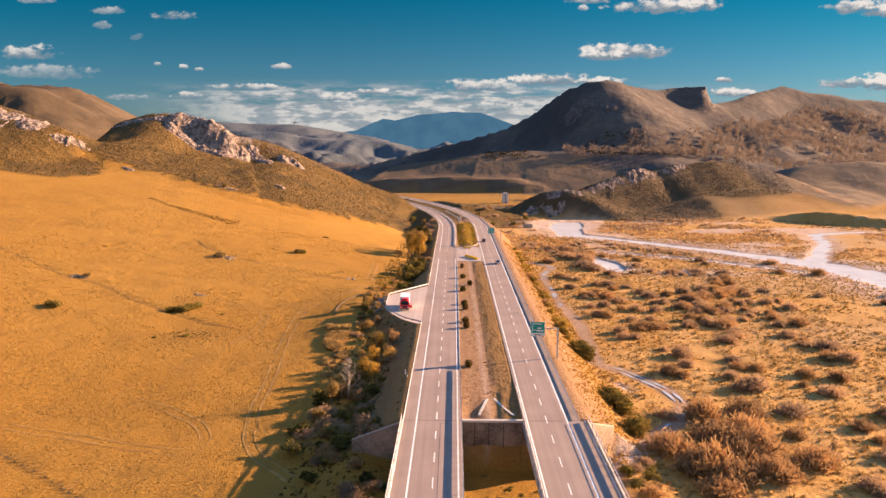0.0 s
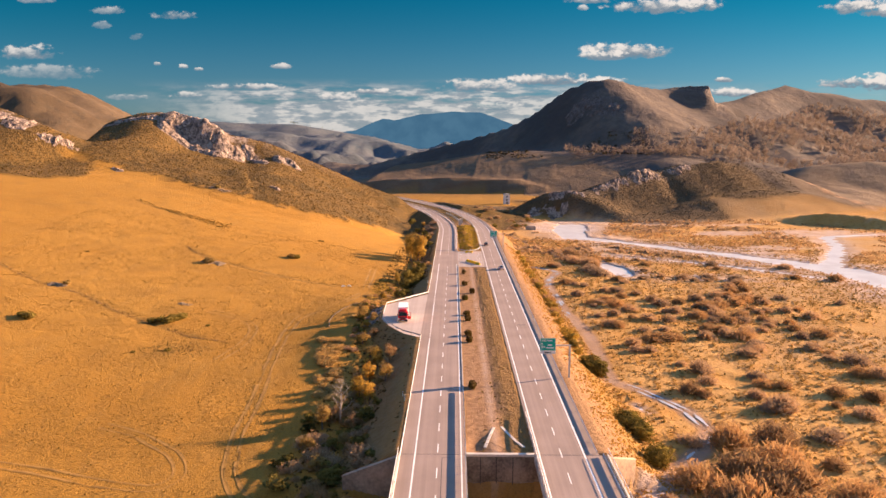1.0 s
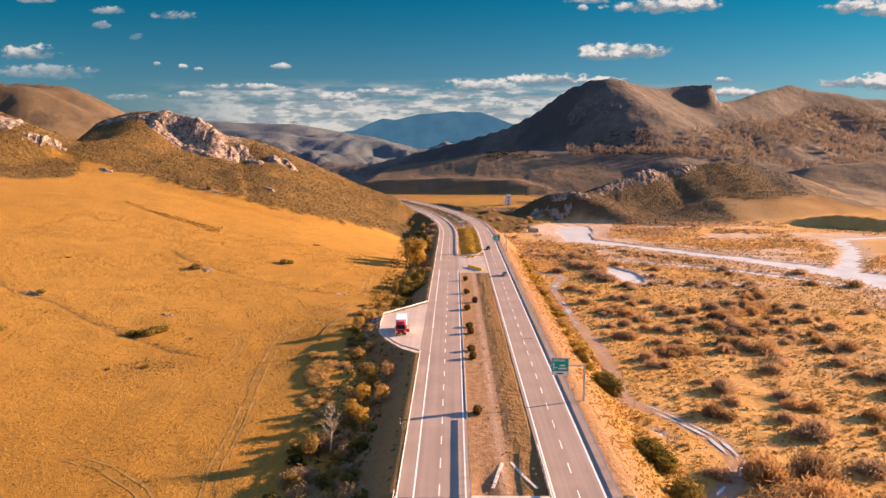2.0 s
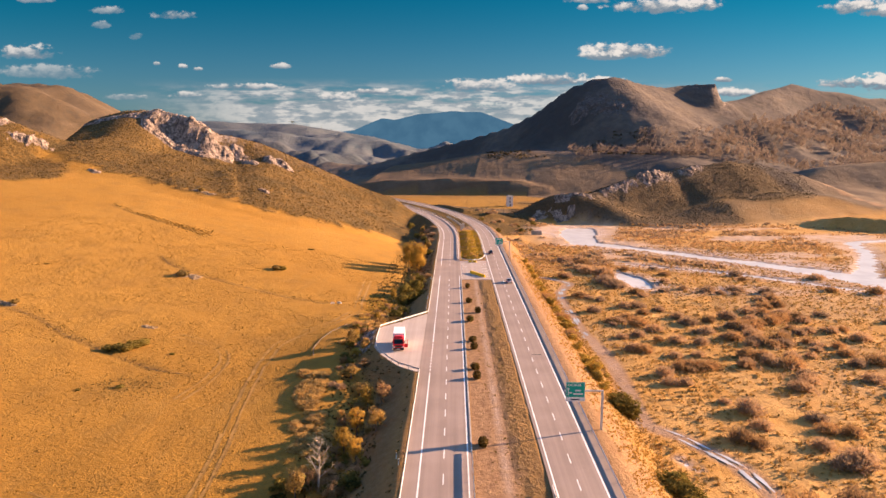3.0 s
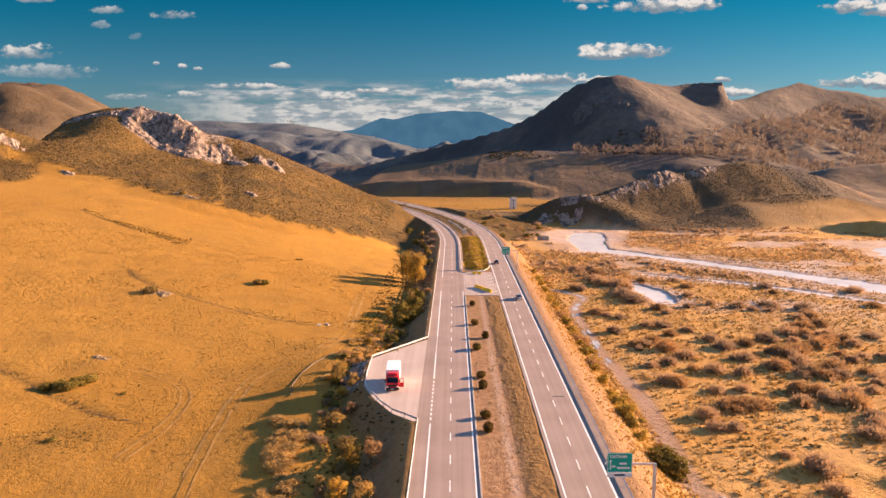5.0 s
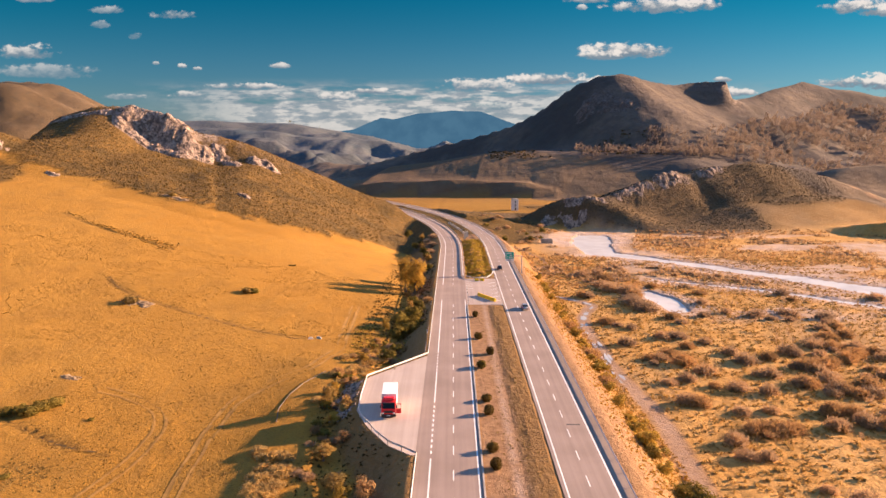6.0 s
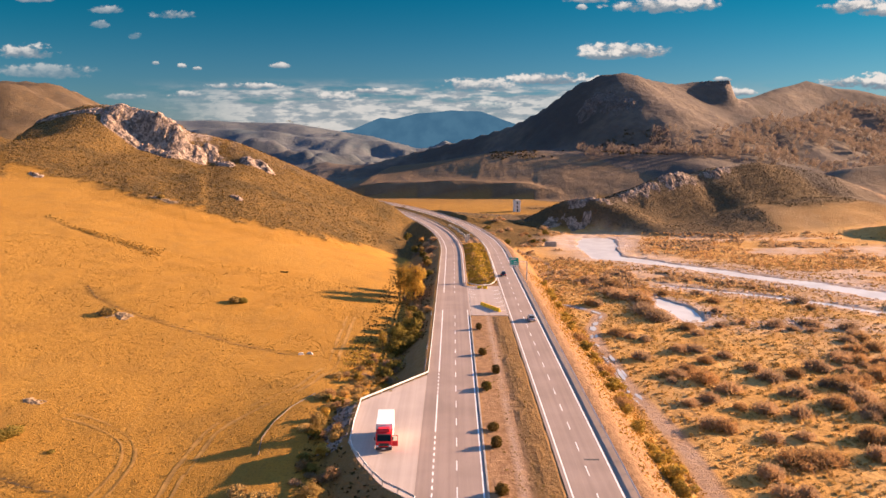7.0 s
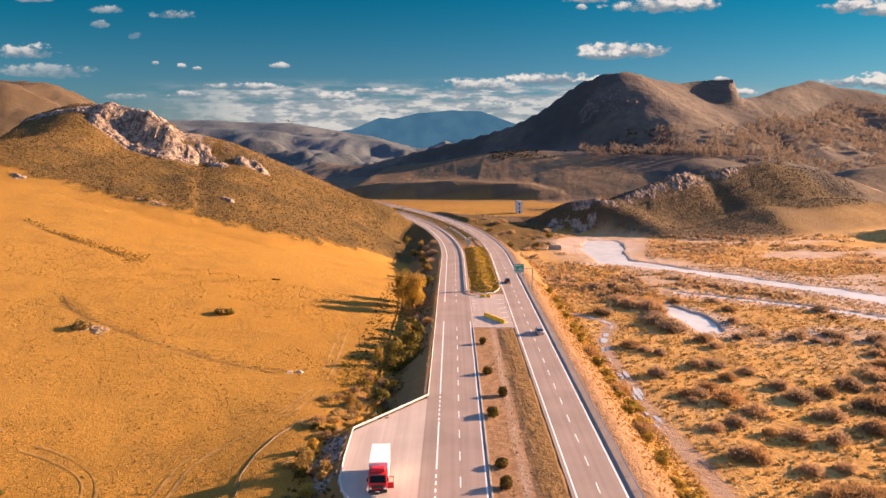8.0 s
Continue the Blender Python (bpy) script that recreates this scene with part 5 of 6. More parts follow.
# pillars of a small structure where the carriageways bend
for x, y in ((6.6, 402.0), (8.2, 408.0)):
    pil = thing("pillar", "short white concrete pillar on the grassy island", "pillar", "island pillars", at=pose(x + float(bend(y)), y, -0.1))
    part("shaft", box(bmesh.new(), -0.6, 0.6, -0.5, 0.5, 0, 2.6, 0.06), M_PALE_CONCRETE, pil)
    part("cap", box(bmesh.new(), -0.75, 0.75, -0.65, 0.65, 2.6, 2.85, 0.04), M_PALE_CONCRETE, pil)
for k in range(7):
    y = 414 + 8.5 * k
    blk = tagged(new("concrete_block", mesh_of("concrete_block", box(bmesh.new(), -0.5, 0.5, -1.3, 1.3, 0, 1.0, 0.08, (0.6, 0.96)), M_PALE_CONCRETE)), "pale concrete block in a row along the narrow island", "concrete block", "island blocks")
    blk.matrix_basis = pose(8.2 + float(bend(y)), y, -0.1, 0, 0, 12 + 2 * k)
ruin_z = height(50, 442)
ruin = thing("culvert", "weathered grey concrete culvert head on the dry plain", "culvert", at=pose(50, 442, ruin_z - 0.4, 0, 0, 8))
part("headwall", box(bmesh.new(), -3, 3, -0.4, 0.4, 0, 3.0, 0.05), M_CONCRETE, ruin)
part("wing", box(bmesh.new(), 3.0, 3.6, -0.4, 4.0, 0, 2.4, 0.05, (1, 0.7)), M_CONCRETE, ruin)


# ---------------------------------------------------------------- rock
def outcrop(x0, y0, x1, y1, half, bulge, seed, label, bare=0.0, size=7.0, step=0.8, sharp=1.0, mat=None):
    """Craggy rock that breaks through the slope in a band from (x0, y0) to (x1, y1); bare: more or less of it shows."""
    ln = math.hypot(x1 - x0, y1 - y0)
    dx, dy = (x1 - x0) / ln, (y1 - y0) / ln
    s, t = np.arange(-half, ln + half, step), np.arange(-half, half + step / 2, step)
    gs, gt = np.meshgrid(s, t)
    x, y = x0 + gs * dx - gt * dy, y0 + gs * dy + gt * dx
    over = np.maximum(np.maximum(-gs, gs - ln), 0)
    mask = 1 - np.hypot(over, gt) / half
    rib = 0.45 if size >= 7 else 1.0             # large faces break into ribs running down the slope
    big = value_noise(x, y, size, seed, 4)
    crest = 1 - 2.4 * np.abs(value_noise(gs, gt * rib, size * 0.6, seed + 3, 5))
    ledge = np.floor(value_noise(x + 0.6 * y, y * 1.4, size * 0.8, seed + 6, 3) * 5) / 5
    lift = bulge * (np.clip(mask * sharp, 0, 1) * 1.1 - 0.55 + bare + 0.7 * big + 0.3 * ledge + 0.35 * crest)
    steps = np.floor(lift / (0.45 * bulge) + 0.5 * value_noise(x, y, size * 0.4, seed + 12, 2)) * 0.45 * bulge
    lift = 0.55 * lift + 0.45 * steps
    lift = np.where(mask <= 0.02, -1.5, np.minimum(lift, bulge * 1.25) + 0.10 * bulge * value_noise(gs, gt * rib, size * 0.25, seed + 9, 3) + (0.28 if size >= 7 else 0.2) * value_noise(x, y, 2.8, seed + 8, 3))
    z = land(x, y)[0] + np.maximum(lift, -1.5)
    ny, nx = x.shape
    k = np.arange(ny * nx).reshape(ny, nx)
    use = np.maximum.reduce([lift[:-1, :-1], lift[1:, :-1], lift[:-1, 1:], lift[1:, 1:]]) > -0.4
    quads = np.stack([k[:-1, :-1][use], k[:-1, 1:][use], k[1:, 1:][use], k[1:, :-1][use]], 1)
    me = bpy.data.meshes.new("rock_outcrop")
    me.from_pydata(np.stack([x.ravel(), y.ravel(), z.ravel()], 1).tolist(), [], quads.tolist())
    me.materials.append(mat or M_ROCK)
    return tagged(new("rock_outcrop", me), label, "rock", "limestone outcrops")


outcrop(-222, 455, -187, 458, 5.5, 1.5, 1, "weathered pale limestone crags along the grassy hill crest", 0.0, 4.0, 0.6)
outcrop(-186, 464, -153, 461, 6, 1.8, 20, "broken pinkish limestone rim above the cliff", 0.05)
outcrop(-180, 456, -150, 450, 11, 2.8, 2, "tall pinkish limestone cliff below the hill crest", 0.12, 12.0, 0.6, 2.6)
outcrop(-150, 450, -139, 451, 8, 3.0, 19, "steep pinkish limestone buttress at the end of the cliff", 0.12, 8.0, 0.55, 2.0)
outcrop(-133, 458, -119, 448, 5, 2.2, 3, "broken limestone band on the scrubby slope", 0.05, 5.0)
outcrop(-112, 458, -102, 458, 6, 3.2, 13, "knobbly limestone crag on the scrubby slope", 0.08)
outcrop(-98, 385, -94, 382.5, 2.6, 0.9, 21, "few pale boulders on the lower scrubby slope", 0.05, 2.5, 0.4)
outcrop(-268, 390, -236, 386, 12, 2.6, 4, "weathered limestone crag on the scrubby hilltop", 0.0, 8.0)
outcrop(-219, 380, -208, 387, 5, 1.8, 15, "pale limestone boulders on the scrubby hillside", 0.05, 3.5, 0.5)
outcrop(-72, 528, -50, 572, 8, 1.6, 5, "small limestone boulders above the road bend", -0.15, 4.0)
outcrop(58, 516, 82, 511, 6, 1.8, 6, "pale grey limestone slab low on the shaded hill face", -0.15, 6.0, 0.6)
outcrop(76, 523, 97, 521, 5, 1.3, 22, "pale limestone crags along the low hill crest", -0.1, 3.4, 0.5)
outcrop(112, 530, 132, 541, 6, 1.5, 7, "grey limestone crags along the dark hill crest", -0.1, 3.6, 0.5)
outcrop(140, 546, 157, 553, 8, 1.7, 23, "broad pale limestone crag on the hill crest", -0.06, 4.5, 0.6)
outcrop(174, 559, 191, 569, 5, 1.5, 8, "pale limestone crags on the rounded hill", -0.1, 3.6, 0.5)
outcrop(345, 1064, 386, 1054, 8, 2.5, 9, "stepped cliff on the mountain shoulder, shade painted into its rock", -0.1, 10.0, 1.4, mat=M_SHADE_ROCK)
outcrop(170, 950, 204, 925, 24, 5.0, 10, "crags on the mountain flank, shade painted into their rock", -0.1, 12.0, 1.6, mat=M_SHADE_ROCK)
outcrop(-85, 244.8, -79, 243.2, 2.8, 0.6, 11, "pile of weathered stones in the dry field", -0.1, 1.5, 0.28, mat=M_STONE)
outcrop(-116, 206.5, -112, 205.8, 2.2, 0.6, 16, "low heap of stones half sunk in the golden field", -0.1, 1.4, 0.28, mat=M_STONE)
outcrop(-75, 199.5, -73, 198.8, 1.4, 0.35, 17, "few pale stones lying in the golden field", -0.05, 1.0, 0.2, mat=M_STONE)
outcrop(-124, 366, -115, 363.5, 2.4, 0.7, 18, "dark low stones along the upper field edge", -0.05, 2.0, 0.4, mat=M_STONE)
outcrop(-177, 371, -173, 370, 2.6, 1.0, 12, "pale stones at the edge of the golden field", 0.0, 3.0, 0.5)


# ---------------------------------------------------------------- plants
def flat_quads(name, centres, sizes, mat, rng, stretch=1.0, upright=0.0, out=None):
    """Many small leaves at the given places, each turned its own way, or roughly facing the directions in out."""
    n = len(centres)
    a = rng.normal(size=(n, 3))
    a[:, 2] = a[:, 2] * (1 - upright) + upright * 1.5
    face = rng.normal(size=(n, 3))
    if out is not None:
        face = out + 0.45 * face
        a = np.cross(face, a)
    a /= np.linalg.norm(a, axis=1)[:, None]
    b = np.cross(a, face)
    b /= np.linalg.norm(b, axis=1)[:, None]
    u, v = a * sizes[:, None] * stretch, b * sizes[:, None]
    co = np.stack([centres - u, centres - 0.15 * u + 0.5 * v, centres + u, centres - 0.15 * u - 0.5 * v], 1).reshape(-1, 3)
    me = bpy.data.meshes.new(name)
    me.vertices.add(4 * n)
    me.vertices.foreach_set("co", co.ravel())
    me.loops.add(4 * n)
    me.loops.foreach_set("vertex_index", np.arange(4 * n))
    me.polygons.add(n)
    me.polygons.foreach_set("loop_start", np.arange(n) * 4)
    me.polygons.foreach_set("loop_total", np.full(n, 4))
    me.update(calc_edges=True)
    me.materials.append(mat)
    return me


def clumps(rng, middle, radii, blobs, leaves):
    """Places for leaves and the way each faces: a crown made of lumps with gaps between them."""
    out, ways = [], []
    for _ in range(blobs):
        d = rng.normal(size=3)
        d /= np.linalg.norm(d)
        c = np.array(middle) + d * np.array(radii) * rng.uniform(0.25, 0.85)
        r = np.array(radii) * rng.uniform(0.18, 0.40)
        p = rng.normal(size=(leaves // blobs, 3))
        p = p / np.linalg.norm(p, axis=1)[:, None] * rng.uniform(0.45, 1.0, (len(p), 1)) ** 0.5
        out.append(c + p * r)
        ways.append(p / np.linalg.norm(p, axis=1)[:, None] + 0.6 * d)
    return np.concatenate(out), np.concatenate(ways)


def limbs(rng, height_m, crown_from, spread_m, base_r, count):
    """A tapered trunk with limbs."""
    bm = bmesh.new()
    lean = rng.uniform(-0.06, 0.06, 2) * height_m
    pts = [(lean[0] * k * k, lean[1] * k * k, -0.4 + (height_m * 0.92 + 0.4) * k) for k in (0, 0.25, 0.5, 0.75, 1.0)]
    tube(bm, pts, [base_r * f for f in (1.25, 0.9, 0.65, 0.4, 0.12)], 7)
    for _ in range(count):
        k = rng.uniform(crown_from, 0.9)
        o = Vector((lean[0] * k * k, lean[1] * k * k, height_m * 0.92 * k))
        ang = rng.uniform(0, 2 * math.pi)
        ln = spread_m * rng.uniform(0.5, 1.0) * (1.15 - 0.5 * k)
        tip = o + Vector((math.cos(ang) * ln, math.sin(ang) * ln, ln * rng.uniform(0.5, 1.1)))
        midp = o.lerp(tip, 0.5) + Vector((0, 0, -0.08 * ln))
        tube(bm, [o, midp, tip], [base_r * 0.42 * (1.1 - k), base_r * 0.25 * (1.1 - k) + 0.01, 0.012], 5)
    return bm


def tree_kind(label, leaf, tall, radii, blobs, leaves, size, seed, trunk_mat=None, crown_mid=0.58, category="tree"):
    rng = np.random.default_rng(seed)
    t = thing("tree", label, category, "trees beside the embankment", at=pose(0, 0, -200))
    part("trunk", limbs(rng, tall, 0.25, radii[0] * 0.95, 0.03 * tall, 14), trunk_mat or M_BARK, t)
    pts, ways = clumps(rng, (0, 0, tall * crown_mid), radii, blobs, leaves)
    pts, ways = pts[pts[:, 2] > 0.15], ways[pts[:, 2] > 0.15]
    crown = new("crown", flat_quads("crown", pts, rng.uniform(0.5, 1.3, len(pts)) * size, leaf, rng, 1.2, out=ways))
    crown.parent = t
    return t


def twig_mesh(name, rng, wide, tall, count, mat, width=0.05):
    """A dome of dry twigs fanning out from the root, with wispy ends."""
    ang = rng.uniform(0, 2 * np.pi, count)
    out = rng.uniform(0.0, 1.0, count) ** 0.6
    tip = np.stack([np.cos(ang) * out * wide, np.sin(ang) * out * wide, tall * np.sqrt(np.clip(1.05 - out ** 2, 0.08, 1)) * rng.uniform(0.55, 1.1, count)], 1)
    root = tip * np.array([0.35, 0.35, 0.0]) + rng.normal(size=(count, 3)) * np.array([0.06, 0.06, 0.0]) * wide
    root[:, 2] = -0.1
    side = np.cross(tip - root, rng.normal(size=(count, 3)))
    side /= np.linalg.norm(side, axis=1)[:, None]
    w = width * rng.uniform(0.6, 1.6, count)[:, None]
    m = root + (tip - root) * 0.6
    co = np.stack([root - side * w * 0.4, m - side * w, tip, m + side * w], 1)
    wisps = tip[:, None, :] * rng.uniform(0.75, 1.08, (count, 2, 1)) + rng.normal(size=(count, 2, 3)) * 0.07 * wide
    wisps = wisps.reshape(-1, 3)
    wisps[:, 2] = np.maximum(wisps[:, 2], 0.05)
    a = rng.normal(size=(len(wisps), 3))
    a[:, 2] = np.abs(a[:, 2]) + 0.6
    a = a / np.linalg.norm(a, axis=1)[:, None] * rng.uniform(0.12, 0.30, len(wisps))[:, None] * (wide / 1.6)
    s2 = np.cross(a, rng.normal(size=(len(wisps), 3)))
    s2 = s2 / np.linalg.norm(s2, axis=1)[:, None] * width * 0.8
    co2 = np.stack([wisps - a, wisps + s2, wisps + a, wisps - s2], 1)
    co = np.concatenate([co, co2]).reshape(-1, 3)
    n = len(co) // 4
    me = bpy.data.meshes.new(name)
    me.vertices.add(4 * n)
    me.vertices.foreach_set("co", co.ravel())
    me.loops.add(4 * n)
    me.loops.foreach_set("vertex_index", np.arange(4 * n))
    me.polygons.add(n)
    me.polygons.foreach_set("loop_start", np.arange(n) * 4)
    me.polygons.foreach_set("loop_total", np.full(n, 4))
    me.update(calc_edges=True)
    me.materials.append(mat)
    return me


R = np.random.default_rng(11)
TREES = [
    tree_kind("slender golden-leaved tree with an open crown", L_GOLD, 5.8, (1.9, 1.9, 2.7), 34, 3400, 0.125, 1),
    tree_kind("olive-brown tree with a ragged crown", L_AUTUMN, 6.2, (2.1, 2.1, 2.9), 36, 3500, 0.13, 2),
    tree_kind("tawny tree with thinning autumn leaves", L_TAWNY, 5.0, (1.9, 1.9, 2.4), 30, 3000, 0.12, 3),
    tree_kind("tall golden poplar with a broad ragged crown", L_GOLD, 12.5, (3.5, 3.5, 5.9), 56, 6400, 0.19, 4),
    tree_kind("dark evergreen tree with a dense rounded crown", L_OLIVE, 5.5, (2.6, 2.6, 2.4), 30, 3200, 0.16, 5),
]


def plant(kinds, x, y, scale=1.0, sink=0.05):
    src = kinds if isinstance(kinds, bpy.types.Object) else kinds[int(R.integers(len(kinds)))]
    ob = copy_thing(src, pose(x, y, height(x, y) - sink, 0, 0, float(R.uniform(0, 360))))
    ob.scale = (scale * float(R.uniform(0.9, 1.1)), scale * float(R.uniform(0.9, 1.1)), scale * float(R.uniform(0.92, 1.08)))
    return ob


TALL = {(-22.6, 189), (-21.6, 127)}      # those that stand above the hedge
for kind, x, y, s in (
        (1, -22.6, 189, 0.85), (0, -20.8, 183, 0.8), (1, -20.2, 171, 1.0), (2, -18.0, 176, 0.8), (1, -17.4, 163.5, 1.0), (0, -15.2, 158, 0.95),
        (2, -12.6, 159, 0.95), (0, -15.8, 148, 1.0), (1, -12.2, 146, 0.85), (0, -16.8, 140, 1.0), (0, -14.4, 136.5, 0.9), (2, -17.6, 132.5, 0.8), 
        (2, -16.2, 126, 0.75), (1, -21.6, 127, 0.85), (1, -22.4, 119, 0.9), (1, -19.6, 112, 0.9),
        (0, -22.6, 196, 0.75), (2, -21.4, 201, 0.6), (0, -19.8, 216, 0.8), (2, -20.4, 222.5, 0.65), (4, -15.2, 219, 0.75), (4, -14.0, 226.5, 0.7), (4, -14.6, 246.5, 1.0), (4, -11.0, 250, 0.95), (4, -9.8, 256.5, 0.85), (1, -12.4, 262, 0.8),
        (4, -12.0, 270, 0.8), (0, -17.4, 240, 0.75), (3, -13.0, 289, 1.1), (3, -16.2, 294, 1.0), (3, -12.2, 298, 0.75), (3, -15.6, 303, 0.8),
        (1, -10.5, 345, 0.7), (4, -11.6, 352, 0.8), (4, -13.4, 372, 0.8), (1, -15.0, 388, 0.8), (4, -18.5, 402, 0.9), (1, -16.6, 418, 0.8), (4, -24, 430, 1.0),
        (1, -12, 330, 0.7), (4, -9.5, 322, 0.6)):
    tree = plant(TREES[kind], x, y, s)
    if y < 232 and (x, y) not in TALL:
        tree.scale.z *= 0.85 if x > -17 else 0.48
for t in TREES:
    for o in (*t.children_recursive, t):
        bpy.data.objects.remove(o)

# bare bleached tree
rng = np.random.default_rng(77)
dead = thing("bare_tree", "leafless bleached tree among dark brush", "tree", at=pose(-18.8, 129.5, height(-18.8, 129.5) - 0.1))
trunk = bmesh.new()
tube(trunk, [(0, 0, 0), (0.1, 0, 2.4), (0.3, 0.1, 4.6), (0.2, 0.1, 6.6), (0.4, 0.0, 8.4)], [0.17, 0.14, 0.10, 0.06, 0.015], 8)
part("trunk", trunk, M_DEADWOOD, dead)
for k in range(16):
    z = 2.2 + 0.37 * k
    ang = k * 2.4
    ln = 2.5 - 0.1 * k + float(rng.uniform(-0.3, 0.3))
    b = bmesh.new()
    o, tip = Vector((0.15, 0.05, z)), Vector((0.15 + math.cos(ang) * ln, math.sin(ang) * ln, z + ln * 0.95))
    tube(b, [o, o.lerp(tip, 0.5) + Vector((0, 0, -0.15)), tip], [0.055, 0.035, 0.01], 5)
    for j in range(5):
        p = o.lerp(tip, 0.35 + 0.12 * j)
        q = p + Vector(rng.normal(size=3) * 0.45) + Vector((0, 0, 0.4))
        tube(b, [p, q], [0.02, 0.006], 4)
    part("branch", b, M_DEADWOOD, dead)


def scatter(meshes, label, group, places, lo, hi, flat=1.0, name="shrub"):
    xs, ys = np.array([p[0] for p in places], float), np.array([p[1] for p in places], float)
    zs = land(xs, ys)[0]
    for x, y, z in zip(xs, ys, zs):
        s = float(R.uniform(lo, hi))
        ob = tagged(new(name, meshes[int(R.integers(len(meshes)))]), label, name.replace("_", " "), group)
        ob.matrix_basis = pose(float(x), float(y), float(z) - 0.05, 0, 0, float(R.uniform(0, 360)))
        ob.scale = (s * float(R.uniform(0.85, 1.3)), s * float(R.uniform(0.85, 1.2)), s * flat * float(R.uniform(0.8, 1.15)))


TWIG_DOMES = [twig_mesh("shrub", np.random.default_rng(20 + k), 1.9, 1.5, 255, (L_TWIG, L_TAWNY, L_TWIG)[k % 3], 0.056) for k in range(6)]
TAWNY_DOMES = [twig_mesh("shrub", np.random.default_rng(40 + k), 1.9, 1.6, 255, L_TAWNY, 0.056) for k in range(3)]
leafy_rng = np.random.default_rng(60)


def leafy(mat, wide, tall, n, size):
    pts, ways = clumps(leafy_rng, (0, 0, tall * 0.48), (wide, wide, tall * 0.55), 14, n)
    pts[:, 2] = np.maximum(pts[:, 2], 0.02)
    return flat_quads("shrub", pts, leafy_rng.uniform(0.5, 1.3, len(pts)) * size, mat, leafy_rng, 1.2, out=ways)


EDGE_BUSH = [leafy(L_EDGE, 1.4, 1.7, 1300, 0.12) for _ in range(3)]
GREEN_BUSH = [leafy(L_OLIVE, 1.5, 1.9, 820, 0.17) for _ in range(3)]
DARK_BUSH = [leafy(L_DARK, 1.5, 1.6, 820, 0.17) for _ in range(2)]


def ball_bush(mat, wide, tall, n, size, lumpy=0.13):
    """A rounded clipped bush: leaves in a thick shell over lumps."""
    d = leafy_rng.normal(size=(n, 3))
    d /= np.linalg.norm(d, axis=1)[:, None]
    lumps = 1 + lumpy * np.sin(d[:, 0] * 5 + leafy_rng.uniform(0, 6)) * np.cos(d[:, 1] * 4.3 + leafy_rng.uniform(0, 6))
    lumps = lumps + 0.6 * lumpy * np.sin(d[:, 2] * 9 + d[:, 0] * 7 + leafy_rng.uniform(0, 6))
    pts = d * (lumps * leafy_rng.uniform(0.5, 1.08, n) ** 0.5)[:, None] * np.array([wide, wide, tall * 0.55])
    pts[:, 2] = np.maximum(pts[:, 2] + tall * 0.5, 0.02)
    return flat_quads("bush", pts, leafy_rng.uniform(0.5, 1.3, n) * size, mat, leafy_rng, 1.2, out=d)


MEDIAN_BUSH = [ball_bush(L_MEDIAN, 0.72, 1.3, 1500, 0.09) for _ in range(3)]
FIELD_BUSH = [ball_bush((L_TUFT, L_OLIVE)[k % 2], 1.4, 1.7, 1300, 0.15, 0.26) for k in range(4)]
REEDS = [twig_mesh("shrub", np.random.default_rng(70 + k), 1.5, 2.4, 300, L_STRAW, 0.08) for k in range(2)]

# clipped bushes of the central reserve
scatter(MEDIAN_BUSH, "small dark olive rounded bush on the dry central reserve", "bushes on the central reserve",
        [(5.15, 133.2), (5.25, 163.2), (5.15, 168.6), (5.3, 182.6), (5.2, 188.6), (4.95, 207), (7.3, 216), (5.15, 227.6), (5.15, 248.2)], 0.95, 1.3, 1.0, "bush")
scatter(GREEN_BUSH, "olive bush on the dry central reserve", "bushes on the central reserve", [(5.2, 206.2)], 0.75, 0.8, 1.0, "bush")
# shrubs of the river plain
PLAIN = [(56.8, 360), (58.9, 352), (45.6, 275), (48, 271), (51.6, 269), (46, 252), (67, 281), (68, 275), (48.6, 239.3), (51, 239.3), (54, 242), (47.8, 221.6), (52.5, 223.8), (58.7, 229.5), (70, 243.7), (67.4, 254), (61, 249.3),
         (61.5, 258.7), (57.5, 258.7), (78, 239.7), (70, 227.4), (73, 227.4), (61.6, 217.8), (50, 209.2), (48, 210), (57, 205), (62.8, 205.2), (86, 233.5), (82, 233.4), (92, 236), (97, 238.7), (79, 221), (85, 224.3), (77, 221),
         (75, 205.4), (111, 273.8), (105.4, 284), (94, 283.7), (86.5, 288), (78, 283.5), (72, 197.7), (49.5, 184.6), (50, 190.6), (67.4, 216), (94.6, 250), (97, 279.6), (99, 250), (103, 250), (44, 129), (65, 120), (66, 152), (70, 148), (60, 168)]
scatter(TWIG_DOMES, "grey-brown dry twiggy shrub on the river plain", "shrubs on the river plain", PLAIN, 1.0, 1.6, 0.98)
scatter(TAWNY_DOMES, "broad low tawny shrub on the river plain", "shrubs on the river plain", [(59, 196), (56.4, 195.4), (62, 196.2), (88.5, 234.5), (84, 232.8)], 1.5, 1.9, 0.7)
picked, guard = [], 0
while len(picked) < 105 and guard < 9000:
    guard += 1
    x, y = float(R.uniform(40, 175)), float(R.uniform(92, 330))
    wanted = 0.20 + 0.8 * float(soft(-0.05, 0.45, value_noise(np.array([x]), np.array([y]), 34, 31, 3))[0]) + 0.35 * float(soft(210, 120, np.array([y]))[0]) * (x > 62)
    d_track = float(nearest(np.array([x]), np.array([y]), TRACK)[0][0])
    d_river = min(float((nearest(np.array([x]), np.array([y]), l)[0] - 0.5 * nearest(np.array([x]), np.array([y]), l)[1])[0]) for l in (RIVER, BRANCH, POND))
    if R.random() < wanted * 0.55 and d_track > 4 and d_river > 5:
        picked.append((x, y))
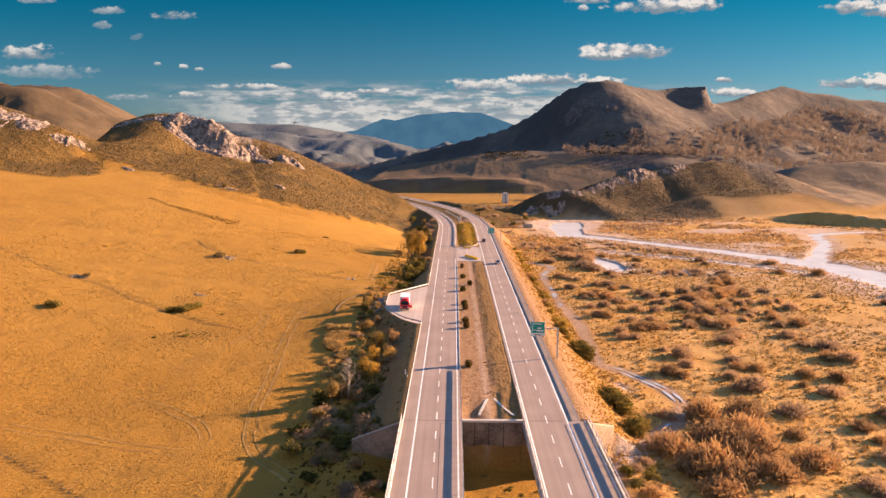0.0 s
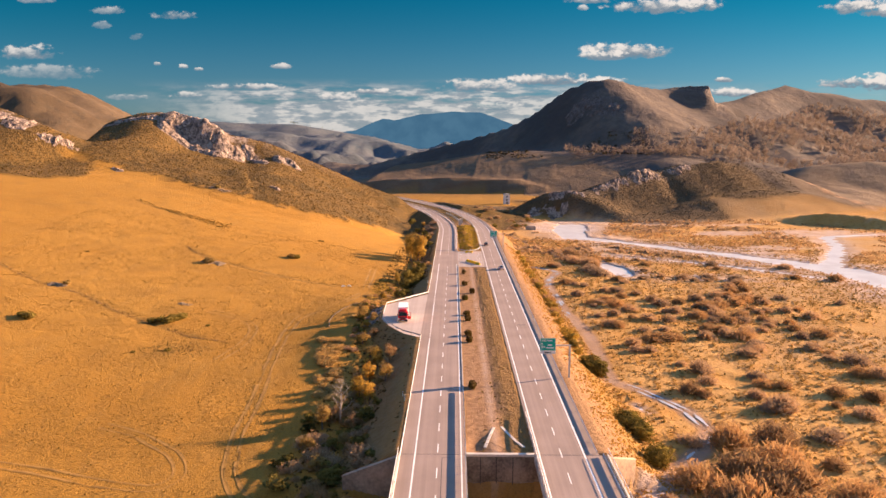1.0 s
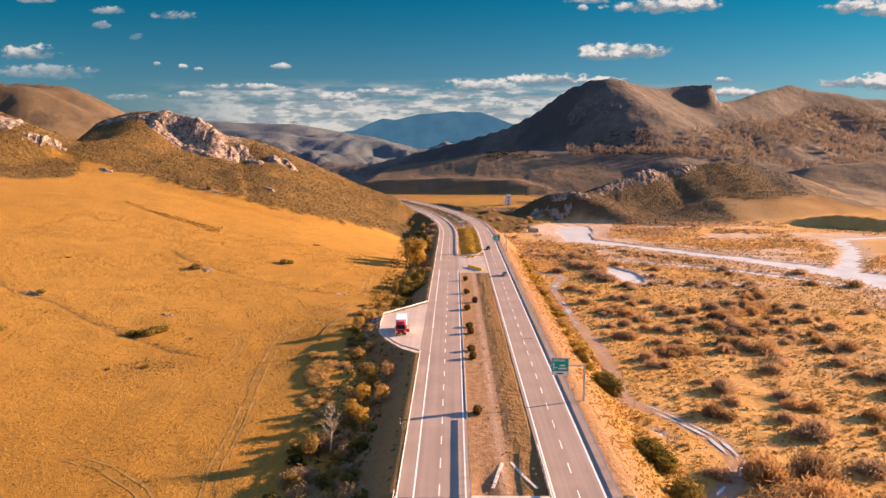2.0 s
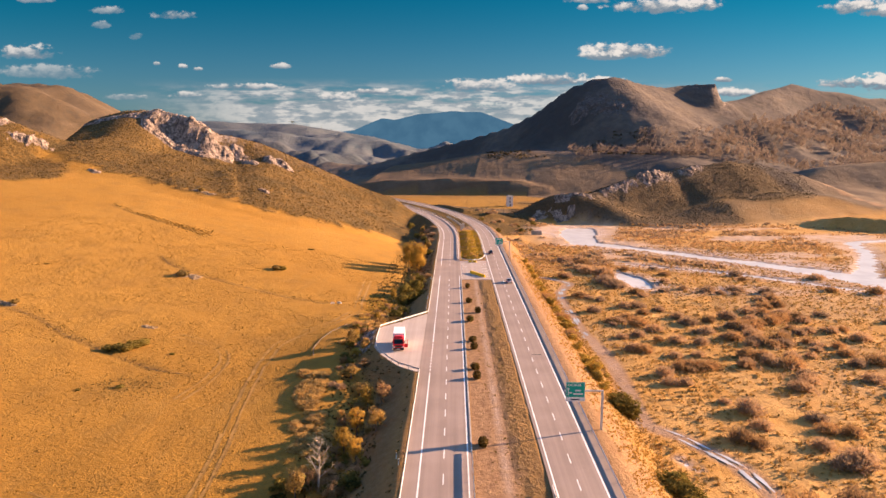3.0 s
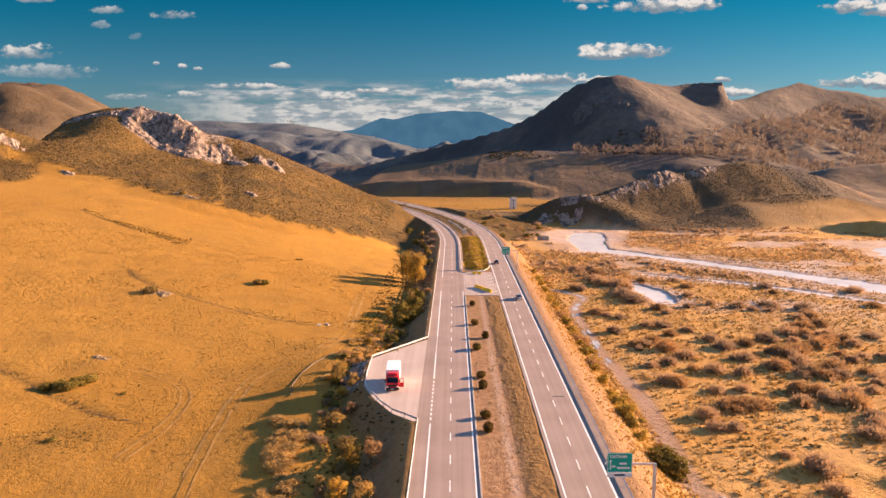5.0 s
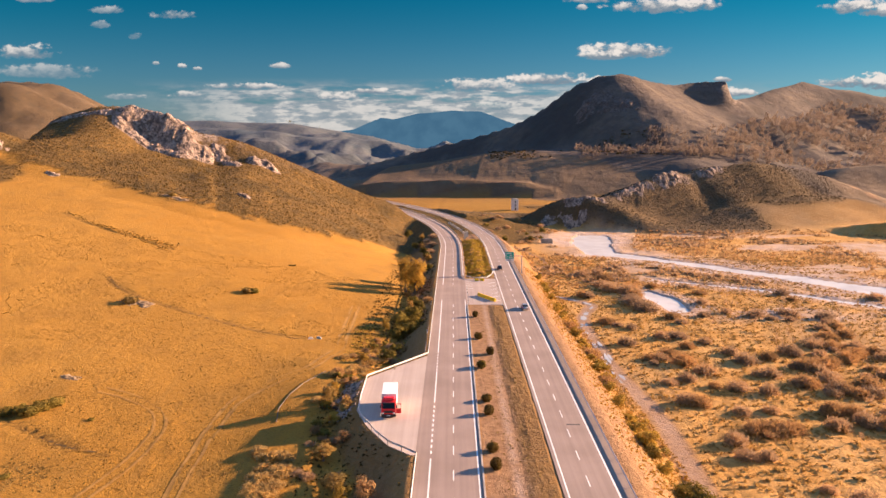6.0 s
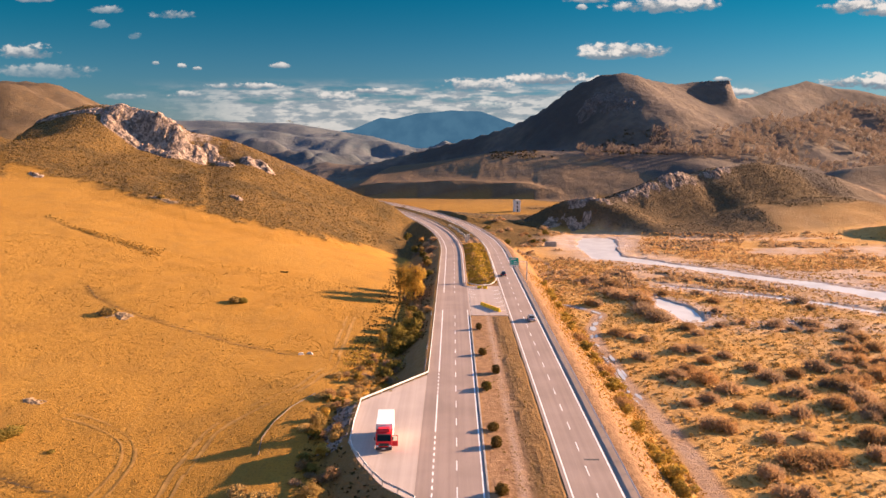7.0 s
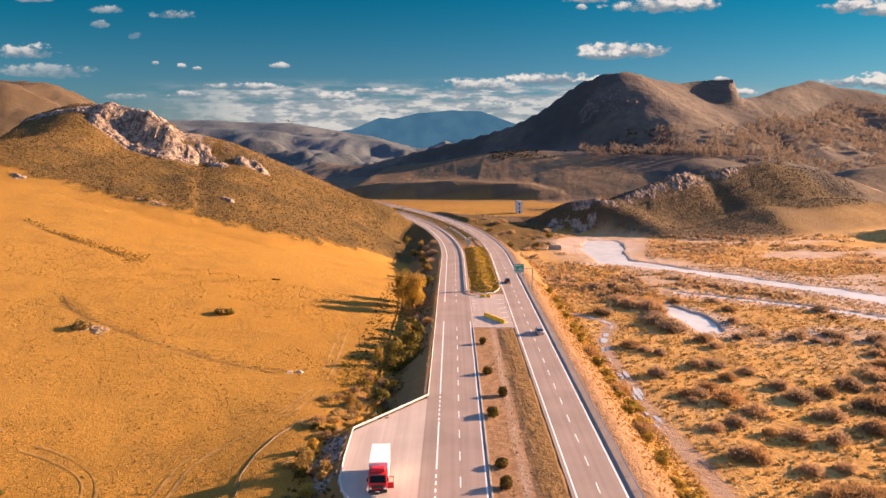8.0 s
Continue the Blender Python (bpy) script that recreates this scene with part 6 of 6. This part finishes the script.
scatter(TWIG_DOMES + TAWNY_DOMES, "dry twiggy shrub among tawny grass on the river plain", "shrubs on the river plain", picked, 0.7, 1.75, 1.0)
scatter(TAWNY_DOMES, "large tawny willow shrub beside the puddled track", "willow shrubs", [(42, 105), (45, 107), (47, 103), (40, 113), (51, 110), (55, 113), (56, 120), (51, 128), (60, 130), (43.5, 99), (54, 104), (63, 109), (49, 117)], 1.7, 2.5, 0.95, "willow")
scatter(TWIG_DOMES, "tall grey-brown willow thicket near the pond", "willow shrubs", [(61, 306), (64, 312), (60, 299), (63, 318), (57, 322), (66, 325), (56, 330), (59, 340), (52, 350), (62, 292)], 1.6, 2.3, 0.9, "willow")
band = []
while len(band) < 42:
    k = float(R.uniform(0, 1))
    x, y = 112 - 38 * k + float(R.normal()) * 7, 285 - 140 * k + float(R.normal()) * 10
    if min(float((nearest(np.array([x]), np.array([y]), l)[0] - 0.5 * nearest(np.array([x]), np.array([y]), l)[1])[0]) for l in (RIVER, BRANCH, POND)) > 5:
        band.append((x, y))
scatter(TWIG_DOMES, "grey-brown leafless brush in a dense band across the plain", "shrubs on the river plain", band, 0.9, 1.7, 0.9)
scatter([ball_bush(L_THICK, 2.3, 3.3, 4200, 0.17, 0.3)], "dark olive rounded bush at the embankment foot", "embankment bushes", [(33.8, 166.8), (35.4, 165.8)], 0.95, 1.1, 1.0, "bush")
scatter([ball_bush(L_THICK, 1.9, 2.6, 2600, 0.17, 0.3)], "olive green bush at the embankment foot", "embankment bushes", [(34, 135), (35.6, 133.2), (36.2, 131.2), (36, 121)], 0.9, 1.25, 1.0, "bush")
scatter(EDGE_BUSH + TAWNY_DOMES[:1], "golden olive bush on the road embankment", "embankment bushes",
        [(32.0 + float(R.normal()) * 0.55, y + float(R.normal()) * 0.8) for y in (176, 181, 184, 187.5, 190, 193, 197, 201, 203, 208, 212, 214, 218, 222, 226, 231, 234, 239, 244, 249, 253, 258, 264, 268, 273, 278, 284, 289, 295, 301, 308, 315, 322, 330)], 0.9, 1.75, 1.0, "bush")
scatter([ball_bush(L_THICK, 2.0, 2.8, 2200, 0.17, 0.28)], "dense dark olive bush below the road edge", "embankment bushes", [(-14.4, 240), (-12.2, 243.5), (-10.4, 247), (-13.6, 250), (-10.2, 254.5), (-13.0, 258)], 0.85, 1.2, 1.0, "bush")
# brush in the hollow left of the motorway
hollow_spots = []
while len(hollow_spots) < 90:
    x, y = float(R.normal(-17.5, 4.0)), float(R.uniform(100, 235))
    if -24 < x < -9 and (x < -12.5 or y < 112) and not (165 < y < 214 and x > -19.0):
        hollow_spots.append((x, y))
scatter(TWIG_DOMES + GREEN_BUSH + REEDS, "tangled dry brush in the shaded hollow", "brush in the hollow", hollow_spots, 0.45, 0.95, 0.95, "brushwood")
reed_bed = []
for _ in range(64):
    y = float(R.uniform(141, 173))
    reed_bed.append((-23.0 - 0.19 * (y - 141) + float(R.uniform(-2.2, 2.8)), y))
scatter(REEDS, "clump of straw-coloured reeds beside the field", "reed clumps", reed_bed + [(-23.4, 195.5), (-25, 192), (-22.6, 201), (-24.5, 205), (-21.5, 208), (-24.5, 218)] + [(float(R.uniform(-21.5, -14.5)), float(R.uniform(207, 224))) for _ in range(14)], 0.75, 1.2, 0.32, "reeds")
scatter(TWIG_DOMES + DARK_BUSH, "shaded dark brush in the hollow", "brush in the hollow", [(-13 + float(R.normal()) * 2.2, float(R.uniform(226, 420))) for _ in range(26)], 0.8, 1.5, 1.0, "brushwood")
low_brush = []
while len(low_brush) < 52:
    x, y = float(R.uniform(-25, -7.5)), float(R.uniform(80, 132))
    if not (x > -15 and 103 < y < 108) and not (x > -11.5 and y > 108):
        low_brush.append((x, y))
scatter(TWIG_DOMES + DARK_BUSH + GREEN_BUSH, "dark brush in the gully beside the bridge", "brush in the hollow", low_brush, 0.7, 1.4, 1.0, "brushwood")
scatter(TWIG_DOMES + GREEN_BUSH, "dry brush against the bridge wing wall", "brush by the wing wall", [(27, 103), (29.5, 101.5), (31.5, 104), (33, 101), (26, 100), (30, 98), (34, 107), (32, 96), (28, 95)], 0.7, 1.1, 1.0, "brushwood")
scatter(GREEN_BUSH, "yellow-green grass clump below the bridge", "grass below the bridge", [(7 + k * 1.1 + float(R.normal()) * 0.4, 97 + float(R.normal()) * 2.2) for k in range(9)], 0.35, 0.6, 0.4, "grass_clump")
# dark tussocks out in the field
scatter(FIELD_BUSH, "low dark olive bush alone in the golden field", "field bushes", [(-108, 179.6), (-106, 179), (-76.8, 184.3), (-74.9, 184.9), (-73, 184.2), (-72.2, 186.2), (-70.8, 188), (-59.0, 262.3), (-58.1, 262.9), (-57.0, 263.0), (-112, 206.8), (-83, 243.4), (-121, 365.4)], 0.75, 1.15, 0.85, "bush")
scatter(FIELD_BUSH, "tiny dark bush in the golden field", "field bushes", [(-55.8, 302), (-54.8, 302.5), (-72.3, 163.2), (-65, 165.2), (-62.3, 184), (-122.9, 239.8)], 0.35, 0.5, 0.6, "bush")
# golden grass on the island
scatter(REEDS, "tall golden grass clump on the island", "island grass clumps", [(float(R.uniform(4.6, 12.4)), float(R.uniform(306, 392))) for _ in range(36)], 0.5, 0.8, 0.6, "grass_clump")


# ---------------------------------------------------------------- uncounted growth
def stuff(name, label, category, x, y, size, mat, seed, lift=0.5, stretch=1.0, upright=0.35, each=3):
    """Very many small tufts, joined."""
    rng = np.random.default_rng(seed)
    z = land(x, y)[0]
    base = np.stack([x, y, z], 1)
    base = np.repeat(base, each, axis=0) + rng.normal(size=(len(x) * each, 3)) * np.repeat(size, each)[:, None] * np.array([0.55, 0.55, 0.2])
    s = np.repeat(size, each) * rng.uniform(0.6, 1.2, len(base))
    base[:, 2] += s * lift
    ob = new(name, flat_quads(name, base, s, mat, rng, stretch, upright))
    return tagged(ob, label, category, kind="stuff")


rng = np.random.default_rng(5)
n = 26000
x, y = rng.uniform(34, 200, n), rng.uniform(84, 400, n)
keep = (value_noise(x, y, 22, 41, 3) > -0.3) & (nearest(x, y, TRACK)[0] > 2.4)
for l in (RIVER, BRANCH, POND):
    d, w, _ = nearest(x, y, l)
    keep &= d > w * 0.5 + 1.5
x, y = x[keep], y[keep]
half = len(x) // 8
stuff("grass_tufts", "dark olive grass tufts over the river plain", "grass", x[:half], y[:half], rng.uniform(0.14, 0.42, half), L_TUFT, 51, 0.45, 1.0, 0.2, 4)
stuff("grass_tufts", "straw-coloured grass tufts over the river plain", "grass", x[half:], y[half:], rng.uniform(0.16, 0.5, len(x) - half), L_PLAIN, 57, 0.45, 1.0, 0.2, 4)
n = 46000
x, y = rng.uniform(-150, -22, n), rng.uniform(84, 300, n)
keep = value_noise(x, y, 14, 42, 4) > -0.15
stuff("grass_tufts", "short golden grass tufts over the field", "grass", x[keep], y[keep], rng.uniform(0.07, 0.19, int(keep.sum())), L_FIELD, 52, 0.4, 1.0, 0.3, 2)
n = 420
x, y = rng.normal(-64, 4.5, n), rng.normal(166, 2.6, n)
stuff("grass_tufts", "patch of dark grass tufts in the golden field", "grass", x, y, rng.uniform(0.08, 0.2, n), L_TUFT, 71, 0.4, 1.0, 0.3, 3)
n = 25000
x, y = rng.uniform(-330, -36, n), rng.uniform(320, 610, n)
zone = land(x, y)[1][0]
keep = zone > 0.45
stuff("hill_scrub", "low brown scrub covering the rocky hillside", "scrub", x[keep], y[keep], rng.uniform(0.2, 0.5, int(keep.sum())), L_SCRUB, 53, 0.35, 0.9, 0.1, 3)
n = 20000
x, y = rng.uniform(45, 330, n), rng.uniform(490, 625, n)
zone = land(x, y)[1][0]
keep = zone > 0.45
stuff("hill_scrub", "low dark scrub covering the rocky hill by the river", "scrub", x[keep], y[keep], rng.uniform(0.25, 0.55, int(keep.sum())), L_HEATH, 54, 0.35, 0.9, 0.1, 2)
n = 8000
x, y = rng.uniform(25.2, 37.5, n), rng.uniform(106, 340, n)
keep = rng.uniform(0, 1, n) < np.clip((x - 24.0) / 6, 0.35, 1)
stuff("grass_tufts", "golden grass tufts over the road embankment", "grass", x[keep], y[keep], rng.uniform(0.10, 0.3, int(keep.sum())), L_FIELD, 56, 0.4, 1.0, 0.3, 4)
n = 12000
x, y = rng.uniform(24, 290, n), rng.uniform(325, 500, n)
keep = (value_noise(x, y, 26, 46, 3) > -0.2) & (x > 24 - bend(y) * 0.2) & (land(x, y)[1][2] < 0.4) & (land(x, y)[1][1] < 0.45) & (land(x, y)[0] < -7)
for l in (RIVER, BRANCH, POND):
    d, w, _ = nearest(x, y, l)
    keep &= d > w * 0.5 + 2
stuff("grass_tufts", "tawny tufts and low brush on the far plain", "grass", x[keep], y[keep], rng.uniform(0.3, 0.95, int(keep.sum())), L_TAWNY, 58, 0.4, 1.0, 0.15, 3)
keep2 = keep & (value_noise(x, y, 30, 47, 3) > 0.12)
stuff("low_brush", "grey-brown low brush between the gravel bars", "brush", x[keep2], y[keep2], rng.uniform(0.4, 1.2, int(keep2.sum())), L_TWIG, 59, 0.4, 1.0, 0.15, 5)
# tussocks along the erosion lines of the field
for line, width, count in ((GULLIES[0], 4.5, 240), (GULLIES[1], 0.4, 110), (GULLIES[2], 0.4, 130)):
    k = rng.uniform(0, len(line) - 1.001, count)
    i0 = k.astype(int)
    pts = np.array(line)
    xy = pts[i0, :2] + (pts[i0 + 1, :2] - pts[i0, :2]) * (k - i0)[:, None]
    grow = width * (0.25 + 0.75 * k / (len(line) - 1))
    x, y = xy[:, 0] + rng.normal(size=count) * 0.4, xy[:, 1] + 1.0 + rng.normal(size=count) * grow * 0.5
    stuff("tussocks", "tawny tussocks along an erosion line in the field", "grass", x, y, rng.uniform(0.08, 0.26, count) * (1.3 if width > 1 else 0.8), L_TUFT, 66, 0.35, 1.0, 0.2, 3)
k = rng.uniform(1.0, 3.9, 620)
pts = np.array(GULLIES[0])
i0 = k.astype(int)
xy = pts[i0, :2] + (pts[i0 + 1, :2] - pts[i0, :2]) * (k - i0)[:, None]
stuff("tussocks", "straw tussocks widening along the upper erosion line", "grass", xy[:, 0] + rng.normal(size=620) * 0.5, xy[:, 1] + 1.5 + rng.normal(size=620) * 0.7 * k, rng.uniform(0.12, 0.3, 620), L_FIELD, 72, 0.4, 1.0, 0.2, 3)
n = 1500
x, y = rng.uniform(6, 36, n), rng.uniform(106, 300, n)
keep = ((x > 25) | (x < 13)) & ~((x < 13) & (y > 258))
stuff("grass_tufts", "sparse dry tufts on the road verges", "grass", x[keep], y[keep], rng.uniform(0.08, 0.22, int(keep.sum())), L_TUFT, 55, 0.4, 1.0, 0.3, 3)


def woods(name, label, x, y, tall, mat, seed, leaves=70):
    rng = np.random.default_rng(seed)
    z = land(x, y)[0]
    pts, ways, sizes = [], [], []
    for px, py, pz, h in zip(x, y, z, tall):
        p, way_out = clumps(rng, (px, py, pz + h * 0.55), (h * 0.34, h * 0.34, h * 0.46), 7, leaves)
        pts.append(p), ways.append(way_out)
        sizes.append(np.full(len(p), h * 0.056) * rng.uniform(0.6, 1.3, len(p)))
    ob = new(name, flat_quads(name, np.concatenate(pts), np.concatenate(sizes), mat, rng, 1.1, out=np.concatenate(ways)))
    return tagged(ob, label, "woods", kind="stuff")


n = 4200
x, y = rng.uniform(235, 780, n), rng.uniform(770, 1270, n)
keep = (value_noise(x, y, 55, 43, 3) > -0.3) & (y < 812 + 1.1 * (x - 235)) & (y > 782 + 0.30 * (x - 237)) & (y < 1260)
woods("woods", "tawny leafless woods on the mountain slope", x[keep], y[keep], rng.uniform(10, 16, int(keep.sum())), L_WOOD, 61, 84)
n = 380
x, y = rng.uniform(135, 300, n), rng.uniform(800, 862, n)
keep = value_noise(x, y, 40, 44, 3) > -0.2
woods("woods", "tawny trees along the foot of the mountain", x[keep], y[keep], rng.uniform(7, 13, int(keep.sum())), L_WOOD, 62, 60)
n = 700
x, y = rng.uniform(40, 230, n), rng.uniform(815, 880, n)
keep = value_noise(x, y, 35, 48, 3) > -0.1
stuff("low_brush", "dark dotted brush on the mountain foot", "brush", x[keep], y[keep], rng.uniform(0.8, 2.2, int(keep.sum())), L_HEATH, 67, 0.4, 1.0, 0.15, 3)
n = 600
x, y = rng.uniform(66, 185, n), rng.uniform(92, 330, n)
keep = value_noise(x, y, 30, 45, 3) > 0.05
for l in (RIVER, BRANCH, POND):
    d, w, _ = nearest(x, y, l)
    keep &= d > w * 0.5 + 4
woods("thicket", "low grey-brown thicket spreading over the river plain", x[keep], y[keep], rng.uniform(1.6, 3.0, int(keep.sum())), L_TWIG, 63, 90)
outcrop(-19.8, 184, -19.6, 200, 2.6, 0.45, 14, "heap of pale rubble tipped beside the lay-by", 0.05, 1.3, 0.25)
n = 2600
x, y = rng.uniform(3.9, 12.9, n), rng.uniform(304, 398, n)
x = x + bend(y)
stuff("grass_tufts", "tall golden grass covering the road island", "grass", x, y, rng.uniform(0.2, 0.5, n), L_GRASS, 64, 0.5, 1.0, 0.4, 4)

# a broken row of stones across the far plain
for k in range(22):
    x = -2 + 2.0 * k + float(R.normal()) * 0.5
    y = 568 + 0.38 * k + float(R.normal()) * 0.5
    b = box(bmesh.new(), -0.5, 0.5, -0.4, 0.4, -0.2, 0.6, 0.12, (0.7, 0.7))
    ob = tagged(new("stone", mesh_of("stone", b, M_ROCK)), "small pale stone in a broken row", "stone", "row of stones")
    ob.matrix_basis = pose(x, y, height(x, y), 0, 0, float(R.uniform(0, 90)))
    ob.scale = (float(R.uniform(0.6, 1.4)), float(R.uniform(0.6, 1.2)), float(R.uniform(0.7, 1.3)))
n = 9
x, y = np.array([-795.0, -786, -779, -772, -764, -700, -640, -590, -900]), np.full(n, 3385.0)
woods("woods", "few dark trees on the crest of the far hill", x, y, np.array([16.0, 20, 22, 18, 14, 10, 12, 10, 12]), L_DARK, 68, 60)
scatter(TWIG_DOMES + GREEN_BUSH, "dry bush on the bank of the far plain", "far plain bushes", [(float(R.uniform(18, 58)), float(R.uniform(440, 520))) for _ in range(26)], 0.9, 1.7, 0.9)

# low growth over the bank between the carriageway and the hollow
n = 3600
x, y = rng.uniform(-24, -7.4, n), rng.uniform(84, 335, n)
keep = (x < bay_edge(y) - 1.5) & ~((y > 203) & (y < 226) & (x < -11)) & ~((x > -11.5) & (x < -7.8) & (y > 108) & (y < 165)) & ~((y > 214) & (y < 242) & (x > -11.2)) & ~((y < 107) & (x > -9))
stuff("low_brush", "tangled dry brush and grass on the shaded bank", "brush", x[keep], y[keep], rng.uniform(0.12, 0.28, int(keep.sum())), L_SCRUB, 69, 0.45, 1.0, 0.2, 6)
n = 1100
x, y = rng.uniform(-25, -12, n), rng.uniform(205, 245, n)
keep = value_noise(x, y, 9, 49, 2) > -0.1
stuff("tall_grass", "reddish golden tall grass on the bank beside the field", "grass", x[keep], y[keep], rng.uniform(0.12, 0.3, int(keep.sum())), L_EDGE, 70, 0.5, 1.0, 0.4, 5)


# rainwater standing in the ruts of the dirt track
def puddle(x, y, ang, length, width, seed):
    rng = np.random.default_rng(seed)
    bm = bmesh.new()
    rim = []
    for k in range(18):
        a = 2 * math.pi * k / 18
        r = 1 + 0.28 * math.sin(2 * a + rng.uniform(0, 6)) * rng.uniform(0.3, 1) + rng.uniform(-0.12, 0.12)
        rim.append(bm.verts.new((math.cos(a) * length / 2 * r, math.sin(a) * width / 2 * r, 0)))
    bm.faces.new(rim)
    ob = part("water", bm, M_PUDDLE, None, "rainwater in a rut of the dirt track, sky sheen painted pale")
    tagged(ob, "rainwater standing in a wheel rut, sky sheen painted pale", "water", kind="structure")
    ob.matrix_basis = pose(x, y, height(x, y) + 0.10, 0, 0, ang)


def along_track(y):
    """Place and bearing on the dirt track at y."""
    for (x0, y0, _), (x1, y1, _) in zip(TRACK, TRACK[1:]):
        if min(y0, y1) <= y <= max(y0, y1):
            k = (y - y0) / (y1 - y0)
            return x0 + k * (x1 - x0), math.degrees(math.atan2(y1 - y0, x1 - x0))
    return None


for y, off, length, width in (
        (224.5, -0.9, 5.0, 0.7), (226.5, 0.7, 4.0, 0.9), (229.5, -0.6, 2.5, 0.6), (239.5, -0.9, 7.5, 0.8), (240.5, 0.2, 7.0, 1.0), (241.5, 1.1, 5.5, 0.7), (252, -0.7, 4.5, 1.2), (252.8, 0.9, 4.2, 1.0),
        (264, -0.4, 2.4, 0.8), (272, -0.6, 4.0, 1.0), (273.5, 0.7, 3.5, 0.9), (281, 0, 6.0, 2.0), (287, 0.3, 4.0, 1.6), (295, 0.5, 4.0, 1.0), (301, 0, 5.0, 1.3), (306.5, -0.3, 5.0, 1.0), (310.5, 0.2, 4.0, 0.8),
        (157.5, 0.8, 4.0, 0.5), (154, -0.8, 6.0, 0.6), (153.0, 0.8, 6.0, 0.6), (148, -0.8, 7.0, 0.8), (147, 0.7, 6.5, 0.7), (141, -0.7, 6.0, 0.9), (139.5, 0.8, 6.0, 0.8), (131, 0.7, 4.5, 0.6), (124, -0.7, 4.0, 0.6)):
    x, ang = along_track(y)
    puddle(x - math.sin(radians(ang)) * off, y + math.cos(radians(ang)) * off, ang, length, width, int(y * 10))


# wheel ruts pressed into the dry grass of the field
def rut(line, off, width, lift, mat, label):
    pts = []
    for (x0, y0), (x1, y1) in zip(line, line[1:]):
        m = max(2, int(math.hypot(x1 - x0, y1 - y0)))
        pts += [(x0 + (x1 - x0) * k / m, y0 + (y1 - y0) * k / m) for k in range(m)]
    xy = np.array(pts)
    for _ in range(6):
        xy[1:-1] = 0.25 * xy[:-2] + 0.5 * xy[1:-1] + 0.25 * xy[2:]
    d = np.gradient(xy, axis=0)
    side = np.stack([-d[:, 1], d[:, 0]], 1) / np.linalg.norm(d, axis=1)[:, None]
    wob = 0.18 * value_noise(xy[:, 0], xy[:, 1], 6, 52, 2)[:, None]
    half = width * 0.5 * (0.75 + 0.5 * value_noise(xy[:, 0], xy[:, 1], 4, 53, 2))[:, None]
    a, b = xy + side * (off + wob - half), xy + side * (off + wob + half)
    bm = bmesh.new()
    rows = [(bm.verts.new((*p, zp)), bm.verts.new((*q, zq))) for p, q, zp, zq in zip(a.tolist(), b.tolist(), (land(a[:, 0], a[:, 1])[0] + lift).tolist(), (land(b[:, 0], b[:, 1])[0] + lift).tolist())]
    bare = value_noise(xy[:, 0], xy[:, 1], 9, 55 + int(off * 10), 2)
    for k, (r0, r1) in enumerate(zip(rows, rows[1:])):
        if bare[k] > -0.3:
            bm.faces.new((r0[0], r0[1], r1[1], r1[0]))
    tagged(part("tyre_rut", bm, mat), label, "tyre track", kind="structure")


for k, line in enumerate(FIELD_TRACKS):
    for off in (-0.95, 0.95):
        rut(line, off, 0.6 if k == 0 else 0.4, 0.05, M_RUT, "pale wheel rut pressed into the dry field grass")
        # a darker strip on one side paints the shade of the rut's edge
        rut(line, off - (0.4 if k == 0 else 0.28), 0.34 if k == 0 else 0.24, 0.06, M_RUT_SHADE, "dark strip painted as the shaded edge of a wheel rut")
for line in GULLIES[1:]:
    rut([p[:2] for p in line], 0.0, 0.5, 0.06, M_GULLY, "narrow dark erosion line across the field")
